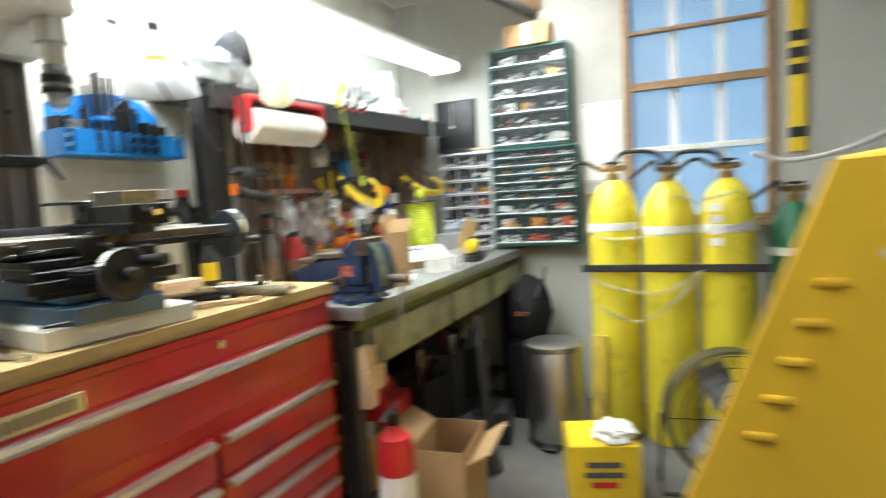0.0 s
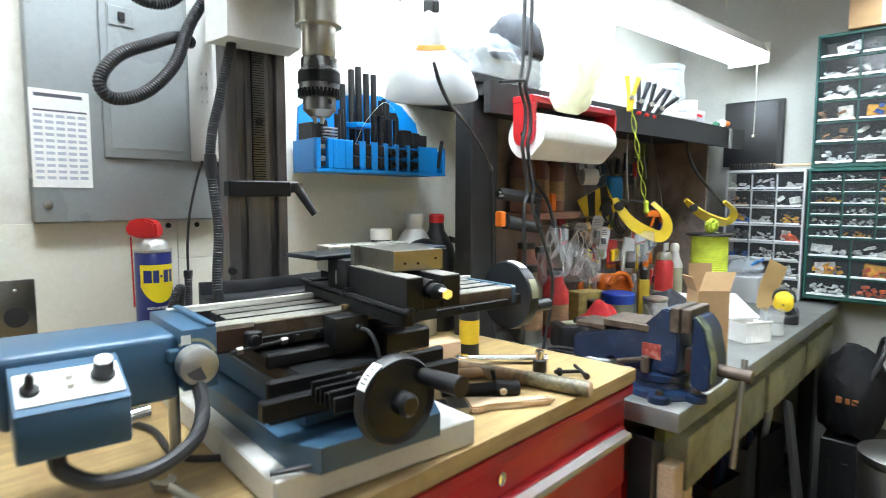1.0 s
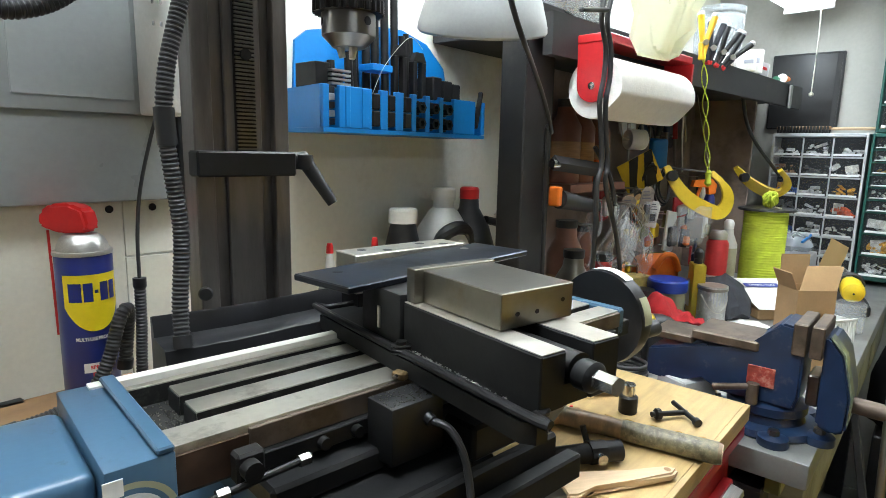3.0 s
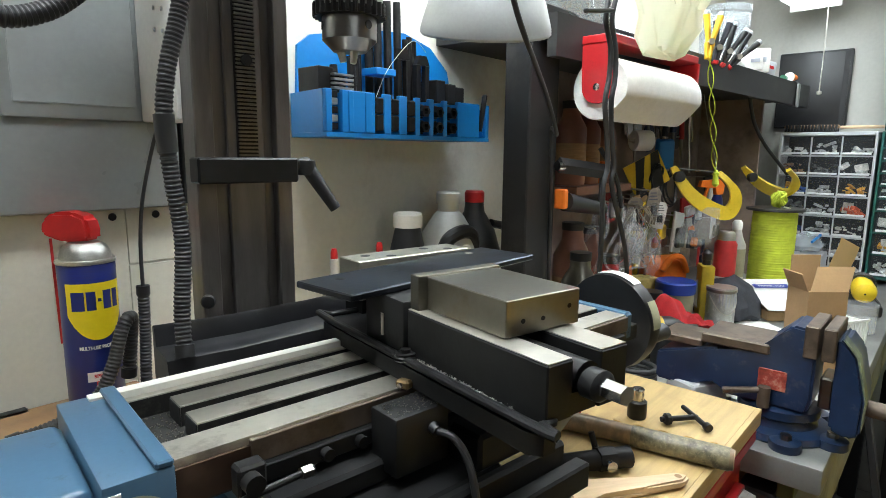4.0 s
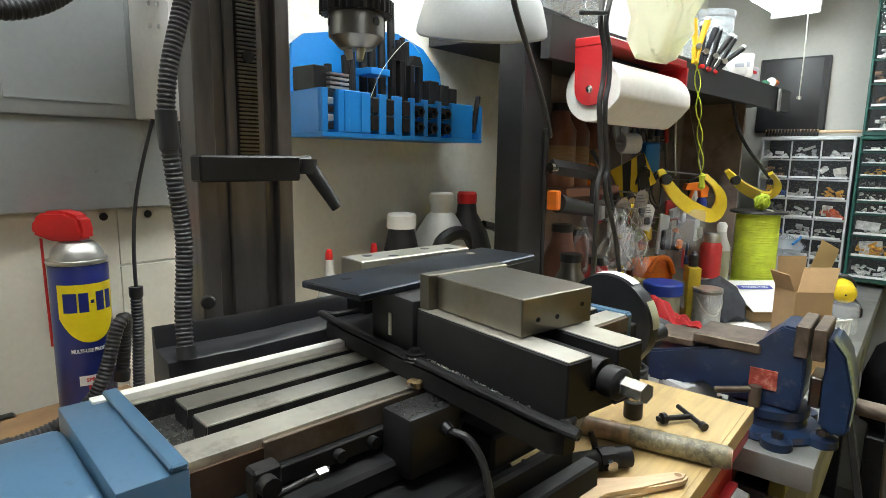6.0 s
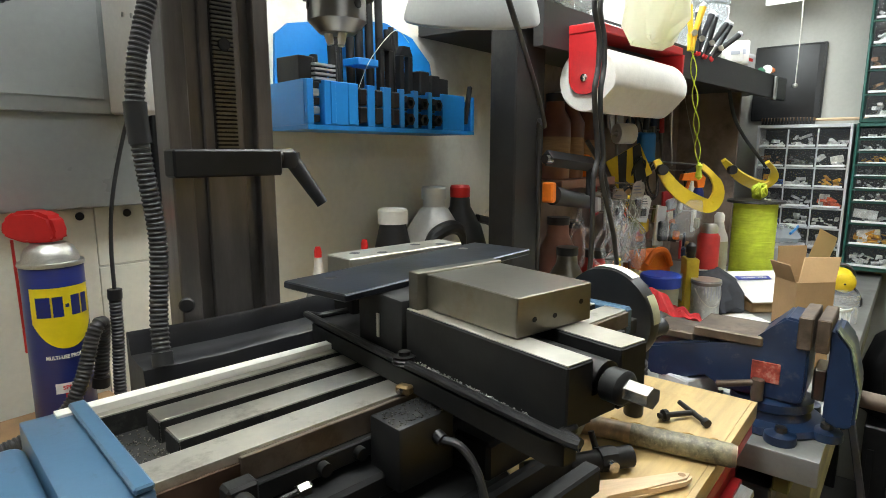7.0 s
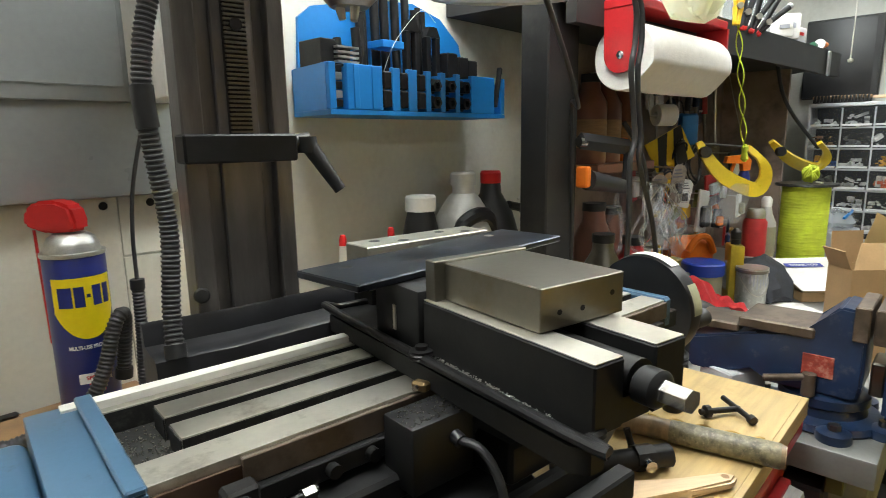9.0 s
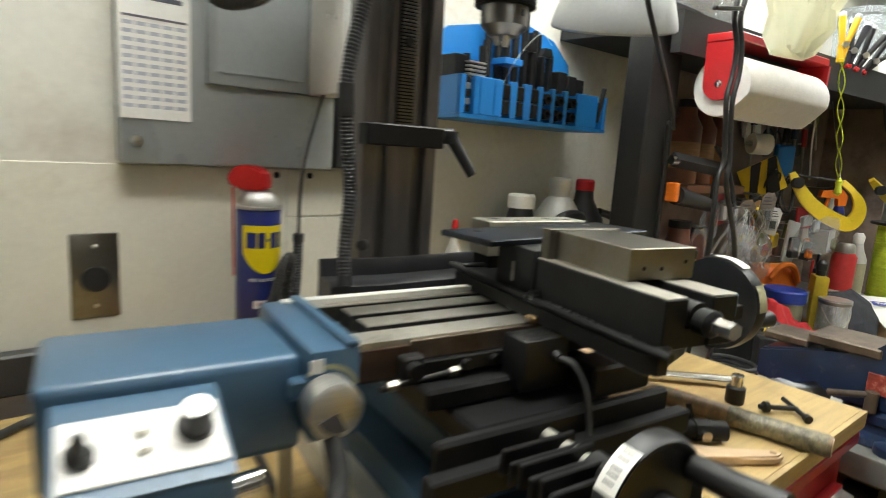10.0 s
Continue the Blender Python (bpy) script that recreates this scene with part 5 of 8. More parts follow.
machine_vise()
bm = new_bm()
bbox(bm, (0.209, -0.104, 1.2572), (0.288, 0.0060, 1.2905), 0.0008)
blk = solid("steel_block", bm, STEEL_DULL, "square grey steel block lying on the vise", "steel block")
blk.matrix_basis = VISE
for u, z in ((0.226, 1.270), (0.247, 1.269), (0.276, 1.2755)):
    part("bolt_hole", rod(new_bm(), (u, -0.1039, z), (u, -0.1043, z), 0.0022, seg=12), OXIDE, blk)

pl = thing("steel_plate", "dark blued flat steel plate lying across the vise", "steel plate", (-0.560, 0.223, 0), 0.0)
bm = bbox(new_bm(), (-0.140, -0.040, 1.2558), (0.142, 0.040, 1.2622), 0.0012)
part("plate", bm, BLUING, pl, "blued hot rolled plate")
for u, w in ((-0.105, 0.018), (0.095, 0.022)):
    part("drilled_hole", lathe(new_bm(), [(0.0055, 1.2623), (0.004, 1.2627), (0.0, 1.2626)], (u, w, 0), seg=16), STEEL if u > 0 else BLACKPLASTIC, pl)
bk = thing("jaw_block", "ground steel block with screw holes behind the plate", "steel block", (-0.525, 0.291, 0), -8)
part("block", bbox(new_bm(), (-0.080, -0.021, 1.222), (0.080, 0.021, 1.2655), 0.001), STEEL, bk)
for u, w in ((-0.055, 0.006), (0.03, 0.006), (-0.03, -0.01), (0.055, -0.01)):
    part("screw_hole", lathe(new_bm(), [(0.006, 1.2656), (0.0, 1.2658)], (u, w, 0), seg=16), BLACKPLASTIC, bk)
sp = thing("parallel_blocks", "black steel riser blocks that carry the rear block", "riser block", (-0.525, 0.291, 0), -8)
part("riser", bbox(new_bm(), (-0.075, -0.018, TZ - 0.0395), (0.075, 0.018, 1.2218), 0.001), BLACKPAINT, sp)

# ---- wall things behind the mill ----
def electric_panel():
    p = thing("breaker_panel", "large grey electrical breaker panel on the wall", "breaker panel", (0.030, 0.68, 0))
    part("cover", bbox(new_bm(), (-0.972, -0.030, 1.302), (-0.655, 0, 2.05), 0.005, 2), GREYPANEL, p, "grey enamelled cover")
    d = part("door", bbox(new_bm(), (-0.862, -0.036, 1.418), (-0.655, -0.0305, 1.98), 0.004, 2), GREYPANEL, p, "grey hinged door")
    part("door_recess", bbox(new_bm(), (-0.850, -0.0375, 1.436), (-0.712, -0.0363, 1.86), 0.001), GREYPANEL, d)
    lt = part("latch", bbox(new_bm(), (-0.848, -0.040, 1.655), (-0.804, -0.0378, 1.69), 0.001), GREYPANEL, d)
    part("latch_slide", bbox(new_bm(), (-0.832, -0.0445, 1.665), (-0.820, -0.0403, 1.68), 0.001), BLACKPLASTIC, lt)
    for u in (-0.952,):
        part("cover_screw", lathe(new_bm(), [(0.008, 0), (0.007, 0.004), (0.0, 0.0055)], (u, -0.0302, 1.333), (0, -1, 0), 16), STEEL, p, "round steel cover screw")


electric_panel()
# dark rectangle right of the panel, with a grey strip above it
solid("dark_wall_rect", bbox(new_bm(), (-0.619, 0.652, 1.305), (-0.560, 0.679, 1.446), 0.003), BLACKSTEEL, "dark flat rectangle on the wall behind the column", "junction box")
solid("grey_wall_strip", bbox(new_bm(), (-0.619, 0.655, 1.4465), (-0.560, 0.679, 2.05), 0.003), GREYPANEL, "grey flat strip on the wall behind the column", "trunking")


def side_box():
    b = thing("switch_box", "narrow pale grey control box beside the column", "control box", (0, 0, 0))
    part("case", bbox(new_bm(), (-0.678, 0.535, 1.418), (-0.635, 0.642, 1.80), 0.004, 2), WHITE, b)
    for k in range(2):
        for j in range(3):
            part("rivet", rod(new_bm(), (-0.6781, 0.558 + 0.022 * k, 1.525 + 0.026 * j + 0.004 * k), (-0.6795, 0.558 + 0.022 * k, 1.525 + 0.026 * j + 0.004 * k), 0.003, seg=10), CHROME, b)


side_box()


def chart():
    c = thing("drill_chart", "small printed drill size chart taped to the panel", "paper chart", (-0.897, 0.6495, 1.446), 0)
    part("sheet", bbox(new_bm(), (-0.045, -0.0012, -0.083), (0.045, 0.0002, 0.083)), PAPER, c)
    part("heading", bbox(new_bm(), (-0.038, -0.0018, 0.070), (0.034, -0.0013, 0.076)), INK, c)
    part("heading", bbox(new_bm(), (-0.040, -0.0018, 0.046), (0.040, -0.0013, 0.049)), INK, c)
    for r in range(11):
        for k in range(5):
            w = 0.0125
            part("figure", bbox(new_bm(), (-0.040 + k * 0.0165, -0.0018, 0.036 - r * 0.0105), (-0.040 + k * 0.0165 + w, -0.0013, 0.041 - r * 0.0105)), GREYINK, c)


chart()


def outlet():
    o = thing("wall_socket", "brown-grey metal wall socket with one round outlet", "wall socket", (-0.972, 0.68, 1.145))
    part("plate", bbox(new_bm(), (-0.030, -0.006, -0.060), (0.030, 0, 0.060), 0.003, 2), STEEL_DULL, o, "metal cover plate")
    part("receptacle", lathe(new_bm(), [(0.018, 0), (0.0175, 0.003), (0.013, 0.0035)], (0, -0.006, -0.004), (0, -1, 0), 28), BLACKPLASTIC, o, "black round receptacle")
    for z in (-0.042, 0.042):
        part("screw", lathe(new_bm(), [(0.003, 0), (0.0, 0.002)], (0, -0.006, z), (0, -1, 0), 10), STEEL, o)


outlet()


def wall_plate():
    p = thing("access_board", "cream painted board screwed to the wall", "wall board", (0.028, 0.68, 0))
    for a, b, z0, z1 in ((-0.7225, -0.60, 1.222, 1.300), (-0.7225, -0.60, 1.0, 1.2195), (-1.6, -0.7235, 0.985, 1.300)):
        part("board", bbox(new_bm(), (a, -0.0035, z0), (b, 0, z1), 0.0008), WALL_PLATE, p)
    for x, z in ((-0.740, 1.290), (-0.682, 1.290)):
        part("screw", lathe(new_bm(), [(0.0055, 0), (0.005, 0.0015), (0.0, 0.002)], (x, -0.0036, z), (0, -1, 0), 14), OXIDE, p, "dark countersunk screw")
    part("stain", bbox(new_bm(), (-1.6, -0.030, 1.0), (-0.86, -0.004, 1.055), 0.003), BLACKSTEEL, p, "dark skirting strip")


wall_plate()


def spray_can():
    c = thing("spray_can", "blue and yellow spray lubricant can with a red spout", "spray can", (-0.785, 0.612, 0))
    c.matrix_basis = pose(-0.772, 0.600, 1.056, 0, 0, -2)
    r = 0.0315
    part("can", lathe(new_bm(), [(r - 0.002, 0), (r, 0.003), (r, 0.188), (r - 0.001, 0.190)], seg=40), CANBLUE, c, "dark blue printed can")
    part("rim", lathe(new_bm(), [(r + 0.001, 0.190), (r + 0.0015, 0.192), (r + 0.001, 0.1945), (r - 0.003, 0.195), (r - 0.004, 0.202), (r - 0.008, 0.210), (r - 0.014, 0.2145)], seg=40), ALU, c, "steel dome and rim")
    seg = 30
    bm = new_bm()
    rows = []
    rr = r + 0.0004
    for k in range(seg + 1):
        a = radians(-62 + 124 * k / seg) - math.pi / 2
        s = (k / seg - 0.5) * 2
        low = 0.098 + 0.030 * (abs(s) ** 2.2)
        rows.append([bm.verts.new((rr * math.cos(a), rr * math.sin(a), z)) for z in (low, 0.168)])
    for A, B in zip(rows, rows[1:]):
        bm.faces.new((A[0], B[0], B[1], A[1]))
    part("shield_label", bm, CANYEL, c, "yellow shield label")
    # the mark on the label: plain upright blocks
    for x0, x1, z0, z1 in ((-0.028, -0.0135, 0.135, 0.158), (-0.0115, -0.0015, 0.135, 0.158), (0.0005, 0.0045, 0.145, 0.149), (0.0065, 0.0165, 0.135, 0.158), (0.0185, 0.0275, 0.135, 0.158)):
        bm = new_bm()
        rows = []
        for k in range(7):
            a = (x0 + (x1 - x0) * k / 6) / rr - math.pi / 2
            rows.append([bm.verts.new(((rr + 0.0003) * math.cos(a), (rr + 0.0003) * math.sin(a), z)) for z in (z0, z1)])
        for A, B in zip(rows, rows[1:]):
            bm.faces.new((A[0], B[0], B[1], A[1]))
        part("mark_block", bm, CANBLUE, c)
    for text, size, wid, z, m in (("MULTI-USE PRODUCT", 0.006, 0.046, 0.0885, PAPER), ("SPRAYS", 0.006, 0.020, 0.0525, RED_PLASTIC)):
        tx = words(text, size, m, c, Matrix(), width=wid, bold=0.03, name="print")
        for v in tx.data.vertices:
            a = v.co.x / rr - math.pi / 2
            h, d = v.co.y, rr + 0.0005 + v.co.z * 0.5
            v.co = Vector((d * math.cos(a), d * math.sin(a), z + h))
    for z, w, m in ((0.052, 0.034, PAPER), (0.040, 0.016, RED_PLASTIC)):
        bm = new_bm()
        rows = []
        n = 10
        for k in range(n + 1):
            a = (k / n - 0.5) * w / rr - math.pi / 2
            h = 0.0016 if z > 0.06 else 0.006
            rows.append([bm.verts.new(((rr + 0.0002) * math.cos(a), (rr + 0.0002) * math.sin(a), z + s * h)) for s in (-1, 1)])
        for A, B in zip(rows, rows[1:]):
            bm.faces.new((A[0], B[0], B[1], A[1]))
        part("print_bar", bm, m, c)
    cap = new_bm()
    prism(cap, [(-0.047, 0.004), (-0.044, 0.020), (-0.030, 0.030), (-0.005, 0.031), (0.012, 0.024), (0.017, 0.004), (0.014, -0.004), (-0.018, -0.006), (-0.034, -0.002)], 0.026,
          Matrix.Translation((0, 0.013, 0.221)) @ Euler((radians(90), 0, 0)).to_matrix().to_4x4())
    bmesh.ops.bevel(cap, geom=list(cap.edges), offset=0.004, segments=2, affect="EDGES")
    cp = part("spout_cap", cap, RED_PLASTIC, c, "red hinged spout")
    cp.matrix_basis = Matrix.Rotation(radians(-51), 4, "Z")
    st = part("straw", rod(new_bm(), (-0.0405, 0.0, 0.218), (-0.0385, 0.0, 0.085), 0.0016, seg=8), RED_PLASTIC, c, "thin red straw")
    st.matrix_basis = Matrix.Rotation(radians(-46), 4, "Z")


spray_can()
bm = new_bm()
bbox(bm, (-0.93, 0.55, 0.983), (-0.70, 0.665, 1.055), 0.004)
solid("wooden_riser", bm, WOOD, "low brown wooden block under the spray can", "block")

# hoses and cables round the column
cable("ribbed_hose", "black ribbed conduit hanging down beside the column",
      [(-0.690, 0.37, 1.72), (-0.727, 0.36, 1.60), (-0.745, 0.36, 1.53), (-0.752, 0.36, 1.50), (-0.765, 0.36, 1.451), (-0.770, 0.36, 1.404), (-0.766, 0.36, 1.356), (-0.760, 0.36, 1.294), (-0.767, 0.355, 1.225), (-0.771, 0.345, 1.186)], 0.0080, RUBBER, 0.0043)
solid("hose_sleeve", hose(new_bm(), [(-0.7700, 0.36, 1.414), (-0.7695, 0.36, 1.398), (-0.7680, 0.36, 1.380)], 0.0093, 14), BLACKPLASTIC, "black sleeve taped round the ribbed conduit", "sleeve")
cable("thin_cable", "thin black cable in front of the panel",
      [(-0.640, 0.60, 1.60), (-0.650, 0.60, 1.52), (-0.660, 0.60, 1.46), (-0.682, 0.60, 1.390), (-0.700, 0.60, 1.320), (-0.707, 0.60, 1.26), (-0.708, 0.60, 1.195)], 0.0024)
cable("ribbed_hose", "short black ribbed conduit by the spray can", [(-0.708, 0.60, 1.205), (-0.709, 0.60, 1.143), (-0.712, 0.60, 1.083), (-0.714, 0.60, 0.985)], 0.0075, RUBBER, 0.0046)
cable("ribbed_hose", "black ribbed conduit bent over behind the table",
      [(-0.746, 0.565, 1.10), (-0.741, 0.56, 1.155), (-0.744, 0.55, 1.180), (-0.756, 0.545, 1.168), (-0.772, 0.54, 1.125), (-0.792, 0.54, 1.092), (-0.830, 0.54, 1.075), (-0.88, 0.54, 1.069)], 0.0082, RUBBER, 0.0046)
cable("ribbed_hose", "looped black ribbed conduit in front of the panel",
      [(-0.660, 0.50, 1.78), (-0.689, 0.51, 1.716), (-0.724, 0.52, 1.651), (-0.757, 0.51, 1.575), (-0.810, 0.50, 1.520), (-0.861, 0.495, 1.503), (-0.880, 0.495, 1.528), (-0.850, 0.50, 1.572), (-0.79, 0.515, 1.605), (-0.735, 0.55, 1.632), (-0.700, 0.575, 1.634)], 0.0105, RUBBER, 0.005)
cable("ribbed_hose", "black ribbed conduit above the loop", [(-0.89, 0.52, 1.76), (-0.834, 0.52, 1.690), (-0.788, 0.52, 1.673), (-0.748, 0.52, 1.690), (-0.70, 0.52, 1.75)], 0.0105, RUBBER, 0.005)


# ---- blue clamping kit on the wall ----
def clamp_kit():
    k = thing("clamp_kit", "bright blue wall rack of black steel milling clamps", "clamping kit", (0, 0, 0))
    xz = Matrix(((1, 0, 0, 0), (0, 0, -1, 0), (0, 1, 0, 0), (0, 0, 0, 1)))
    bm = prism(new_bm(), [(-0.412, 1.408), (-0.404, 1.560), (-0.378, 1.580), (-0.235, 1.610), (-0.150, 1.616), (-0.075, 1.598), (-0.020, 1.555), (-0.006, 1.500), (-0.006, 1.408)], 0.006, Matrix.Translation((0, 0.679, 0)) @ xz)
    part("back_plate", bm, TRAYBLUE, k, "bright blue back plate")
    # box with open slots in front
    fr = [(-0.443, -0.431), (-0.411, -0.342), (-0.322, -0.305), (-0.287, -0.267), (-0.246, -0.234), (-0.211, -0.198), (-0.172, -0.160), (-0.130, -0.062), (-0.042, -0.030)]
    pb = part("pocket_box", prism(new_bm(), [(-0.443, 0.548), (-0.030, 0.548), (-0.030, 0.672), (-0.422, 0.672)], 0.007, Matrix.Translation((0, 0, 1.405))), TRAYBLUE, k, "blue moulded pocket tray")
    for a, b in fr:
        part("front_panel", bbox(new_bm(), (a, 0.548, 1.4125), (b, 0.556, 1.478), 0.001), TRAYBLUE, pb)
    for x, xb, z in ((-0.443, -0.422, 1.478), (-0.036, -0.036, 1.470)):
        part("side_panel", prism(new_bm(), [(x, 0.5565), (x + 0.006, 0.5565), (xb + 0.006, 0.672), (xb, 0.672)], z - 1.4122, Matrix.Translation((0, 0, 1.4122))), TRAYBLUE, pb)
    for x in (-0.408, -0.345, -0.320, -0.302, -0.264, -0.243, -0.208, -0.17, -0.128):
        part("divider", bbox(new_bm(), (x, 0.5565, 1.4122), (x + 0.004, 0.672, 1.4735)), TRAYBLUE, pb)
    part("rear_ledge", bbox(new_bm(), (-0.4205, 0.62, 1.474), (-0.0365, 0.672, 1.478)), TRAYBLUE, pb)
    for x0, x1, d in ((-0.40, -0.39, 0.551), (-0.365, -0.350, 0.551)):
        part("moulded_rib", bbox(new_bm(), (x0, 0.5455, 1.414), (x1, 0.5478, 1.477), 0.0008), TRAYBLUE, k)
    # nuts and blocks that show in the slots
    for x in (-0.332, -0.296, -0.256):
        for z in (1.4305, 1.4585):
            part("t_nut", bbox(new_bm(), (x - 0.0085, 0.5465, z - 0.013), (x + 0.0085, 0.60, z + 0.013), 0.002), OXIDE, k, "black steel T-nut")
    for x in (-0.2225, -0.185, -0.146):
        for z in (1.428, 1.456):
            part("flange_nut", lathe(new_bm(), [(0.0145, 0), (0.0145, 0.004), (0.011, 0.006), (0.011, 0.02), (0.006, 0.02), (0.006, 0.012)], (x, 0.564, z), (0, -1, 0), 6), OXIDE, k, "black hexagon flange nut")
    for z, m in ((1.4215, OXIDE), (1.434, ALU), (1.447, OXIDE), (1.460, ALU), (1.471, OXIDE)):
        part("step_block", bbox(new_bm(), (-0.4305, 0.557, z - 0.005), (-0.4125, 0.60, z + 0.0055), 0.001), m, k)
    # studs and clamps standing in the tray
    studs = [(-0.290, 0.652, 1.625, 0.0075), (-0.262, 0.652, 1.665, 0.0080), (-0.240, 0.652, 1.675, 0.0080), (-0.218, 0.648, 1.660, 0.0078), (-0.200, 0.640, 1.660, 0.0075),
             (-0.330, 0.62, 1.545, 0.0075), (-0.312, 0.63, 1.56, 0.0075), (-0.352, 0.64, 1.53, 0.007), (-0.164, 0.655, 1.600, 0.006), (-0.152, 0.655, 1.606, 0.006), (-0.140, 0.655, 1.600, 0.006)]
    for x, y, z, r in studs:
        part("threaded_stud", rod(new_bm(), (x, y, 1.4785), (x, y + 0.004, z), r, seg=12), OXIDE, k, "black threaded stud")
    xz2 = lambda x, y: Matrix.Translation((x, y, 0)) @ xz
    for x, y, w, h in ((-0.205, 0.63, 0.034, 0.095), (-0.158, 0.625, 0.036, 0.088)):
        bm = new_bm()
        bbox(bm, (x - w / 2, y - 0.012, 1.4785), (x - w / 6, y, 1.478 + h * 0.8), 0.001)
        bbox(bm, (x + w / 6, y - 0.012, 1.4785), (x + w / 2, y, 1.478 + h * 0.8), 0.001)
        prism(bm, [(-w / 2, 1.478 + h * 0.8), (w / 2, 1.478 + h * 0.8), (w * 0.25, 1.478 + h), (-w * 0.25, 1.478 + h)], 0.012, xz2(x, y))
        part("strap_clamp", bm, OXIDE, k, "black slotted strap clamp")
    for x, h in ((-0.120, 0.045), (-0.088, 0.040), (-0.062, 0.036)):
        part("strap_clamp", bbox(new_bm(), (x - 0.014, 0.60, 1.4785), (x + 0.014, 0.645, 1.4785 + h), 0.002), OXIDE, k, "black steel clamp end")
    for x, z, m in ((-0.412, 1.50, OXIDE), (-0.385, 1.50, OXIDE)):
        part("step_block", bbox(new_bm(), (x - 0.016, 0.585, 1.4785), (x + 0.012, 0.64, 1.516 if x < -0.4 else 1.506), 0.001), m, k)
    bm = new_bm()
    for i in range(4):
        bbox(bm, (-0.405, 0.5745 - 0.0, 1.482 + i * 0.007), (-0.365, 0.5845, 1.4855 + i * 0.007))
    part("serrated_end", bm, ALU, k, "bright serrated step edge")
    part("shelf_insert", bbox(new_bm(), (-0.292, 0.60, 1.518), (-0.244, 0.64, 1.530), 0.001), TRAYBLUE, k)
    part("hook_clamp", box(new_bm(), (-0.048, 0.552, 1.462), (0.008, 0.010, 0.075), ry=12, bevel=0.002), OXIDE, k)
    bm = hose(new_bm(), [(-0.295, 0.60, 1.475), (-0.275, 0.59, 1.525), (-0.225, 0.59, 1.575), (-0.19, 0.60, 1.586), (-0.165, 0.60, 1.570)], 0.0006, 5)
    part("wire", bm, STEEL, k, "bent wire")


clamp_kit()


# ---- clamp lamp ----
def clamp_lamp():
    c = thing("work_lamp", "hanging work lamp with a spun aluminium reflector, switched off", "lamp", (-0.19, 0.42, 1.585))
    c.matrix_basis = pose(-0.215, 0.42, 1.574, 0, 0, 0) @ Matrix.Scale(0.87, 4) @ Matrix.Rotation(radians(17), 4, Vector((0.68, -0.73, 0)))
    prof = [(0.120, 0.0), (0.123, 0.004), (0.122, 0.014), (0.118, 0.028), (0.108, 0.058), (0.090, 0.088), (0.062, 0.110), (0.040, 0.122)]
    bm = lathe(new_bm(), prof, seg=48, cap=False)
    lathe(bm, [(r - 0.002, h - 0.0005) for r, h in prof][::-1], seg=48, cap=False)
    part("reflector", bm, SHADE, c, "dull silver bell reflector")
    part("collar", lathe(new_bm(), [(0.040, 0.122), (0.041, 0.124), (0.036, 0.134), (0.034, 0.1345)], seg=28), ORANGE, c, "orange collar")
    part("socket", lathe(new_bm(), [(0.033, 0.135), (0.030, 0.17), (0.022, 0.205), (0.012, 0.215)], seg=28), SILVERPL, c, "pale socket housing")
    bm = hose(new_bm(), [(0, 0, 0.21), (0.005, 0.0, 0.35), (-0.01, 0.02, 0.55), (-0.05, 0.03, 0.83)], 0.004, 8)
    part("cord", bm, RUBBER, c)
    bm = new_bm()
    bbox(bm, (-0.012, -0.02, 0.21), (0.012, 0.02, 0.24), 0.004)
    part("clamp_jaw", bm, BLACKPLASTIC, c)
    part("bulb", lathe(new_bm(), [(0.002, 0.02), (0.025, 0.03), (0.03, 0.055), (0.018, 0.10), (0.014, 0.12)], seg=20), PAPER, c)


clamp_lamp()
cable("lamp_cable", "black cord hanging in front of the lamp", [(-0.364, 0.270, 1.609), (-0.346, 0.270, 1.571), (-0.311, 0.275, 1.535), (-0.229, 0.310, 1.512), (-0.127, 0.350, 1.472), (-0.044, 0.380, 1.419), (0.012, 0.425, 1.430), (0.024, 0.430, 1.36), (0.028, 0.430, 1.25), (0.032, 0.430, 1.10), (0.035, 0.43, 0.905)], 0.0040)


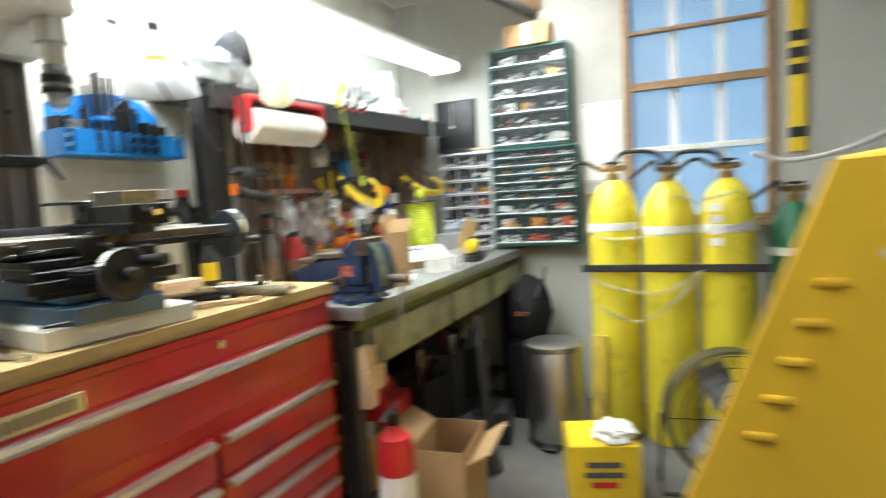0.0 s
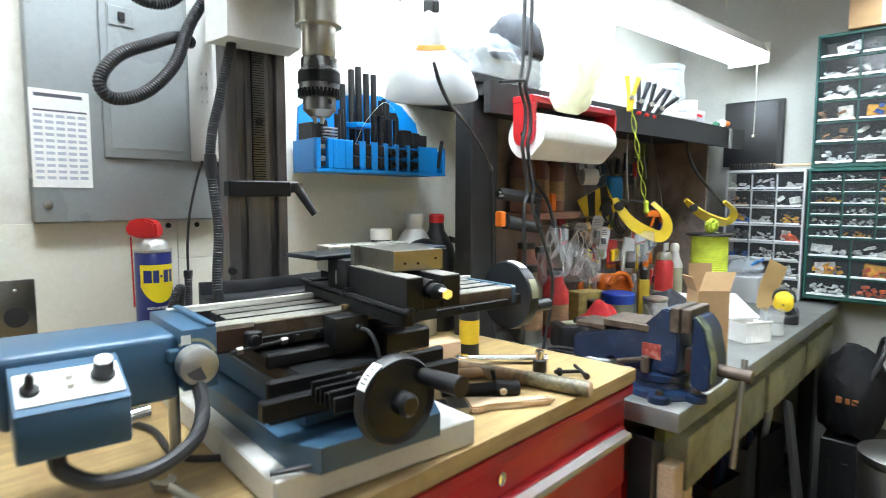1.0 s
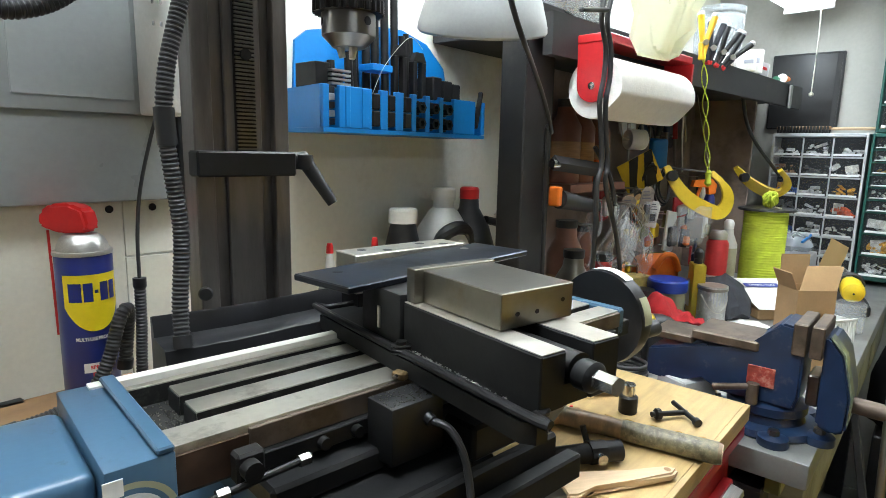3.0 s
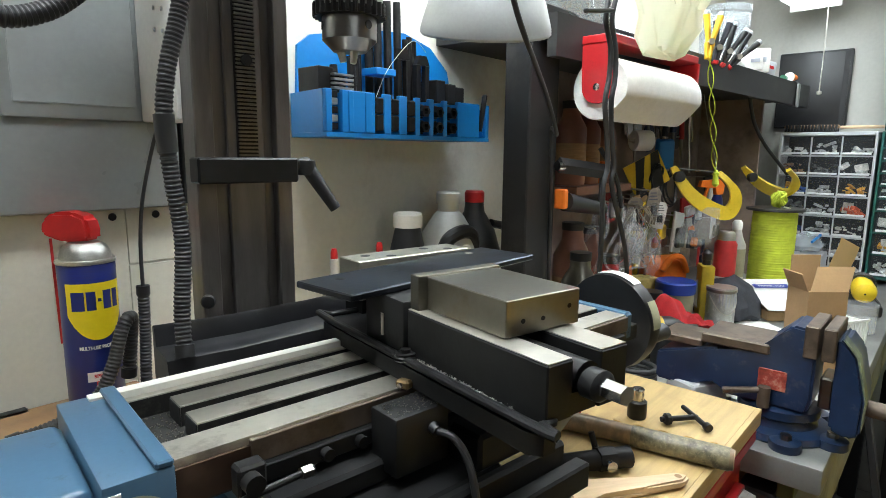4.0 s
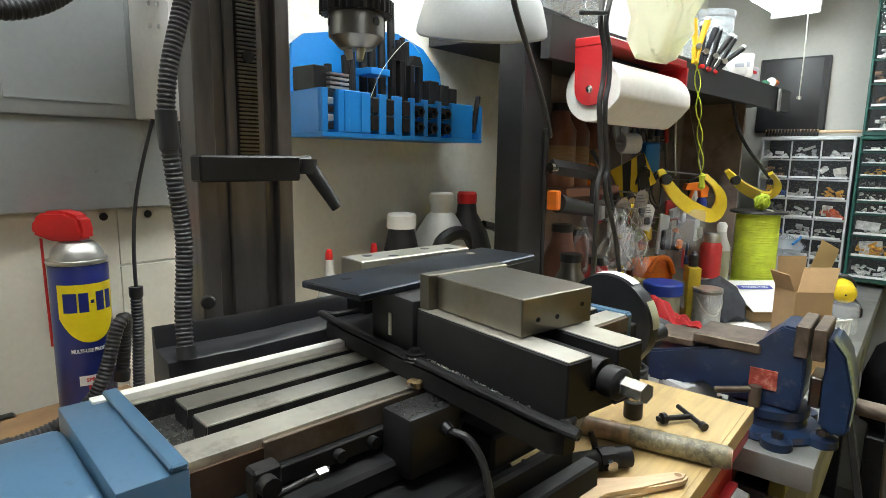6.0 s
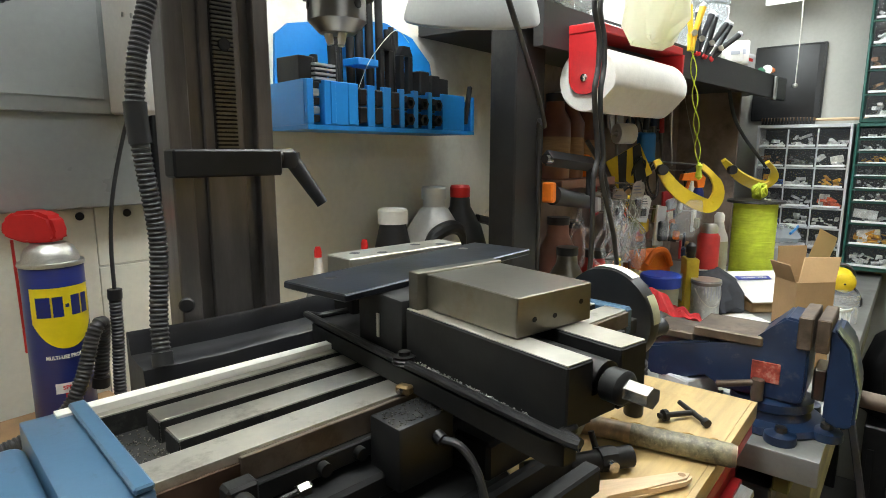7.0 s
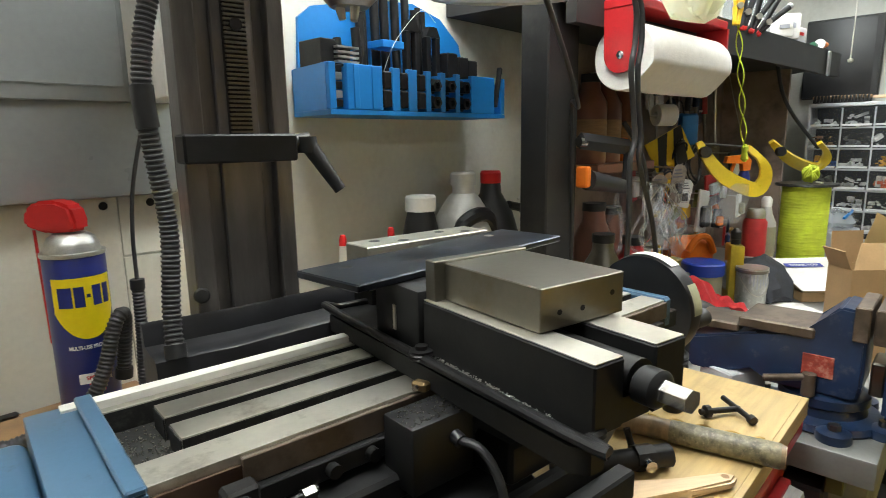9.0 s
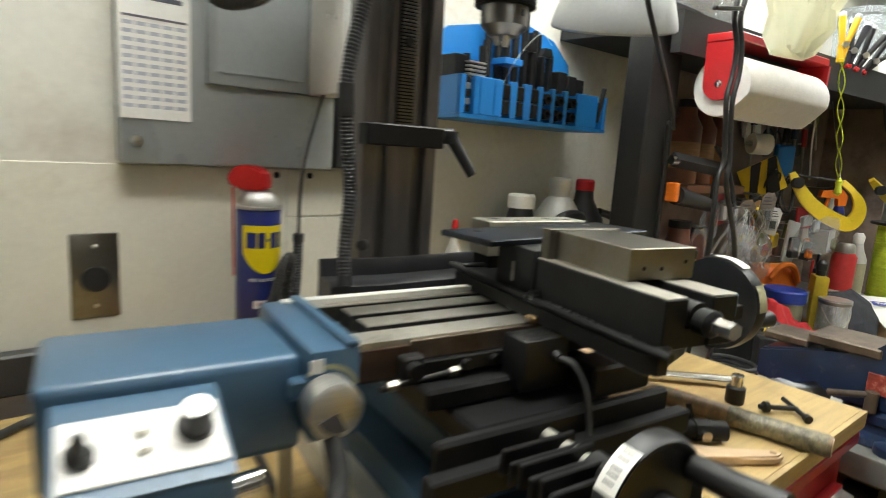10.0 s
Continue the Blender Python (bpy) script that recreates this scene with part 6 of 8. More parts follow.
# ---- paper towel ----
def towel_holder():
    h = thing("towel_holder", "red paper towel holder screwed under the shelf", "towel holder", (0.057, 0.353, 0.005), -4)
    part("top_bar", bbox(new_bm(), (-0.005, -0.03, 1.586), (0.385, 0.055, 1.603), 0.002), RED, h, "red steel bar")
    for x in (-0.004, 0.373):
        bm = new_bm()
        pts = [(-0.036, 1.5855), (0.036, 1.5855), (0.034, 1.512)] + [(0.034 * math.cos(a), 1.508 - 0.034 * math.sin(a)) for a in [radians(15 * k) for k in range(1, 12)]] + [(-0.034, 1.512)]
        prism(bm, pts, 0.008, Matrix.Translation((x, 0, 0)) @ Matrix(((0, 0, 1, 0), (1, 0, 0, 0), (0, 1, 0, 0), (0, 0, 0, 1))))
        a = part("side_plate", bm, RED, h, "red rounded side plate")
        part("screw", lathe(new_bm(), [(0.008, 0), (0.007, 0.003), (0.003, 0.0045)], (x if x < 0 else x + 0.008, 0.0, 1.505), (-1, 0, 0) if x < 0 else (1, 0, 0), 16), CHROME, a)
    bm = new_bm()
    r = 0.0605
    lathe(bm, [(0.02, 0.0), (r - 0.002, 0.0), (r, 0.003), (r, 0.12), (r, 0.24), (r, 0.337), (r - 0.002, 0.340), (0.02, 0.340), (0.02, 0.0)], (0.006, 0.0, 1.503), (1, 0, 0), 64, cap=False)
    nrm = Vector((0, math.cos(radians(226)), math.sin(radians(226))))
    for v in bm.verts:
        q = v.co - Vector((v.co.x, 0, 1.503))
        if q.length > 0.05:
            over = q.dot(nrm) - 0.0505
            if over > 0:
                v.co -= nrm * over * 0.85
            v.co.z += 0.0016 * noise.noise(v.co * 25)
    t = solid("paper_towel", bm, TOWEL, "white paper towel roll on the red holder", "paper towel", (0.057, 0.353, 0.005), -4)
    part("core", lathe(new_bm(), [(0.0195, 0.002), (0.0195, 0.338), (0.0175, 0.338), (0.0175, 0.002), (0.0195, 0.002)], (0.010, 0.0, 1.503), (1, 0, 0), 24, cap=False), CARD, t, "cardboard core")


towel_holder()
for pts in ([(-0.042, 0.287, 1.86), (-0.045, 0.287, 1.70), (-0.049, 0.287, 1.653), (-0.056, 0.287, 1.606), (-0.037, 0.285, 1.561), (-0.037, 0.285, 1.513), (-0.047, 0.285, 1.473), (-0.032, 0.287, 1.424), (-0.019, 0.287, 1.363), (-0.032, 0.287, 1.322), (-0.027, 0.287, 1.216), (-0.008, 0.30, 1.10), (0.03, 0.33, 0.905)],
            [(-0.013, 0.287, 1.86), (-0.016, 0.287, 1.70), (-0.020, 0.287, 1.658), (-0.034, 0.287, 1.609), (-0.022, 0.283, 1.563), (-0.018, 0.283, 1.515), (-0.027, 0.283, 1.475), (-0.012, 0.287, 1.425), (0.006, 0.287, 1.363), (0.004, 0.287, 1.321), (0.075, 0.287, 1.202), (0.12, 0.30, 1.10), (0.12, 0.33, 0.905)]):
    cable("hanging_cable", "black power cable hanging past the paper towels", pts, 0.0046)
bm = new_bm()
box(bm, (-0.095, 0.280, 1.613), (0.094, 0.010, 0.007), ry=-10, bevel=0.002)
solid("cable_tie", bm, BLACKPLASTIC, "black tie that bundles the hanging cords", "cable tie")


# ---- on top of the shelf ----
bm = lathe(new_bm(), [(0.004, 1.562), (0.018, 1.565), (0.034, 1.576), (0.046, 1.600), (0.056, 1.64), (0.066, 1.68), (0.076, 1.73), (0.088, 1.79), (0.085, 1.90), (0.04, 1.95)], (0.108, 0.240, 0), seg=64)
for v in bm.verts:
    a = math.atan2(v.co.y - 0.240, v.co.x - 0.108)
    f = 1 + 0.14 * math.sin(5 * a + 14 * v.co.z) + 0.08 * math.sin(11 * a - 20 * v.co.z)
    v.co.x, v.co.y = 0.108 + (v.co.x - 0.108) * f, 0.240 + (v.co.y - 0.240) * f
crumple(bm, 0.020, 22)
crumple(bm, 0.008, 60)
bg = solid("plastic_bag", bm, BAGWHITE, "thin cream plastic bag hanging over the shelf edge", "plastic bag")
part("green_item", crumple(lathe(new_bm(), [(0.004, 1.580), (0.013, 1.584), (0.016, 1.594), (0.012, 1.604), (0.003, 1.607)], (0.118, 0.226, 0), seg=16), 0.002, 40), LIME, bg, "pale green item showing through")
bm = new_bm()
bmesh.ops.create_icosphere(bm, subdivisions=4, radius=1.0)
for v in bm.verts:
    d = v.co.normalized()
    f = 1 + 0.22 * noise.noise(d * 2.2) + 0.16 * abs(noise.noise(d * 5.0)) + 0.06 * noise.noise(d * 13)
    v.co = Vector((d.x * 0.165 * f, d.y * 0.09 * f, max(0.001, 0.060 + d.z * 0.085 * f)))
solid("clear_bag", bm, clear("grey film", (0.20, 0.22, 0.24), 0.12, 1.45, alpha=0.62), "crumpled clear grey plastic bag on the shelf", "plastic bag", (0.125, 0.50, 1.6365))
bm = new_bm()
bmesh.ops.create_icosphere(bm, subdivisions=3, radius=1.0)
for v in bm.verts:
    d = v.co.normalized()
    f = 1 + 0.12 * noise.noise(d * 2.6 + Vector((3, 1, 0))) + 0.05 * noise.noise(d * 7)
    v.co = Vector((d.x * 0.085 * f, d.y * 0.07 * f, max(-0.035, d.z * 0.075 * f)))
ht = solid("cloth_hat", bm, GREYCLOTH, "black cloth cap lying on the bag", "cap", (0.175, 0.47, 1.780), -20)
part("peak", crumple(prism(new_bm(), [(0.05, -0.05), (0.105, -0.035), (0.125, 0.0), (0.105, 0.035), (0.05, 0.05)], 0.004, Matrix.Translation((0, 0, -0.032))), 0.004, 20), GREYCLOTH, ht)
bm = new_bm()
bbox(bm, (-0.05, 0.425, 1.636), (0.10, 0.60, 1.662), 0.003)
solid("black_binder", bm, BLACKPLASTIC, "flat black case at the shelf end", "case")


def spring_clamp(x, y, z, tilt, color, tip):
    c = thing("spring_clamp", "plastic spring clamp gripping the shelf edge", "spring clamp", (x, y, z), group="spring clamps")
    c.matrix_basis = pose(x, y, z, 0, tilt, -42) @ Matrix.Scale(0.86, 4)
    for s in (-1, 1):
        h = part("handle", rod(new_bm(), (s * 0.006, 0, 0.015), (s * 0.022, 0, 0.090), 0.007, 0.010, seg=12), color, c)
        part("grip_end", lathe(new_bm(), [(0.0102, 0), (0.0105, 0.006), (0.007, 0.011), (0.0, 0.012)], (s * 0.022, 0, 0.0902), (s * 0.2, 0, 1), 12), GREYPL, h, "pale grip end")
        part("jaw", rod(new_bm(), (s * 0.008, 0, 0.012), (s * 0.004, 0, -0.028), 0.008, 0.006, seg=10), color, c)
        part("tip", box(new_bm(), (s * 0.004, 0, -0.030), (0.009, 0.016, 0.012), bevel=0.002), tip, c)
    part("spring", rod(new_bm(), (0, -0.012, 0.014), (0, 0.012, 0.014), 0.009, seg=12), STEEL, c)


spring_clamp(0.592, 0.325, 1.654, 4, ORANGEPANEL, YELLOWPL)
spring_clamp(0.672, 0.330, 1.652, 8, GREYCLOTH, RED_PLASTIC)
spring_clamp(0.735, 0.324, 1.650, 24, BLACKPLASTIC, RED_PLASTIC)
spring_clamp(0.800, 0.320, 1.646, 40, BLACKPLASTIC, RED_PLASTIC)


def string():
    c = thing("lime_cord", "lime green twisted cord hanging from the yellow clamp", "cord", (0, 0, 0))
    for ph in (0, math.pi):
        pts = [(0.600 + 0.14 * k / 14 + 0.007 * math.sin(k * 1.1 + ph), 0.326 + 0.007 * math.cos(k * 1.1 + ph), 1.645 - 0.335 * k / 14) for k in range(15)]
        part("strand", hose(new_bm(), pts, 0.0015, 6, n=4), LIME, c)
    part("knot", crumple(lathe(new_bm(), [(0.003, 1.295), (0.010, 1.302), (0.007, 1.322), (0.010, 1.332), (0.003, 1.342)], (0.740, 0.326, 0), seg=10), 0.002, 60), LIME, c)


string()
bm = lathe(new_bm(), [(0.068, 1.6355), (0.072, 1.64), (0.080, 1.84), (0.076, 1.85), (0.082, 1.855), (0.082, 1.875), (0.02, 1.88)], (1.18, 0.47, 0), seg=28)
jg = solid("clear_jug", bm, clear("frosted jug", (0.50, 0.53, 0.56), 0.18, 1.4, alpha=0.34), "clear frosted plastic tub on the shelf", "tub")
part("grip", hose(new_bm(), [(1.25, 0.44, 1.82), (1.29, 0.43, 1.81), (1.29, 0.43, 1.73), (1.25, 0.44, 1.71)], 0.007, 8), jg.data.materials[0], jg)
bm = bbox(new_bm(), (0.93, 0.355, 1.6405), (1.04, 0.43, 1.69), 0.01, 2)
solid("white_tub", bm, WHITE, "small white plastic tub on the shelf edge", "tub")
for k, (x, y, rz, w, h) in enumerate(((1.02, 0.335, -30, 0.07, 0.055), (1.09, 0.330, -55, 0.06, 0.075), (1.15, 0.325, -20, 0.075, 0.045))):
    pk = solid("shelf_packet", crumple(box(new_bm(), (0, 0, h / 2 + 0.001), (w, 0.03, h), bevel=0.006, ry=6 * (k - 1), seg=2), 0.003, 30), (PAPER, WHITE, GREYPL)[k], "small pale packet lying on the shelf edge", "packet", (x, y, 1.6410), rz, group="shelf packets")
    part("print_bar", box(new_bm(), (0, -0.0165, h * 0.55), (w * 0.5, 0.002, h * 0.2), ry=6 * (k - 1)), (GREYINK, GREYINK, RED_PLASTIC)[k], pk)
cn = thing("orange_cone", "small orange and white plastic cone at the shelf end", "cone", (1.40, 0.30, 1.6405))
part("cone", rod(new_bm(), (-0.015, 0, 0.016), (0.03, -0.01, 0.018), 0.016, 0.008, seg=14), ORANGE, cn)
part("white_band", rod(new_bm(), (-0.022, 0.0, 0.0165), (-0.0152, 0, 0.0165), 0.0165, 0.0165, seg=14), PAPER, cn)
part("green_cap", rod(new_bm(), (-0.07, 0.01, 0.01), (-0.04, 0.01, 0.01), 0.01, seg=12), GREEN, cn)


# ---- bottles behind the plate ----
def bottles():
    c = thing("oil_jug", "silver motor oil jug with a grey screw cap", "oil jug", (-0.112, 0.585, 0.983))
    part("jug", lathe(new_bm(), [(0.058, 0), (0.062, 0.006), (0.062, 0.20), (0.055, 0.235), (0.03, 0.275), (0.022, 0.282), (0.021, 0.297)], seg=28), SILVERPL, c)
    part("cap", lathe(new_bm(), [(0.025, 0.297), (0.025, 0.318), (0.022, 0.322), (0, 0.3225)], seg=24), SILVERPL, c, "ridged grey cap")
    hb = part("handle_grip", hose(new_bm(), [(-0.055, -0.05, 0.17), (-0.070, -0.055, 0.225), (-0.03, -0.055, 0.245), (0.015, -0.050, 0.235), (0.03, -0.045, 0.17)], 0.014, 10), BLACKPLASTIC, c, "black moulded handle")
    part("oval_label", lathe(new_bm(), [(0.018, 0), (0.017, 0.001), (0, 0.0012)], (-0.018, -0.0625, 0.205), (0, -1, 0), 24), PAPER, hb, "small oval label")
    part("label_bar", box(new_bm(), (-0.018, -0.064, 0.208), (0.024, 0.001, 0.006)), INK, hb)
    c = thing("oil_bottle", "black oil bottle with a red screw cap", "oil bottle", (-0.020, 0.59, 0.983))
    part("bottle", lathe(new_bm(), [(0.055, 0), (0.058, 0.006), (0.058, 0.19), (0.045, 0.235), (0.022, 0.275), (0.020, 0.295)], seg=28), BLACKPLASTIC, c)
    part("cap", lathe(new_bm(), [(0.021, 0.295), (0.0215, 0.315), (0.018, 0.320), (0, 0.3205)], seg=24), RED_PLASTIC, c, "red screw cap")
    part("handle", hose(new_bm(), [(0.02, -0.03, 0.25), (0.075, -0.03, 0.235), (0.10, -0.03, 0.20), (0.095, -0.03, 0.14), (0.055, -0.02, 0.12)], 0.009, 10), BLACKPLASTIC, c)
    c = thing("small_bottle", "dark plastic bottle with a white cap", "bottle", (-0.222, 0.592, 0.983))
    part("bottle", lathe(new_bm(), [(0.034, 0), (0.036, 0.005), (0.036, 0.205), (0.028, 0.24), (0.024, 0.258)], seg=24), BLACKPLASTIC, c)
    part("cap", lathe(new_bm(), [(0.028, 0.258), (0.028, 0.282), (0.025, 0.286), (0, 0.2865)], seg=24), PAPER, c, "white ribbed cap")
    for x in (-0.420, -0.320):
        c = thing("glue_bottle", "small clear bottle with a pointed red tip", "bottle", (x, 0.565, 0.983), group="glue bottles")
        part("bottle", lathe(new_bm(), [(0.02, 0), (0.021, 0.004), (0.021, 0.16), (0.012, 0.19), (0.008, 0.20), (0.006, 0.225)], seg=18), clear("milky plastic" + str(x), (0.85, 0.83, 0.78), 0.35, 1.3, alpha=0.6), c)
        part("tip", lathe(new_bm(), [(0.0062, 0.2255), (0.0058, 0.236), (0.0040, 0.242)], seg=14), RED_PLASTIC, c, "red nozzle cap")


bottles()
cable("thin_white_cable", "thin white cord hanging behind the bottles", [(0.160, 0.62, 1.380), (0.170, 0.62, 1.342), (0.180, 0.62, 1.291), (0.150, 0.62, 1.252), (0.118, 0.62, 1.231)], 0.0022, WHITE)


# ---- blue bench vise ----
def bench_vise():
    v = thing("bench_vise", "large dark blue bench vise bolted to the bench", "bench vise", (0.138, 0.008, BT))
    base = lathe(new_bm(), [(0.085, 0.0), (0.088, 0.004), (0.085, 0.014), (0.064, 0.019), (0.060, 0.032), (0.066, 0.036), (0.066, 0.050), (0.05, 0.054)], seg=36)
    bs = part("swivel_base", base, VISEBLUE, v, "dark blue round swivel base")
    for a in (200, 255, 330, 80):
        x, y = 0.092 * math.cos(radians(a)), 0.092 * math.sin(radians(a))
        lug = part("bolt_lug", lathe(new_bm(), [(0.024, 0), (0.025, 0.003), (0.024, 0.014), (0.014, 0.017)], (x, y, 0), seg=20), VISEBLUE, v)
        part("bolt", rod(new_bm(), (x, y, 0.017), (x, y, 0.026), 0.009, seg=6), STEEL_DULL, lug)
    yz = Matrix(((0, 0, 1, 0), (1, 0, 0, 0), (0, 1, 0, 0), (0, 0, 0, 1)))
    bm = new_bm()
    prism(bm, [(0.075, 0.0765), (-0.050, 0.0765), (-0.056, 0.10), (-0.056, 0.20), (-0.042, 0.222), (-0.018, 0.225), (0.0, 0.205), (0.035, 0.165), (0.10, 0.160), (0.205, 0.130), (0.205, 0.075), (0.15, 0.072), (0.10, 0.10)], 0.096, Matrix.Translation((-0.052, 0, 0)) @ yz)
    bmesh.ops.bevel(bm, geom=list(bm.edges), offset=0.004, segments=2, affect="EDGES")
    part("body", bm, VISEBLUE, v, "dark blue cast body")
    part("anvil", bbox(new_bm(), (-0.056, 0.012, 0.1655), (0.052, 0.125, 0.184), 0.003), RUST, v, "bare worn steel anvil pad")
    part("tail_pad", bbox(new_bm(), (-0.045, 0.126, 0.150), (0.040, 0.205, 0.166), 0.003), RUST, v, "rusty brown tail pad")
    for y0, y1 in ((-0.058, -0.036), (-0.082, -0.062)):
        part("jaw_face", bbox(new_bm(), (-0.058, y0, 0.175), (0.058, y1 - 0.001, 0.230), 0.002), RUST, v, "worn steel jaw insert")
    bm = new_bm()
    prism(bm, [(-0.0825, 0.06), (-0.0825, 0.215), (-0.092, 0.215), (-0.112, 0.19), (-0.128, 0.12), (-0.126, 0.06), (-0.108, 0.05)], 0.100, Matrix.Translation((-0.050, 0, 0)) @ yz)
    bmesh.ops.bevel(bm, geom=list(bm.edges), offset=0.005, segments=2, affect="EDGES")
    part("moving_jaw", bm, VISEBLUE, v, "dark blue moving jaw")
    part("worn_edge", prism(new_bm(), [(-0.0915, 0.2165), (-0.1130, 0.1905), (-0.1295, 0.12), (-0.1275, 0.075), (-0.1255, 0.075), (-0.1270, 0.12), (-0.1105, 0.189), (-0.0905, 0.2145)], 0.030, Matrix.Translation((-0.051, 0, 0)) @ yz), paint("worn green edge", (0.16, 0.19, 0.12), 0.45, vary=0.5, scale=50, dirt=(0.02, 0.03, 0.06), dirt_amount=0.5, dirt_scale=60), v, "paint worn to a greenish edge")
    part("slide_bar", bbox(new_bm(), (-0.032, -0.0820, 0.085), (0.032, -0.0625, 0.140), 0.003), STEEL_DULL, v)
    part("name_plate", box(new_bm(), (-0.0535, 0.004, 0.124), (0.002, 0.044, 0.036), bevel=0.001), paint("worn red plate", (0.33, 0.045, 0.03), 0.6, vary=0.5, scale=60, dirt=(0.5, 0.4, 0.3), dirt_amount=0.5, dirt_scale=60), v, "worn red metal plate")
    s = part("lead_screw", rod(new_bm(), (0.0, -0.127, 0.095), (0.0, -0.195, 0.093), 0.014), RUST, v)
    hd = part("tommy_bar", rod(new_bm(), (0.012, -0.175, 0.125), (-0.075, -0.185, -0.085), 0.0065), STEEL_DULL, s, "long steel handle bar")
    part("swivel_lever", rod(new_bm(), (-0.066, 0.010, 0.108), (-0.070, 0.075, 0.090), 0.0055, 0.0065), RUST, v, "rusty swivel lock lever")
    part("lever_stud", rod(new_bm(), (-0.064, 0.012, 0.0765), (-0.064, 0.012, 0.112), 0.010), RUST, v, "rusty lever stud")
    for p in v.children:
        if not p.name.startswith(("swivel_base", "bolt_lug")):
            p.matrix_basis = Matrix.Translation((0, 0, -0.022))


bench_vise()


# ---- cartons and things on the bench ----
def open_box():
    c = thing("small_carton", "open tall brown cardboard carton with spread flaps", "box", (0.435, 0.01, BT), -47)
    w, d, h, t = 0.084, 0.072, 0.205, 0.003
    part("panel", bbox(new_bm(), (-w / 2, -d / 2, 0), (w / 2, -d / 2 + t, h)), CARD, c)
    part("panel", bbox(new_bm(), (-w / 2, d / 2 - t, 0), (w / 2, d / 2, h)), CARD, c)
    part("panel", bbox(new_bm(), (-w / 2, -d / 2 + t, 0), (-w / 2 + t, d / 2 - t, h)), CARD, c)
    part("panel", bbox(new_bm(), (w / 2 - t, -d / 2 + t, 0), (w / 2, d / 2 - t, h)), CARD, c)
    part("bottom", bbox(new_bm(), (-w / 2 + t, -d / 2 + t, 0), (w / 2 - t, d / 2 - t, t)), CARD, c)
    part("flap", box(new_bm(), (-0.008, d / 2, h + 0.033), (0.064, 0.0025, 0.066), rx=-3), CARD, c, "raised cardboard flap")
    sh = Matrix(((1, 0, 0.55, 0), (0, 1, 0.5, 0), (0, 0, 1, 0), (0, 0, 0, 1)))
    bm = box(new_bm(), (0, 0, 0.024), (w - 0.004, 0.0025, 0.048))
    bm.transform(Matrix.Translation((0.002, -d / 2 + 0.002, h)) @ sh)
    part("flap", bm, CARD, c, "raised cardboard flap")
    part("flap", box(new_bm(), (-w / 2 - 0.008, 0, h + 0.018), (0.0025, d - 0.006, 0.040), ry=-24), CARD, c)


open_box()


def spool():
    c = thing("cord_spool", "large spool of lime green mason cord on the bench", "spool", (1.17, 0.257, BT - 0.012))
    part("flange", lathe(new_bm(), [(0.083, 0), (0.084, 0.004), (0.083, 0.009)], seg=36), BLACKPLASTIC, c)
    bm = lathe(new_bm(), [(0.066 + 0.0014 * (i % 2), 0.0092 + 0.0042 * i) for i in range(74)], seg=40)
    for v in bm.verts:
        v.co *= 1 + 0.004 * noise.noise(Vector((v.co.x * 40, v.co.y * 40, v.co.z * 90)))
        v.co.z = min(max(v.co.z, 0.0092), 0.316)
    part("cord", bm, LIME, c, "wound lime green cord")
    part("flange", lathe(new_bm(), [(0.087, 0.317), (0.089, 0.320), (0.087, 0.325), (0.02, 0.326)], seg=36), BLACKPLASTIC, c)
    bm = new_bm()
    r3 = random.Random(3)
    for _ in range(16):
        ax = Vector((r3.uniform(-1, 1), r3.uniform(-1, 1), r3.uniform(-1, 1))).normalized()
        u = ax.orthogonal().normalized()
        w = ax.cross(u)
        R = r3.uniform(0.018, 0.027)
        hose(bm, [Vector((-0.015, -0.01, 0.3555)) + R * (math.cos(q) * u + math.sin(q) * w) for q in [k * math.pi / 8 for k in range(17)]], 0.0032, 6, n=2)
    part("cord_ball", bm, LIME, c, "small ball of loose cord")
    part("cord_tail", hose(new_bm(), [(-0.03, -0.03, 0.332), (-0.05, -0.05, 0.330), (-0.075, -0.055, 0.332)], 0.0022, 6), BAGWHITE, c, "loose cord end")


spool()


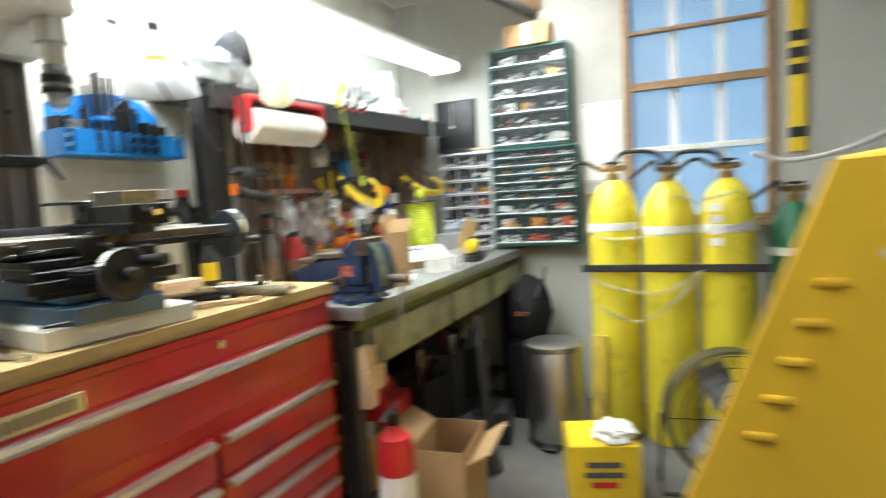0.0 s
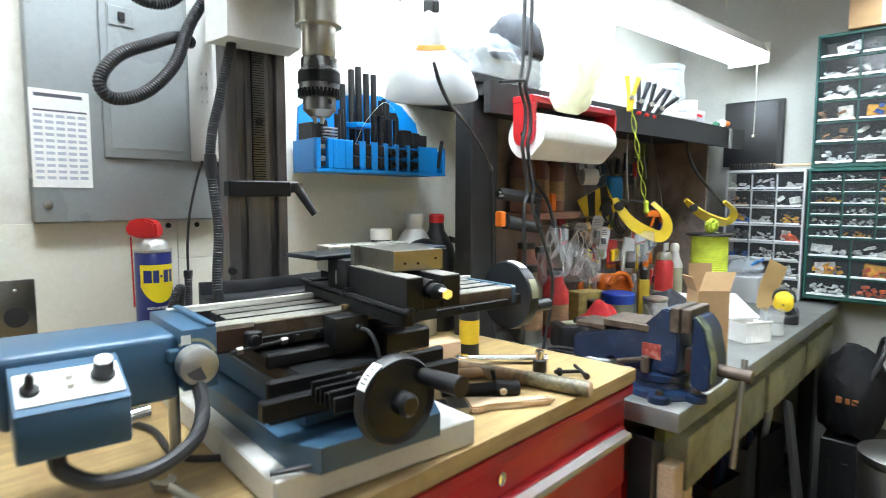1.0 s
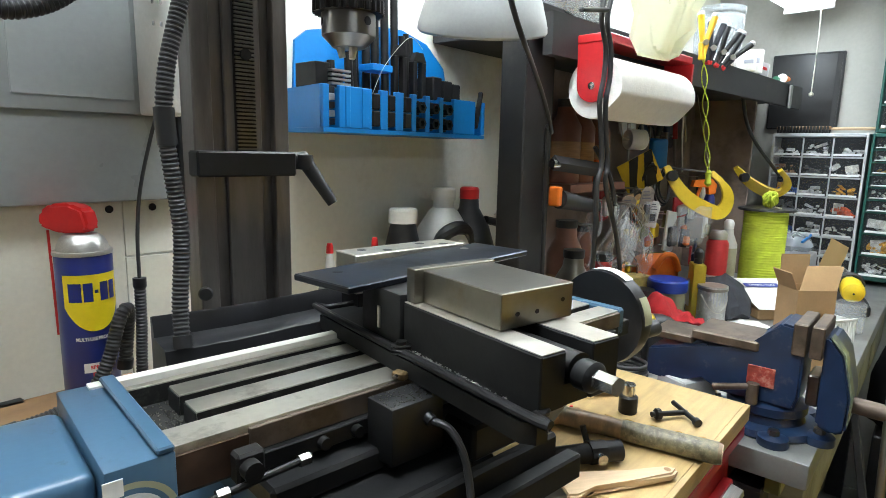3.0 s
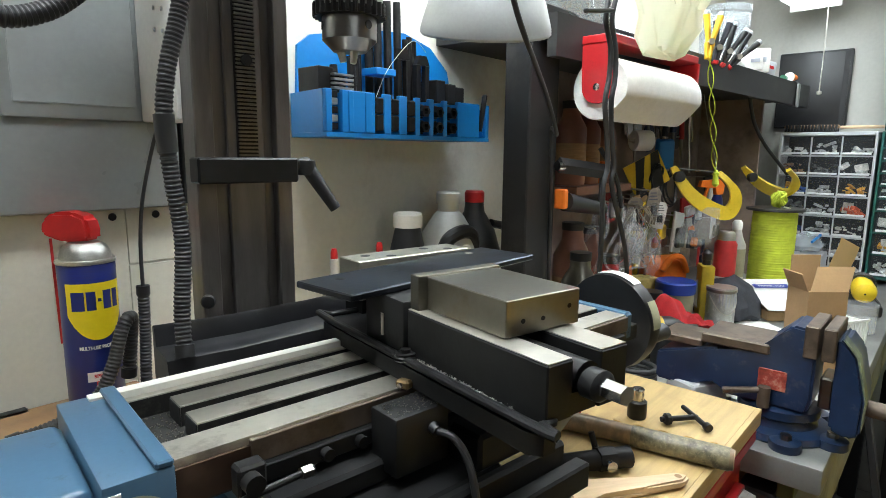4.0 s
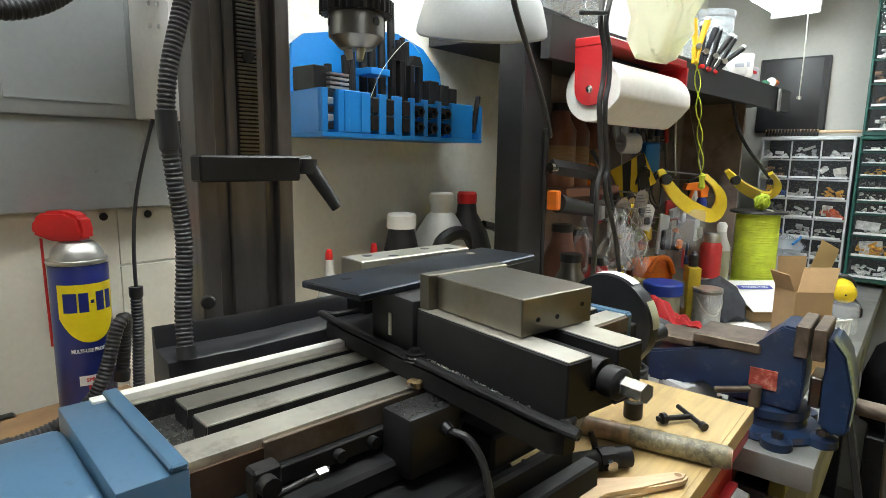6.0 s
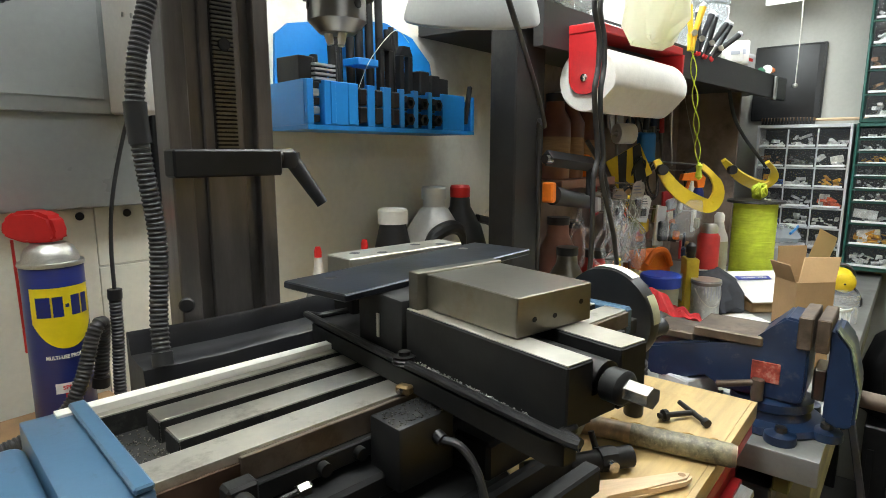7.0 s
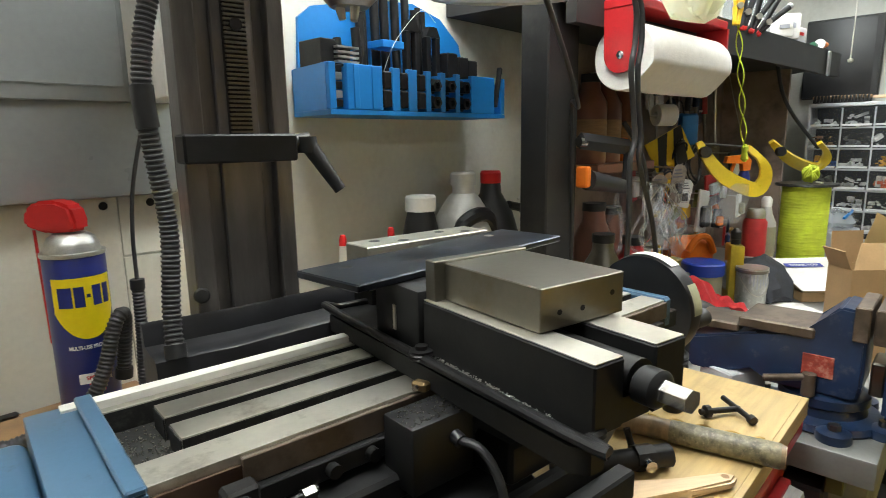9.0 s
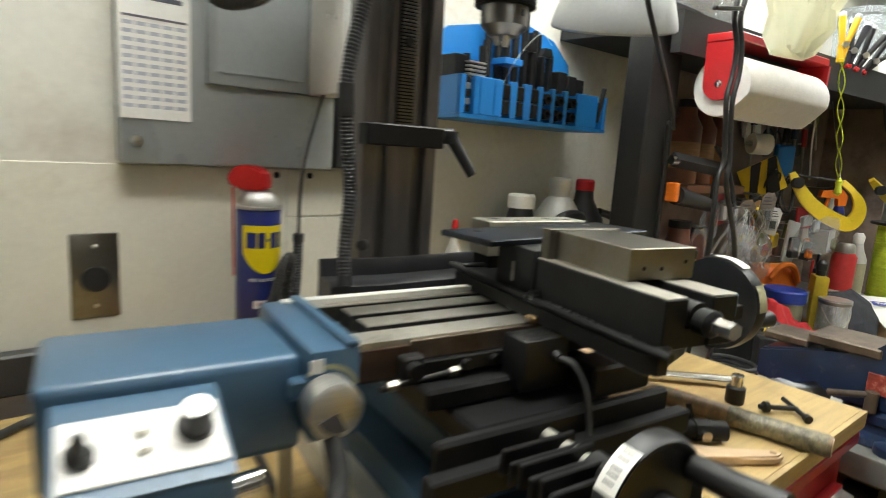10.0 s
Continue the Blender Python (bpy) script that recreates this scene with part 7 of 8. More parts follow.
def shield(name_pts, visor, label):
    c = thing("face_shield", label, "face shield", (0, 0, 0), group="face shields")
    line = spline(name_pts, 6)
    bm = new_bm()
    n = len(line)
    ctr = sum(line, Vector()) / n
    ax = (line[n // 2] - line[0]).cross(line[-1] - line[0]).normalized()
    rows = []
    for i, p in enumerate(line):
        t = (line[min(i + 1, n - 1)] - line[max(i - 1, 0)]).normalized()
        s = t.cross(ax).normalized()
        w = 0.008 + 0.013 * math.sin(math.pi * min(1, i / (n - 1) * 1.15)) ** 0.8
        rows.append([bm.verts.new(p + q) for q in (s * w + ax * 0.006, -s * w + ax * 0.006, -s * w - ax * 0.006, s * w - ax * 0.006)])
    for A, B in zip(rows, rows[1:]):
        for k in range(4):
            j = (k + 1) % 4
            bm.faces.new((A[k], A[j], B[j], B[k]))
    bm.faces.new(rows[0][::-1])
    bm.faces.new(rows[-1])
    part("brow_band", bm, SHIELDYEL, c, "yellow plastic brow guard")
    part("pivot_knob", lathe(new_bm(), [(0.016, -0.008), (0.016, 0.008)], line[3] + Vector((-0.008, -0.012, -0.01)), (-0.7, -0.7, 0.1), 14), BLACKPLASTIC, c)
    if visor:
        bm = new_bm()
        a, b, e, f = [Vector(q) for q in visor]
        m = 8
        grid = [[bm.verts.new(a.lerp(b, i / m).lerp(f.lerp(e, i / m), j / m) + ax * 0.02 * math.sin(math.pi * i / m)) for j in range(m + 1)] for i in range(m + 1)]
        for i in range(m):
            for j in range(m):
                bm.faces.new((grid[i][j], grid[i + 1][j], grid[i + 1][j + 1], grid[i][j + 1]))
        part("visor", bm, VISOR, c, "scratched clear visor")
    return c


shield([(0.765, 0.457, 1.348), (0.764, 0.433, 1.310), (0.779, 0.405, 1.268), (0.801, 0.37, 1.237), (0.850, 0.325, 1.212), (0.866, 0.306, 1.234), (0.860, 0.303, 1.270), (0.845, 0.318, 1.303), (0.842, 0.350, 1.332)],
       [(0.790, 0.400, 1.235), (0.862, 0.322, 1.225), (0.800, 0.345, 1.120), (0.730, 0.430, 1.125)], "yellow face shield with a clear visor hung under the shelf")
shield([(1.256, 0.389, 1.341), (1.307, 0.358, 1.296), (1.375, 0.325, 1.263), (1.440, 0.290, 1.248), (1.462, 0.265, 1.270), (1.432, 0.258, 1.303), (1.355, 0.268, 1.335)], None, "yellow face shield hung by a black strap")
cable("shield_strap", "black strap that holds the face shield", [(1.385, 0.275, 1.318), (1.345, 0.30, 1.360), (1.262, 0.335, 1.430), (1.215, 0.36, 1.50), (1.20, 0.38, 1.60)], 0.006)
cable("shield_hook", "wire hook for the face shield", [(0.80, 0.42, 1.33), (0.80, 0.43, 1.45), (0.80, 0.43, 1.605)], 0.0025, STEEL)
bm = rod(new_bm(), (0.765, 0.457, 1.344), (0.842, 0.350, 1.332), 0.003, seg=8)
solid("shield_rod", bm, BLACKPLASTIC, "black band between the horns of the face shield", "band")


def turned(name, label, category, x, y, prof, material, lid=None, lid_material=None, lid_label="", band=None, z=BT):
    c = thing(name, label, category, (x, y, z))
    part("body", lathe(new_bm(), prof, seg=26), material, c)
    if lid:
        part("lid", lathe(new_bm(), lid, seg=26), lid_material, c, lid_label)
    if band:
        r, z0, z1, m = band
        part("label_band", lathe(new_bm(), [(r, z0), (r, z1)], seg=26, cap=False), m, c, "printed label")
    return c


RC = paint("red can print", (0.45, 0.03, 0.03), 0.35, vary=0.2, scale=30)
turned("aerosol_can", "red aerosol can with a white cap", "spray can", 0.93, 0.335, [(0.030, 0), (0.033, 0.004), (0.033, 0.21), (0.026, 0.222)], RC, [(0.026, 0.2225), (0.026, 0.24), (0.02, 0.25), (0, 0.2505)], ALU, "steel top", (0.0334, 0.06, 0.11, PAPER))
turned("spray_bottle", "white trigger spray bottle with a printed label", "bottle", 1.00, 0.325, [(0.028, 0), (0.030, 0.01), (0.030, 0.20), (0.018, 0.23), (0.014, 0.25)], SILVERPL, [(0.015, 0.2505), (0.016, 0.27), (0.01, 0.28), (0, 0.281)], PAPER, "white trigger head", (0.0304, 0.10, 0.19, CREAM))
pc = turned("paint_can", "small white paint can with a steel lid and drips", "paint can", 0.745, 0.285, [(0.037, 0), (0.039, 0.003), (0.039, 0.105), (0.041, 0.107), (0.041, 0.112)], paint("paint splashed tin", (0.42, 0.42, 0.40), 0.3, metal=0.7, vary=0.2, scale=30, dirt=(0.80, 0.80, 0.78), dirt_amount=0.5, dirt_scale=38), [(0.038, 0.1122), (0.033, 0.1124), (0.032, 0.110), (0, 0.1099)], STEEL, "dented steel lid")
part("bail", hose(new_bm(), [(0.040 * math.cos(a), 0.040 * math.sin(a), 0.088 - 0.05 * math.sin((a - radians(150)) / radians(150) * math.pi)) for a in [radians(150 + 15 * k) for k in range(11)]], 0.0014, 6, n=3), STEEL, pc, "wire bail")
part("rolled_rim", lathe(new_bm(), [(0.0392, 0.098), (0.0415, 0.100), (0.0415, 0.106), (0.0392, 0.108)], seg=28, cap=False), STEEL_DULL, pc, "rolled steel rim")
for k in range(9):
    a = radians(190 + 13 * k)
    part("drip", box(new_bm(), (0.0393 * math.cos(a), 0.0393 * math.sin(a), 0.085 - 0.004 * (k * 5 % 4)), (0.0008, 0.003, 0.024 + 0.008 * (k * 7 % 3)), rz=math.degrees(a)), GREYINK, pc)
turned("hand_cleaner_tub", "tub with a bright blue lid on the bench", "tub", 0.70, 0.40, [(0.05, 0), (0.052, 0.005), (0.052, 0.085)], CREAM, [(0.056, 0.0852), (0.057, 0.09), (0.057, 0.115), (0.053, 0.12), (0, 0.1205)], paint("blue lid", (0.02, 0.06, 0.40), 0.4), "bright blue lid")
turned("dark_jar", "small jar with a black lid", "jar", 0.60, 0.43, [(0.026, 0), (0.028, 0.004), (0.028, 0.07)], PAPER, [(0.03, 0.0702), (0.03, 0.10), (0, 0.1005)], BLACKPLASTIC, "black lid")
tin = thing("oil_tin", "flat yellow oil tin with a black cap", "oil tin", (0.77, 0.34, BT), 30)
part("tin", bbox(new_bm(), (-0.034, -0.018, 0), (0.034, 0.018, 0.165), 0.004, 2), paint("dull yellow tin", (0.50, 0.38, 0.03), 0.35, metal=0.3, vary=0.2, scale=20), tin)
part("spout", lathe(new_bm(), [(0.012, 0.1655), (0.012, 0.18), (0.014, 0.181), (0.014, 0.20), (0.005, 0.21)], seg=16), BLACKPLASTIC, tin)
ob = thing("orange_jug", "orange plastic jug lying behind the jars", "jug", (0.83, 0.49, BT), -25)
bm = bbox(new_bm(), (-0.075, -0.045, 0.0), (0.075, 0.045, 0.165), 0.03, 3)
part("body", crumple(bm, 0.004, 20), ORANGE, ob)
part("handle_recess", hose(new_bm(), [(-0.05, -0.05, 0.13), (-0.02, -0.056, 0.17), (0.02, -0.056, 0.165), (0.05, -0.05, 0.12)], 0.010, 8), ORANGE, ob)
part("label", box(new_bm(), (0.02, -0.0462, 0.06), (0.07, 0.001, 0.05)), CREAM, ob)
ob = thing("tape_box", "small yellow-brown packet on the bench", "packet", (0.66, 0.50, BT), -20)
part("packet", bbox(new_bm(), (-0.06, -0.03, 0), (0.06, 0.03, 0.12), 0.003), paint("packet print", (0.42, 0.33, 0.10), 0.6, vary=0.3, scale=40), ob)
# red rag
bm = new_bm()
bmesh.ops.create_grid(bm, x_segments=26, y_segments=20, size=0.5)
for v in bm.verts:
    x, y = v.co.x * 2, v.co.y * 2
    hgt = 0.075 * math.exp(-((x + 0.25) ** 2 * 3 + (y * 1.2) ** 2 * 2)) + 0.026 * noise.noise(Vector((x * 3, y * 3, 0.3))) + 0.02
    v.co = Vector((x * 0.095, y * 0.06, max(0.003, hgt)))
bmesh.ops.solidify(bm, geom=bm.faces[:], thickness=0.002)
solid("red_rag", bm, RED_CLOTH, "crumpled red shop rag on the bench", "rag", (0.475, 0.315, BT + 0.036), -40)
# dark box under the rag
solid("battery_pack", bbox(new_bm(), (-0.08, -0.06, 0), (0.08, 0.06, 0.034), 0.008, 2), BLACKPLASTIC, "black battery pack under the red rag", "battery", (0.475, 0.315, BT), -40)
dm = thing("battery_drill_case", "black plastic charger block with a yellow top label", "charger", (0.33, 0.36, BT), -35)
part("body", bbox(new_bm(), (-0.055, -0.05, 0), (0.055, 0.05, 0.075), 0.012, 2), BLACKPLASTIC, dm)
part("label", bbox(new_bm(), (-0.03, -0.025, 0.0752), (0.035, 0.025, 0.0765)), CREAM, dm)
part("clip", rod(new_bm(), (0.056, -0.02, 0.04), (0.10, -0.02, 0.045), 0.012), BLACKPLASTIC, dm)
for k in range(3):
    cable("coiled_lead", "black coiled lead beside the charger", [(0.18 + 0.04 * math.cos(a), 0.30 + 0.05 * math.sin(a), BT + 0.006 + 0.011 * k) for a in [radians(30 * q) for q in range(13)]], 0.005)
cd = thing("cordless_drill", "black and yellow cordless drill lying on the bench", "drill", (0.385, 0.305, BT), -48)
part("motor_body", lathe(new_bm(), [(0.014, 0.0), (0.030, 0.006), (0.034, 0.02), (0.034, 0.085), (0.026, 0.105), (0.016, 0.12), (0.014, 0.15)], (-0.075, 0, 0.060), (1, 0, 0), 28), BLACKPLASTIC, cd)
part("band", lathe(new_bm(), [(0.0345, 0.040), (0.0352, 0.042), (0.0352, 0.058), (0.0345, 0.060)], (-0.075, 0, 0.060), (1, 0, 0), 28, cap=False), YELLOWPL, cd, "yellow band")
part("handle", box(new_bm(), (-0.040, -0.055, 0.050), (0.034, 0.085, 0.042), bevel=0.012, rx=8, seg=2), BLACKPLASTIC, cd)
part("battery", bbox(new_bm(), (-0.075, -0.135, 0.006), (0.005, -0.095, 0.085), 0.008, 2), BLACKPLASTIC, cd)
for k in range(4):
    part("vent_slot", box(new_bm(), (-0.045 + 0.012 * k, -0.030, 0.075), (0.005, 0.010, 0.016), rz=0), HUTCHBLACK, cd)
# cap made of dark cloth, papers
bm = lathe(new_bm(), [(0.075, 0), (0.085, 0.01), (0.08, 0.05), (0.055, 0.09), (0.015, 0.105)], seg=26)
for v in bm.verts:
    v.co.x *= 1.35
    v.co.y *= 1.1
    v.co += 0.026 * noise.noise_vector(v.co * 16) + 0.008 * noise.noise_vector(v.co * 45)
    v.co.z = max(v.co.z, 0.001)
cp = solid("work_hat", bm, GREYCLOTH, "dark grey cloth cap lying on the bench", "cap", (0.875, 0.300, BT), 20)
bm = crumple(lathe(new_bm(), [(0.002, -0.004), (0.045, -0.003), (0.048, 0.0), (0.045, 0.004), (0.002, 0.005)], (-0.075, 0.075, 0.075), (-0.8, -0.5, 0.15), 24), 0.003, 20)
part("peak", bm, GREYPL, cp, "pale edged peak")
solid("flat_carton", bbox(new_bm(), (-0.10, -0.075, 0), (0.10, 0.075, 0.030), 0.003), CARD, "flat cardboard box under a loose sheet", "box", (1.00, 0.165, BT), -47)
for k, (x, y, r, z, w, d) in enumerate(((0.76, 0.215, -52, 0.001, 0.17, 0.10), (1.00, 0.165, -47, 0.062, 0.22, 0.19), (0.60, 0.10, 20, 0.001, 0.19, 0.14), (0.755, 0.175, -30, 0.004, 0.12, 0.10))):
    bm = new_bm()
    bmesh.ops.create_grid(bm, x_segments=10, y_segments=10, size=0.5)
    for v in bm.verts:
        v.co = Vector((v.co.x * w, v.co.y * d, 0.003 + (0.007 if k != 1 else 0.002) * noise.noise(Vector((v.co.x * 2 + k, v.co.y * 2, k)))))
        v.co.z = max(v.co.z, 0.0005)
    bmesh.ops.solidify(bm, geom=bm.faces[:], thickness=0.0006)
    ps = solid("loose_paper", bm, PAPER, "loose white sheet of paper on the bench", "paper", (x, y, BT + z), r, group="papers on the bench")
    if k == 1:
        ps.matrix_basis = pose(x, y, BT + z, 17, 0, r)
        tg = part("blue_strip", box(new_bm(), (-0.03, 0.045, 0.0062), (0.11, 0.022, 0.0008)), paint("blue print", (0.06, 0.08, 0.35), 0.7), ps)
        words("THANK YOU", 0.015, PAPER, tg, Matrix.Translation((-0.03, 0.045, 0.0068)), name="lettering", width=0.085)


def grinder():
    g = thing("yellow_power_tool", "yellow and black corded power tool lying on the bench", "power tool", (1.21, 0.035, BT + 0.036), 50)
    g.matrix_basis = pose(1.19, -0.004, BT + 0.036, 0, -6, 12) @ Matrix.Scale(0.78, 4)
    part("motor_body", lathe(new_bm(), [(0.020, -0.01), (0.038, 0.0), (0.043, 0.02), (0.040, 0.09), (0.032, 0.13), (0.02, 0.15)], (-0.05, 0, 0.050), (1, 0, 0), 24), YELLOWPL, g, "yellow motor body")
    part("end_screw", rod(new_bm(), (-0.0605, 0, 0.05), (-0.0625, 0, 0.05), 0.004, seg=10), BLACKPLASTIC, g)
    part("grip", rod(new_bm(), (0.09, 0, 0.04), (0.20, 0.02, 0.03), 0.025, 0.02), BLACKPLASTIC, g, "black rubber grip")
    for k in range(3):
        part("cord_loop", hose(new_bm(), [(0.06 + 0.012 * k + 0.0 * math.cos(a), 0.046 * math.cos(a), 0.05 + 0.045 * math.sin(a)) for a in [radians(30 * q) for q in range(13)]], 0.0045, 8), RUBBER, g)
    part("cord", hose(new_bm(), [(-0.02, -0.035, 0.03), (-0.06, -0.05, 0.012), (-0.10, -0.03, 0.007), (-0.12, 0.01, 0.007)], 0.0045, 8), RUBBER, g)


grinder()
solid("battery_charger", bbox(new_bm(), (-0.07, -0.05, 0), (0.12, 0.05, 0.035), 0.008, 2), BLACKPLASTIC, "black charger block under the yellow tool", "charger", (1.21, 0.0, BT), 12)
bm = new_bm()
rows = [[bm.verts.new((x, 0.05 * (k / 8) ** 2 + 0.02 * math.sin(k * 0.5), -0.118 + 0.2 * k / 8)) for x in (-0.045, 0.045)] for k in range(9)]
for A, B in zip(rows, rows[1:]):
    bm.faces.new((A[0], A[1], B[1], B[0]))
bmesh.ops.solidify(bm, geom=bm.faces[:], thickness=0.0015)
bm.transform(Euler((0, radians(24), 0)).to_matrix().to_4x4())
solid("manila_card", bm, paint("manila card", (0.72, 0.52, 0.24), 0.7, vary=0.06), "curled manila card propped behind the carton", "card", (1.34, 0.055, BT + 0.12), -35)
bm = lathe(new_bm(), [(0.03, 0), (0.036, 0.004), (0.038, 0.085), (0.037, 0.085), (0.034, 0.006), (0.0, 0.005)], seg=24)
solid("glass_tumbler", bm, GLASSBAG, "clear plastic tub near the bench edge", "tub", (0.93, -0.03, BT))
bm = crumple(lathe(new_bm(), [(0.05, 0.0), (0.075, 0.004), (0.08, 0.025), (0.06, 0.05), (0.02, 0.062)], seg=28), 0.014, 26)
bb = solid("zip_bag", bm, clear("clear film", (0.62, 0.66, 0.70), 0.12, 1.45, alpha=0.4), "crumpled clear zip bag before the cabinet", "plastic bag", (1.62, 0.25, BT + 0.12))
part("zip_strip", hose(new_bm(), [(-0.085, -0.05, 0.045), (-0.03, -0.056, 0.055), (0.03, -0.052, 0.050), (0.085, -0.05, 0.056)], 0.005, 8), TRAYBLUE, bb, "bright blue zip strip")
bm = bbox(new_bm(), (1.52, 0.17, BT), (1.71, 0.35, BT + 0.112), 0.004)
solid("parts_box", bm, GREYPL, "low grey parts box before the cabinet", "box")
kb = thing("plastic_basket", "small white slatted plastic basket on the bench", "basket", (0.80, 0.0, BT), -30)
part("base", bbox(new_bm(), (-0.05, -0.035, 0), (0.05, 0.035, 0.003)), WHITE, kb)
for i in range(11):
    for y in (-0.035, 0.035):
        part("slat", bbox(new_bm(), (-0.05 + i * 0.0095, y - 0.0015, 0.003), (-0.046 + i * 0.0095, y + 0.0015, 0.060)), WHITE, kb)
for y in (-0.035, 0.035):
    part("rim", bbox(new_bm(), (-0.052, y - 0.0025, 0.0602), (0.054, y + 0.0025, 0.067), 0.001), WHITE, kb)
for x in (-0.05, 0.05):
    part("end_wall", bbox(new_bm(), (x - 0.0015, -0.033, 0.003), (x + 0.0015, 0.033, 0.060)), WHITE, kb)
br = thing("bench_brush", "long bench brush with a pale wooden handle", "brush", (1.765, 0.215, 1.479), 96)
part("handle", bbox(new_bm(), (-0.20, -0.012, 0.012), (-0.03, 0.012, 0.024), 0.004), PALEWOOD, br)
part("back", bbox(new_bm(), (-0.03, -0.016, 0.014), (0.16, 0.016, 0.028), 0.004), WOOD, br)
part("bristles", bbox(new_bm(), (-0.028, -0.014, 0.0005), (0.158, 0.014, 0.0138)), BLACKPLASTIC, br)
for k in range(16):
    part("tuft", bbox(new_bm(), (-0.022 + 0.0112 * k, 0.0165, 0.003), (-0.0145 + 0.0112 * k, 0.034 + 0.002 * (k % 3), 0.027), 0.001), BLACKPLASTIC, br)


# ---- things on the hutch back board ----
def bottle_row():
    spots = [(0.40, 0.60, 1.30, 0.042, 0.20, BROWNJAR), (0.49, 0.605, 1.30, 0.042, 0.20, BROWNJAR), (0.58, 0.60, 1.30, 0.042, 0.19, BROWNJAR), (0.40, 0.58, BT, 0.050, 0.28, BROWNJAR), (0.51, 0.59, BT, 0.05, 0.26, BROWNJAR),
             (0.30, 0.50, BT, 0.045, 0.22, STEEL_DULL), (0.42, 0.48, BT, 0.045, 0.20, RC), (0.14, 0.58, 1.20, 0.04, 0.08, WOOD)]
    for x, y, z, r, h, m in spots[:7]:
        c = turned("storage_jar", "brown storage jar on the hutch", "jar", x, y, [(r * 0.95, 0), (r, 0.005), (r, h * 0.75), (r * 0.6, h * 0.9), (r * 0.55, h)], m, [(r * 0.6, h + 0.0002), (r * 0.6, h + 0.02), (0, h + 0.0205)], BLACKPLASTIC, "dark lid", (r + 0.0004, h * 0.2, h * 0.55, WOOD), z)
        c["group"] = "storage jars"


bottle_row()
bm = bbox(new_bm(), (0.345, 0.545, 1.275), (0.68, 0.659, 1.299), 0.002)
solid("hutch_rail", bm, BROWNJAR, "reddish brown inner shelf in the hutch", "shelf")
bar = thing("bar_clamp", "black bar clamp with an orange pad hung on the upright", "bar clamp", (0, 0, 0))
part("bar", rod(new_bm(), (0.047, 0.425, 1.36), (0.20, 0.40, 1.345), 0.016, seg=4), BLACKSTEEL, bar)
part("screw", rod(new_bm(), (0.04, 0.425, 1.358), (0.055, 0.420, 1.358), 0.010, seg=12), CHROME, bar)
part("grip", rod(new_bm(), (0.06, 0.415, 1.285), (0.20, 0.40, 1.262), 0.020, 0.014), BLACKPLASTIC, bar)
part("bar_end", rod(new_bm(), (0.195, 0.40, 1.345), (0.195, 0.40, 1.262), 0.008, seg=8), BLACKSTEEL, bar)
part("orange_pad", bbox(new_bm(), (0.030, 0.400, 1.272), (0.048, 0.425, 1.312), 0.003), ORANGE, bar, "orange plastic pad")
hz = thing("hazard_panel", "yellow and black striped warning panel", "sign", (0, 0, 0))
hz.matrix_basis = pose(0.87, 0.58, 1.320, 90, 0, -40) @ Matrix.Rotation(radians(28), 4, "Z")
part("board", bbox(new_bm(), (-0.065, -0.055, 0), (0.065, 0.055, 0.004)), YELLOWPL, hz)
for a, b in ((-0.065, -0.040), (-0.008, 0.040)):
    part("stripe", prism(new_bm(), [(a, -0.055), (b, -0.055), (min(b + 0.055, 0.065), 0.055), (a + 0.045, 0.055)], 0.001, Matrix.Translation((0, 0, 0.0042))), BLACKPLASTIC, hz, "black diagonal stripe")



def packets():
    r2 = random.Random(11)
    cols = [CARD, PAPER, RC, OLIVE, BLACKPLASTIC, CREAM, ORANGE, GREYPL, VISEBLUE, YELLOWPL, SILVERPL, BROWNJAR, GLASSBAG, GLASSBAG, RC]
    for i in range(30):
        x, z = r2.uniform(0.62, 1.42), r2.uniform(0.98, 1.25)
        w, h = r2.uniform(0.04, 0.09), r2.uniform(0.06, 0.14)
        y = r2.uniform(0.50, 0.64)
        c = thing("tool_packet", "small hardware packet hung on the back board", "packet", (x, y, z), r2.uniform(-25, 25), group="hung packets")
        m = cols[r2.randrange(len(cols))]
        part("card", box(new_bm(), (0, 0, 0), (w, 0.008, h), ry=r2.uniform(-12, 12), bevel=0.002), m, c)
        part("blister", box(new_bm(), (0, -0.012, -h * 0.12), (w * 0.7, 0.016, h * 0.5), ry=r2.uniform(-12, 12), bevel=0.005), cols[r2.randrange(len(cols))], c)
        part("peg", rod(new_bm(), (0, 0.0, h * 0.42), (0, 0.66 - y, h * 0.42), 0.002, seg=6), STEEL, c)
    for i in range(12):
        x, z = 0.42 + 0.085 * i, r2.uniform(1.44, 1.54)
        c = thing("hand_tool", "dark hand tool hung on the back board", "hand tool", (x, 0.62, z), group="hung tools")
        L = r2.uniform(0.14, 0.24)
        part("blade", rod(new_bm(), (0, 0, 0), (r2.uniform(-0.02, 0.02), -0.01, -L * 0.6), 0.006, 0.004, seg=8), STEEL_DULL, c)
        part("handle", rod(new_bm(), (0, 0, -0.002), (r2.uniform(-0.01, 0.01), 0.0, L * 0.35), 0.012, 0.010, seg=10), [BLACKPLASTIC, VISEBLUE, RC, OLIVE][i % 4], c)
        part("hook", rod(new_bm(), (0, 0, 0.0), (0, 0.04, 0.0), 0.002, seg=6), STEEL, c)


packets()


DULLCARD = paint("dull printed card", (0.24, 0.20, 0.16), 0.6, vary=0.4, scale=50, dirt=(0.07, 0.06, 0.06), dirt_amount=0.4, dirt_scale=30)


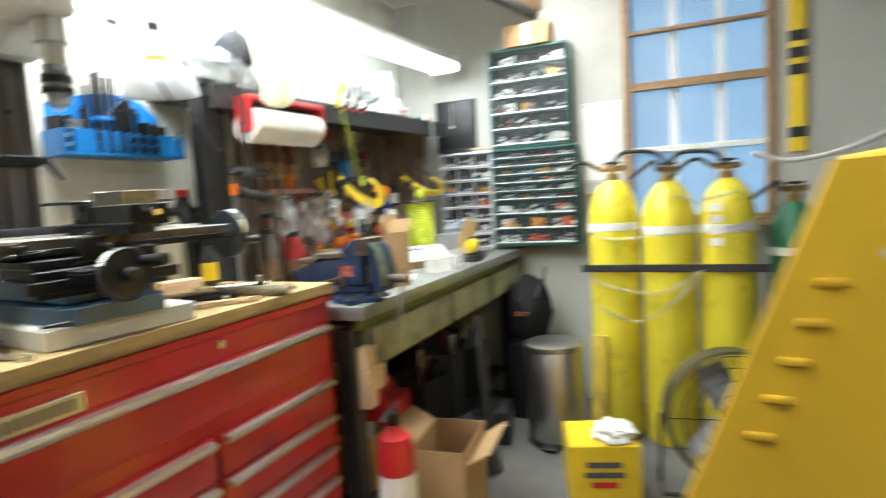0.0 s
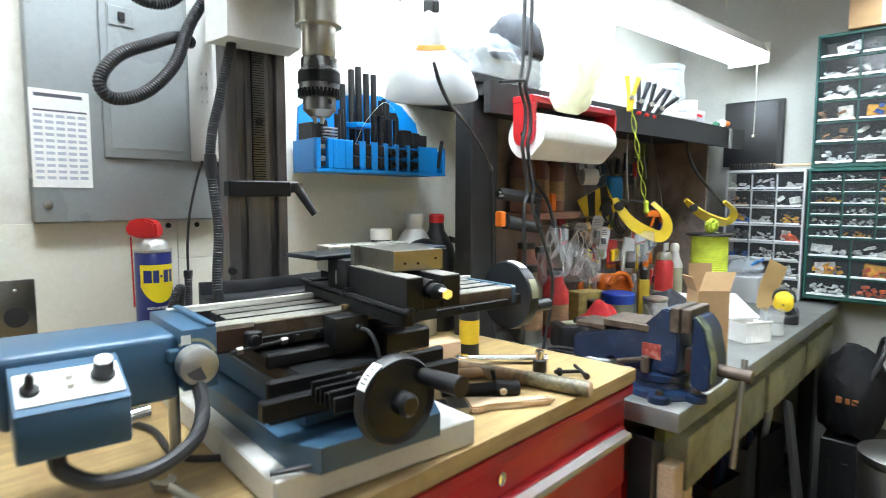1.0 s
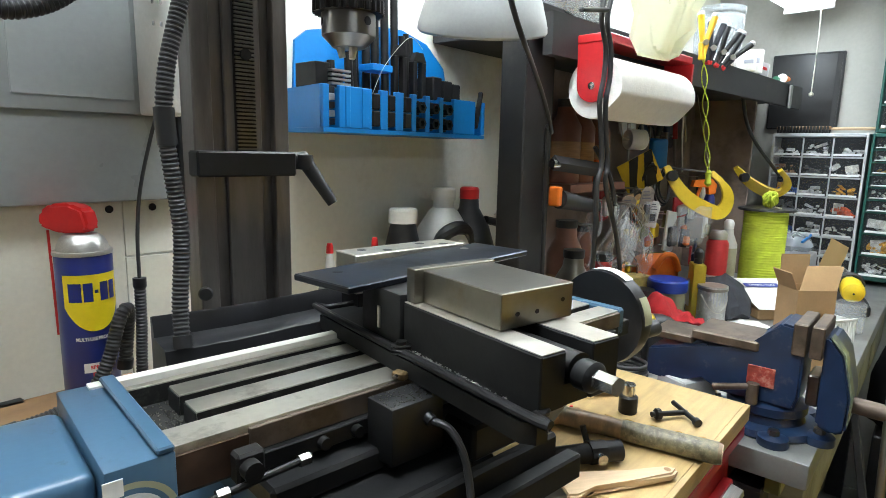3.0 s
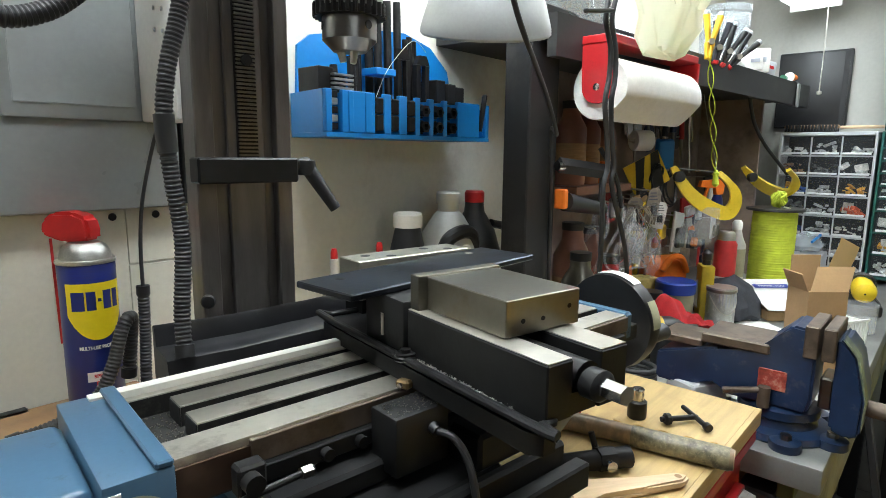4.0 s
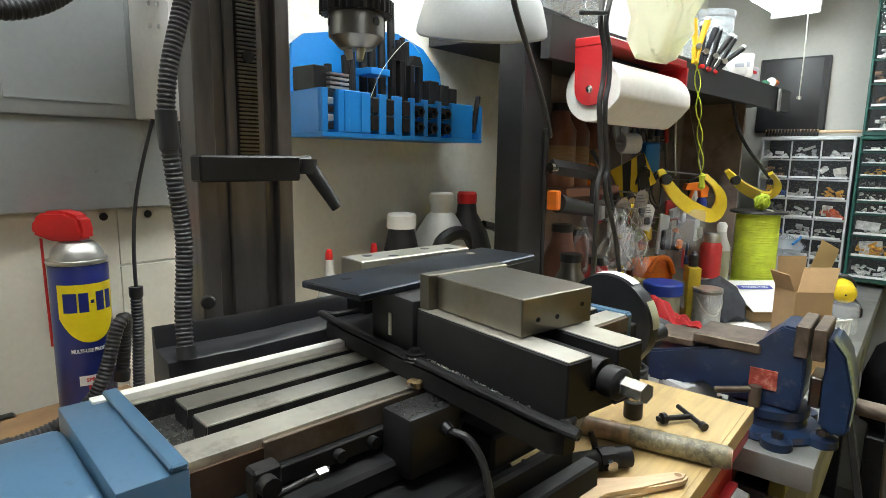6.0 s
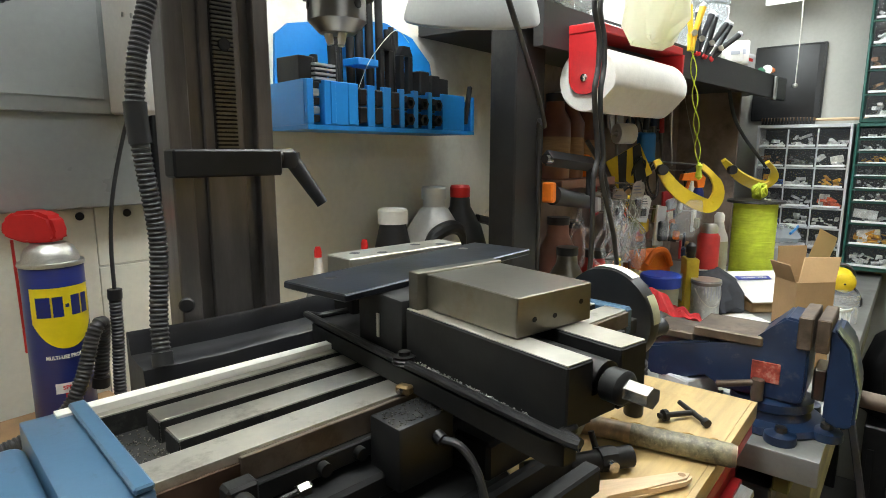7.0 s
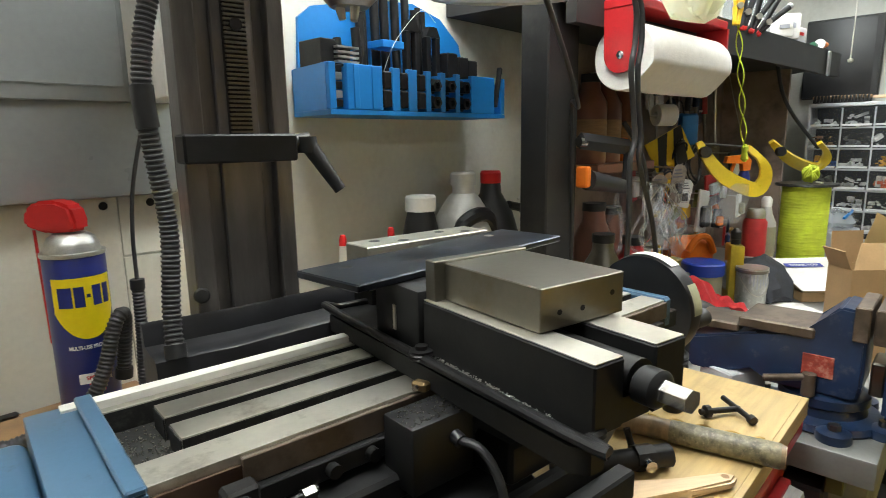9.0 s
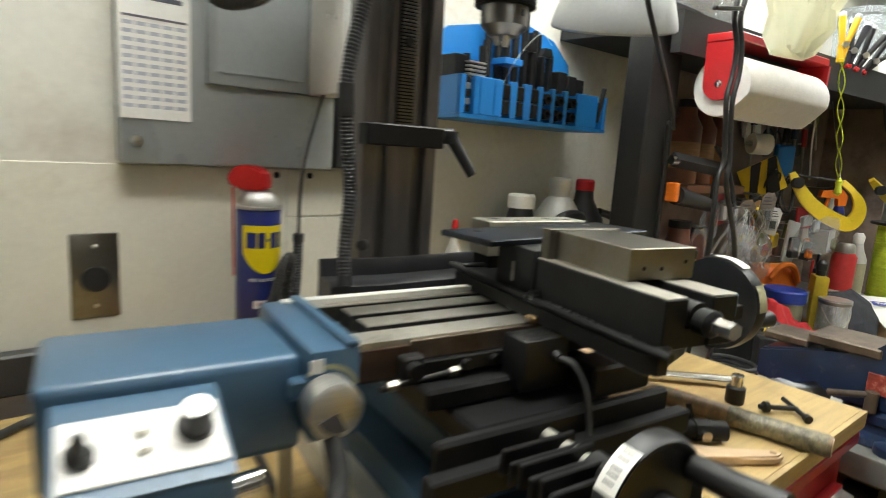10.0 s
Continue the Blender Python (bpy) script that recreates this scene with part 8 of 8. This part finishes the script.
def wire_bundle():
    r6 = random.Random(5)
    w = thing("wire_bundle", "tangle of bright wire and clear film hung in the hutch", "wire", (0.530, 0.45, 1.17), -30)
    for k in range(16):
        p = [(r6.uniform(-0.02, 0.02), r6.uniform(-0.015, 0.015), 0.075)]
        for n in range(4):
            p.append((p[-1][0] + r6.uniform(-0.03, 0.03), r6.uniform(-0.02, 0.02), 0.075 - 0.038 * (n + 1) + r6.uniform(-0.012, 0.012)))
        part("wire", hose(new_bm(), p, r6.choice((0.0009, 0.0013, 0.0018)), 5, n=5), r6.choice((CHROME, CHROME, STEEL, BLACKPLASTIC)), w)
    for k in range(3):
        bm = new_bm()
        bmesh.ops.create_icosphere(bm, subdivisions=3, radius=1.0)
        for v in bm.verts:
            d = v.co.normalized()
            f = 1 + 0.35 * noise.noise(d * 2.5 + Vector((k, 0, 0))) + 0.2 * abs(noise.noise(d * 7 + Vector((0, k, 0))))
            v.co = Vector((-0.03 + 0.035 * k + d.x * 0.026 * f, -0.01 + d.y * 0.016 * f, -0.02 - 0.02 * k + d.z * 0.055 * f))
        part("film", bm, GLASSBAG, w, "clear film packet")
    part("peg", rod(new_bm(), (0, 0, 0.074), (0.0, 0.20, 0.074), 0.0025, seg=6), STEEL, w)


wire_bundle()


def hung_extras():
    """Larger odd items that show under the shelf."""
    r4 = random.Random(23)
    c = thing("paper_roll", "small roll of white paper hung under the shelf", "paper roll", (0.745, 0.55, 1.425), -35)
    part("roll", lathe(new_bm(), [(0.010, 0), (0.030, 0), (0.031, 0.003), (0.031, 0.052), (0.030, 0.055), (0.010, 0.055), (0.010, 0)], (-0.028, 0, 0), (1, 0, 0), 26, cap=False), PAPER, c)
    part("hanger", rod(new_bm(), (-0.045, 0, 0), (0.045, 0, 0), 0.004, seg=8), STEEL, c)
    part("wire", hose(new_bm(), [(-0.044, 0, 0.0), (-0.044, 0.02, 0.09), (0.0, 0.03, 0.17)], 0.0014, 6), STEEL, c)
    c = thing("blue_pouch", "blue cloth pouch hung on the back board", "pouch", (0.985, 0.57, 1.385), -20)
    bm = bbox(new_bm(), (-0.035, -0.016, -0.05), (0.035, 0.016, 0.05), 0.012, 3)
    part("pouch", crumple(bm, 0.006, 35), TRAYBLUE, c)
    part("loop", hose(new_bm(), [(-0.02, 0, 0.048), (-0.01, 0.02, 0.085), (0.01, 0.05, 0.095)], 0.003, 6), RUBBER, c)
    for x, y, z, w, h, m, rz in ((0.600, 0.50, 1.215, 0.045, 0.095, DULLCARD, -40), (0.672, 0.475, 1.235, 0.046, 0.105, DULLCARD, -28), (0.715, 0.47, 1.205, 0.040, 0.08, PAPER, -50)):
        c = thing("blister_card", "printed card of hardware hung on a peg", "packet", (x, y, z), rz, group="hung cards")
        part("card", prism(new_bm(), [(-w / 2, -h / 2), (w / 2, -h / 2), (w / 2, h / 2 - 0.012), (w / 4, h / 2), (-w / 4, h / 2), (-w / 2, h / 2 - 0.012)], 0.0018, Euler((radians(90), radians(r4.uniform(-12, 12)), 0)).to_matrix().to_4x4()), m, c)
        part("blister", box(new_bm(), (0, -0.010, -h * 0.12), (w * 0.66, 0.014, h * 0.42), bevel=0.005), GLASSBAG, c, "clear bubble")
        part("item", box(new_bm(), (0, -0.009, -h * 0.12), (w * 0.4, 0.008, h * 0.28), bevel=0.002), BLACKPLASTIC, c)
        for k in range(3):
            part("print_bar", box(new_bm(), (0, -0.0026, h * (0.18 + 0.09 * k)), (w * (0.7 - 0.12 * k), 0.0008, h * 0.03)), INK, c)
        part("peg", rod(new_bm(), (0, 0, h * 0.42), (0, 0.14, h * 0.42), 0.002, seg=6), STEEL, c)
    c = solid("orange_tin", bbox(new_bm(), (-0.026, -0.02, -0.032), (0.026, 0.02, 0.032), 0.006, 2), ORANGE, "small orange box on the hutch shelf", "box", (0.565, 0.585, 1.332), -15)
    c = thing("trigger_sprayer", "orange and blue trigger sprayer hung by its neck", "sprayer", (1.13, 0.45, 1.262), -40)
    part("head", prism(new_bm(), [(-0.05, 0.012), (-0.045, 0.034), (0.02, 0.040), (0.040, 0.020), (0.036, -0.012), (0.012, -0.014), (0.008, 0.010)], 0.020, Matrix.Translation((0, 0.01, 0)) @ Euler((radians(90), 0, 0)).to_matrix().to_4x4()), ORANGE, c, "orange trigger head")
    part("trigger", box(new_bm(), (-0.022, 0, -0.008), (0.010, 0.012, 0.048), ry=18, bevel=0.003), ORANGE, c)
    part("neck", lathe(new_bm(), [(0.020, -0.075), (0.022, -0.07), (0.018, -0.03), (0.013, -0.0145)], (0.022, 0, 0), seg=18), CANBLUE, c, "blue bottle neck")
    part("hanger", hose(new_bm(), [(0.02, 0, 0.036), (0.03, 0.04, 0.10), (0.04, 0.12, 0.24), (0.04, 0.16, 0.34)], 0.0016, 6), STEEL, c)
    # spare leads and cords looped on the back board
    for x, z, r, m in ((0.80, 1.21, 0.052, RUBBER), (0.90, 1.30, 0.045, BLACKPLASTIC), (1.03, 1.27, 0.050, RUBBER), (0.52, 1.20, 0.045, GLASSBAG), (0.47, 1.12, 0.05, GLASSBAG)):
        c = thing("looped_cord", "looped cord hung on a hook of the back board", "cord", (x, 0.56, z), -25, group="looped cords")
        for k in range(3):
            q = r * (1 - 0.12 * k)
            part("turn", hose(new_bm(), [(q * 0.6 * math.cos(a), -0.006 * k + 0.008 * math.sin(2 * a + k), q * 1.3 * math.sin(a)) for a in [radians(30 * n + 17 * k) for n in range(13)]], 0.0032, 6, n=3), m, c)
        part("hook", rod(new_bm(), (0, -0.012, r * 1.2), (0, 0.10, r * 1.2), 0.003, seg=8), STEEL, c)


hung_extras()
# grinding discs and sanding sheets hung high on the back board
for x, z, r, m in ((0.86, 1.47, 0.055, GREYPL), (0.98, 1.44, 0.048, VISEBLUE), (1.10, 1.47, 0.050, RUST), (1.24, 1.45, 0.045, BLACKPLASTIC)):
    c = thing("abrasive_disc", "round abrasive disc hung on the back board", "abrasive disc", (x, 0.628, z), group="hung discs")
    part("disc", lathe(new_bm(), [(0.008, 0), (r, 0), (r, 0.004), (0.008, 0.004), (0.008, 0)], (0, 0, 0), (0, -1, 0), 32, cap=False), m, c)
    part("hook", rod(new_bm(), (0, -0.012, 0.0), (0, 0.034, 0.0), 0.0035, seg=8), STEEL, c)


def goggles():
    g = thing("safety_goggles", "clear plastic safety goggles hanging by a strap", "goggles", (0.235, 0.350, 1.195))
    for k, (dx, r) in enumerate(((0.0, 0.055), (0.012, 0.047), (-0.006, 0.060))):
        pts = [(dx + r * 0.55 * math.cos(a), 0.01 * k + 0.02 * math.sin(a * 2), r * 1.25 * math.sin(a)) for a in [radians(20 * q) for q in range(19)]]
        part("frame", hose(new_bm(), pts, 0.0035, 8, n=3), GLASSBAG, g)
    bm = lathe(new_bm(), [(0.03, 0.0), (0.034, 0.01), (0.028, 0.025), (0.015, 0.032)], (0.01, 0, 0.0), (0.3, -1, 0.1), 20)
    part("lens", bm, GLASSBAG, g, "clear moulded lens")
    part("strap", hose(new_bm(), [(0.0, 0.02, 0.07), (-0.02, 0.03, 0.14), (-0.06, 0.05, 0.20)], 0.005, 6), RUBBER, g)


goggles()


# ---- hand tools on the chest top ----
CT = 0.9825


def hand_tools():
    h = thing("hammer", "old hammer with a worn wooden handle and black head", "hammer", (0, 0, 0))
    a, b = Vector((-0.300, 0.270, CT + 0.0155)), Vector((-0.243, -0.010, CT + 0.015))
    bm = lathe(new_bm(), [(0.011, 0), (0.013, 0.02), (0.0145, 0.10), (0.0135, 0.20), (0.015, 0.285), (0.0135, 0.292)], a, b - a, 20)
    part("handle", bm, OLDWOOD, h, "worn paint-spotted wooden handle")
    q = (b - a).normalized()
    part("peeling_paint", lathe(new_bm(), [(0.0146, 0.165), (0.0148, 0.20), (0.0153, 0.285), (0.0150, 0.2875)], a, q, 20, cap=False), paint("peeling green paint", (0.15, 0.130, 0.075), 0.4, vary=0.55, scale=110, bump=0.4, grain=160, dirt=(0.34, 0.28, 0.18), dirt_amount=0.45, dirt_scale=240), h, "peeling green and cream paint")
    part("cut_end", rod(new_bm(), b + (b - a).normalized() * 0.0062, b + (b - a).normalized() * 0.0072, 0.0125, seg=18), PALEWOOD, h, "pale cut end")
    j = thing("tap_holder", "black knurled swivel tool lying on the chest top", "hand tool", (-0.360, 0.114, CT), -36)
    part("body", rod(new_bm(), (-0.10, 0, 0.016), (0.045, 0, 0.015), 0.011, 0.014), OXIDE, j)
    part("ring", rod(new_bm(), (0.0, 0, 0.016), (0.022, 0, 0.016), 0.0155, seg=8), OXIDE, j)
    part("pin", rod(new_bm(), (0.01, -0.022, 0.016), (0.01, 0.022, 0.016), 0.007, seg=14), CHROME, j, "bright cross pin")
    part("stem", rod(new_bm(), (0.005, 0.012, 0.02), (0.0, 0.02, 0.044), 0.004, seg=10), OXIDE, j)
    s = thing("paint_brush", "brush with a pale shaped wooden handle", "brush", (-0.382, 0.067, CT), -36)
    bm = prism(new_bm(), [(-0.075, -0.028), (-0.06, -0.030), (-0.035, -0.013), (0.02, -0.013), (0.075, -0.010), (0.088, 0.0), (0.075, 0.010), (0.02, 0.008), (-0.035, 0.012), (-0.06, 0.026), (-0.075, 0.026)], 0.011, Matrix.Translation((0, 0, 0.002)))
    bmesh.ops.bevel(bm, geom=list(bm.edges), offset=0.003, segments=2, affect="EDGES")
    part("handle", bm, PALEWOOD, s)
    part("ferrule", bbox(new_bm(), (-0.108, -0.029, 0.0015), (-0.0755, 0.027, 0.0135), 0.001), STEEL_DULL, s, "steel ferrule")
    part("bristles", bbox(new_bm(), (-0.155, -0.028, 0.002), (-0.1085, 0.026, 0.012), 0.003), BLACKPLASTIC, s)
    part("hang_hole", lathe(new_bm(), [(0.0045, 0.0131), (0.0, 0.0133)], (0.072, 0, 0), seg=12), WOOD, s)
    k = thing("chuck_key", "black chuck key with a sliding cross bar", "chuck key", (-0.150, 0.083, CT), -38)
    k.matrix_basis = pose(-0.150, 0.083, CT - 0.0005, 0, 0, -38) @ Matrix.Scale(0.92, 4)
    part("shaft", rod(new_bm(), (-0.035, 0, 0.010), (0.03, 0, 0.009), 0.0045, seg=12), OXIDE, k)
    part("gear", lathe(new_bm(), [(0.006, 0), (0.0095, 0.003), (0.0095, 0.010), (0.006, 0.012)], (-0.030, 0, 0.010), (1, 0, 0), 10), OXIDE, k)
    part("cross_bar", rod(new_bm(), (0.026, -0.032, 0.008), (0.026, 0.034, 0.012), 0.0042, seg=12), OXIDE, k)
    part("bar_end", rod(new_bm(), (0.026, -0.038, 0.0075), (0.026, -0.030, 0.0085), 0.007, seg=12), OXIDE, k)
    r = thing("ratchet_wrench", "chrome ratchet wrench lying on the chest top", "wrench", (-0.185, 0.235, CT), -38)
    part("head", lathe(new_bm(), [(0.017, 0.002), (0.019, 0.005), (0.019, 0.018), (0.012, 0.022)], (-0.085, 0.015, 0), seg=22), CHROME, r)
    part("handle", rod(new_bm(), (-0.07, 0.012, 0.012), (0.105, -0.005, 0.010), 0.0075, 0.0095), CHROME, r)
    so = thing("impact_socket", "black impact socket with a bright adapter standing up", "socket", (-0.174, 0.141, CT))
    part("socket", lathe(new_bm(), [(0.0135, 0), (0.0145, 0.002), (0.0145, 0.026), (0.012, 0.028)], seg=24), OXIDE, so)
    part("adapter", lathe(new_bm(), [(0.0095, 0.0282), (0.0095, 0.045), (0.008, 0.047)], seg=20), CHROME, so)
    dr = thing("drill_bit", "brass coloured twist drill bit", "drill bit", (-0.214, 0.085, CT), -78)
    part("bit", hose(new_bm(), [(-0.07 + 0.007 * q, 0.0022 * math.sin(q * 1.3), 0.006 + 0.0022 * math.cos(q * 1.3)) for q in range(21)], 0.0032, 8, n=3), BRASS, dr)
    tc = thing("oil_can_small", "small dark bottle with a yellow label", "bottle", (-0.175, 0.335, CT))
    part("bottle", lathe(new_bm(), [(0.022, 0), (0.023, 0.003), (0.023, 0.10), (0.012, 0.12), (0.011, 0.135)], seg=24), BLACKPLASTIC, tc)
    part("label", lathe(new_bm(), [(0.0234, 0.03), (0.0234, 0.085)], seg=24, cap=False), YELLOWPL, tc, "yellow printed label")
    rt = solid("red_tip", lathe(new_bm(), [(0.005, 0), (0.004, 0.012), (0.0025, 0.02)], seg=12), RED_PLASTIC, "small red plastic nozzle cap", "cap", (-0.255, 0.196, CT))
    hb = thing("ball_hammer", "ball peen hammer with a brown wooden handle", "hammer", (-0.33, 0.20, CT), -32)
    part("handle", lathe(new_bm(), [(0.010, 0), (0.012, 0.05), (0.010, 0.20)], (-0.13, 0.02, 0.013), (1, 0, 0), 16), WOOD, hb)
    bx = solid("parts_carton", bbox(new_bm(), (-0.042, -0.035, 0), (0.045, 0.035, 0.060), 0.003), GREYPL, "pale grey flat box between chest and vise", "box", (0.118, 0.146, BT), -26)
    oc = solid("orange_block", bbox(new_bm(), (-0.03, -0.02, 0), (0.03, 0.02, 0.03), 0.004), ORANGE, "orange plastic block behind the saddle", "block", (-0.42, 0.31, CT), -10)
    wb = solid("wood_offcut", bbox(new_bm(), (-0.06, -0.025, 0), (0.06, 0.025, 0.045), 0.003), PALEWOOD, "pale wood offcut behind the mill", "offcut", (-0.27, 0.36, CT), -14)


hand_tools()


def left_tools():
    w = thing("combination_wrench", "steel combination wrench lying on the chest top", "wrench", (-0.905, 0.115, CT), -84)
    part("shank", rod(new_bm(), (-0.08, 0, 0.006), (0.07, 0, 0.006), 0.0058, seg=8), STEEL, w)
    bm = lathe(new_bm(), [(0.007, 0.001), (0.013, 0.001), (0.013, 0.011), (0.007, 0.011), (0.007, 0.001)], (0.08, 0, 0), seg=18, cap=False)
    part("ring_end", bm, STEEL, w)
    part("open_end", prism(new_bm(), [(-0.075, -0.006), (-0.088, -0.014), (-0.105, -0.012), (-0.092, -0.004), (-0.092, 0.004), (-0.105, 0.012), (-0.088, 0.014), (-0.075, 0.006)], 0.009, Matrix.Translation((0, 0, 0.002))), STEEL, w)
    p = thing("socket_set", "chrome sockets lying on the chest top", "socket", (-1.06, 0.16, CT), -20)
    for x, r, l in ((-0.04, 0.014, 0.03), (0.0, 0.012, 0.028), (0.035, 0.010, 0.03)):
        part("socket", rod(new_bm(), (x - l / 2, 0.0, r), (x + l / 2, 0.004, r), r, r * 0.9, seg=18), CHROME, p)
    part("joint", rod(new_bm(), (-0.09, 0.03, 0.012), (-0.055, 0.005, 0.012), 0.011, 0.009), OXIDE, p)
    for k, (x, y) in enumerate(((-0.985, 0.115), (-0.960, 0.100), (-0.935, 0.135))):
        b = thing("loose_bolt", "loose steel bolt on the chest top", "bolt", (x, y, CT), 30 * k, group="loose bolts")
        part("shank", rod(new_bm(), (0, 0, 0.0055), (0.03, 0.0, 0.0045), 0.004, seg=10), STEEL, b)
        part("head", rod(new_bm(), (-0.008, 0, 0.0075), (0.0, 0, 0.0075), 0.0075, seg=6), OXIDE, b)
    cable("extension_cable", "black power cord across the chest top", [(-1.40, 0.50, CT + 0.006), (-1.15, 0.54, CT + 0.006), (-1.04, 0.60, CT + 0.006), (-0.96, 0.56, CT + 0.006), (-0.90, 0.50, CT + 0.006), (-0.86, 0.40, CT + 0.006), (-0.87, 0.27, CT + 0.006), (-0.80, 0.20, CT + 0.006)], 0.005)


left_tools()
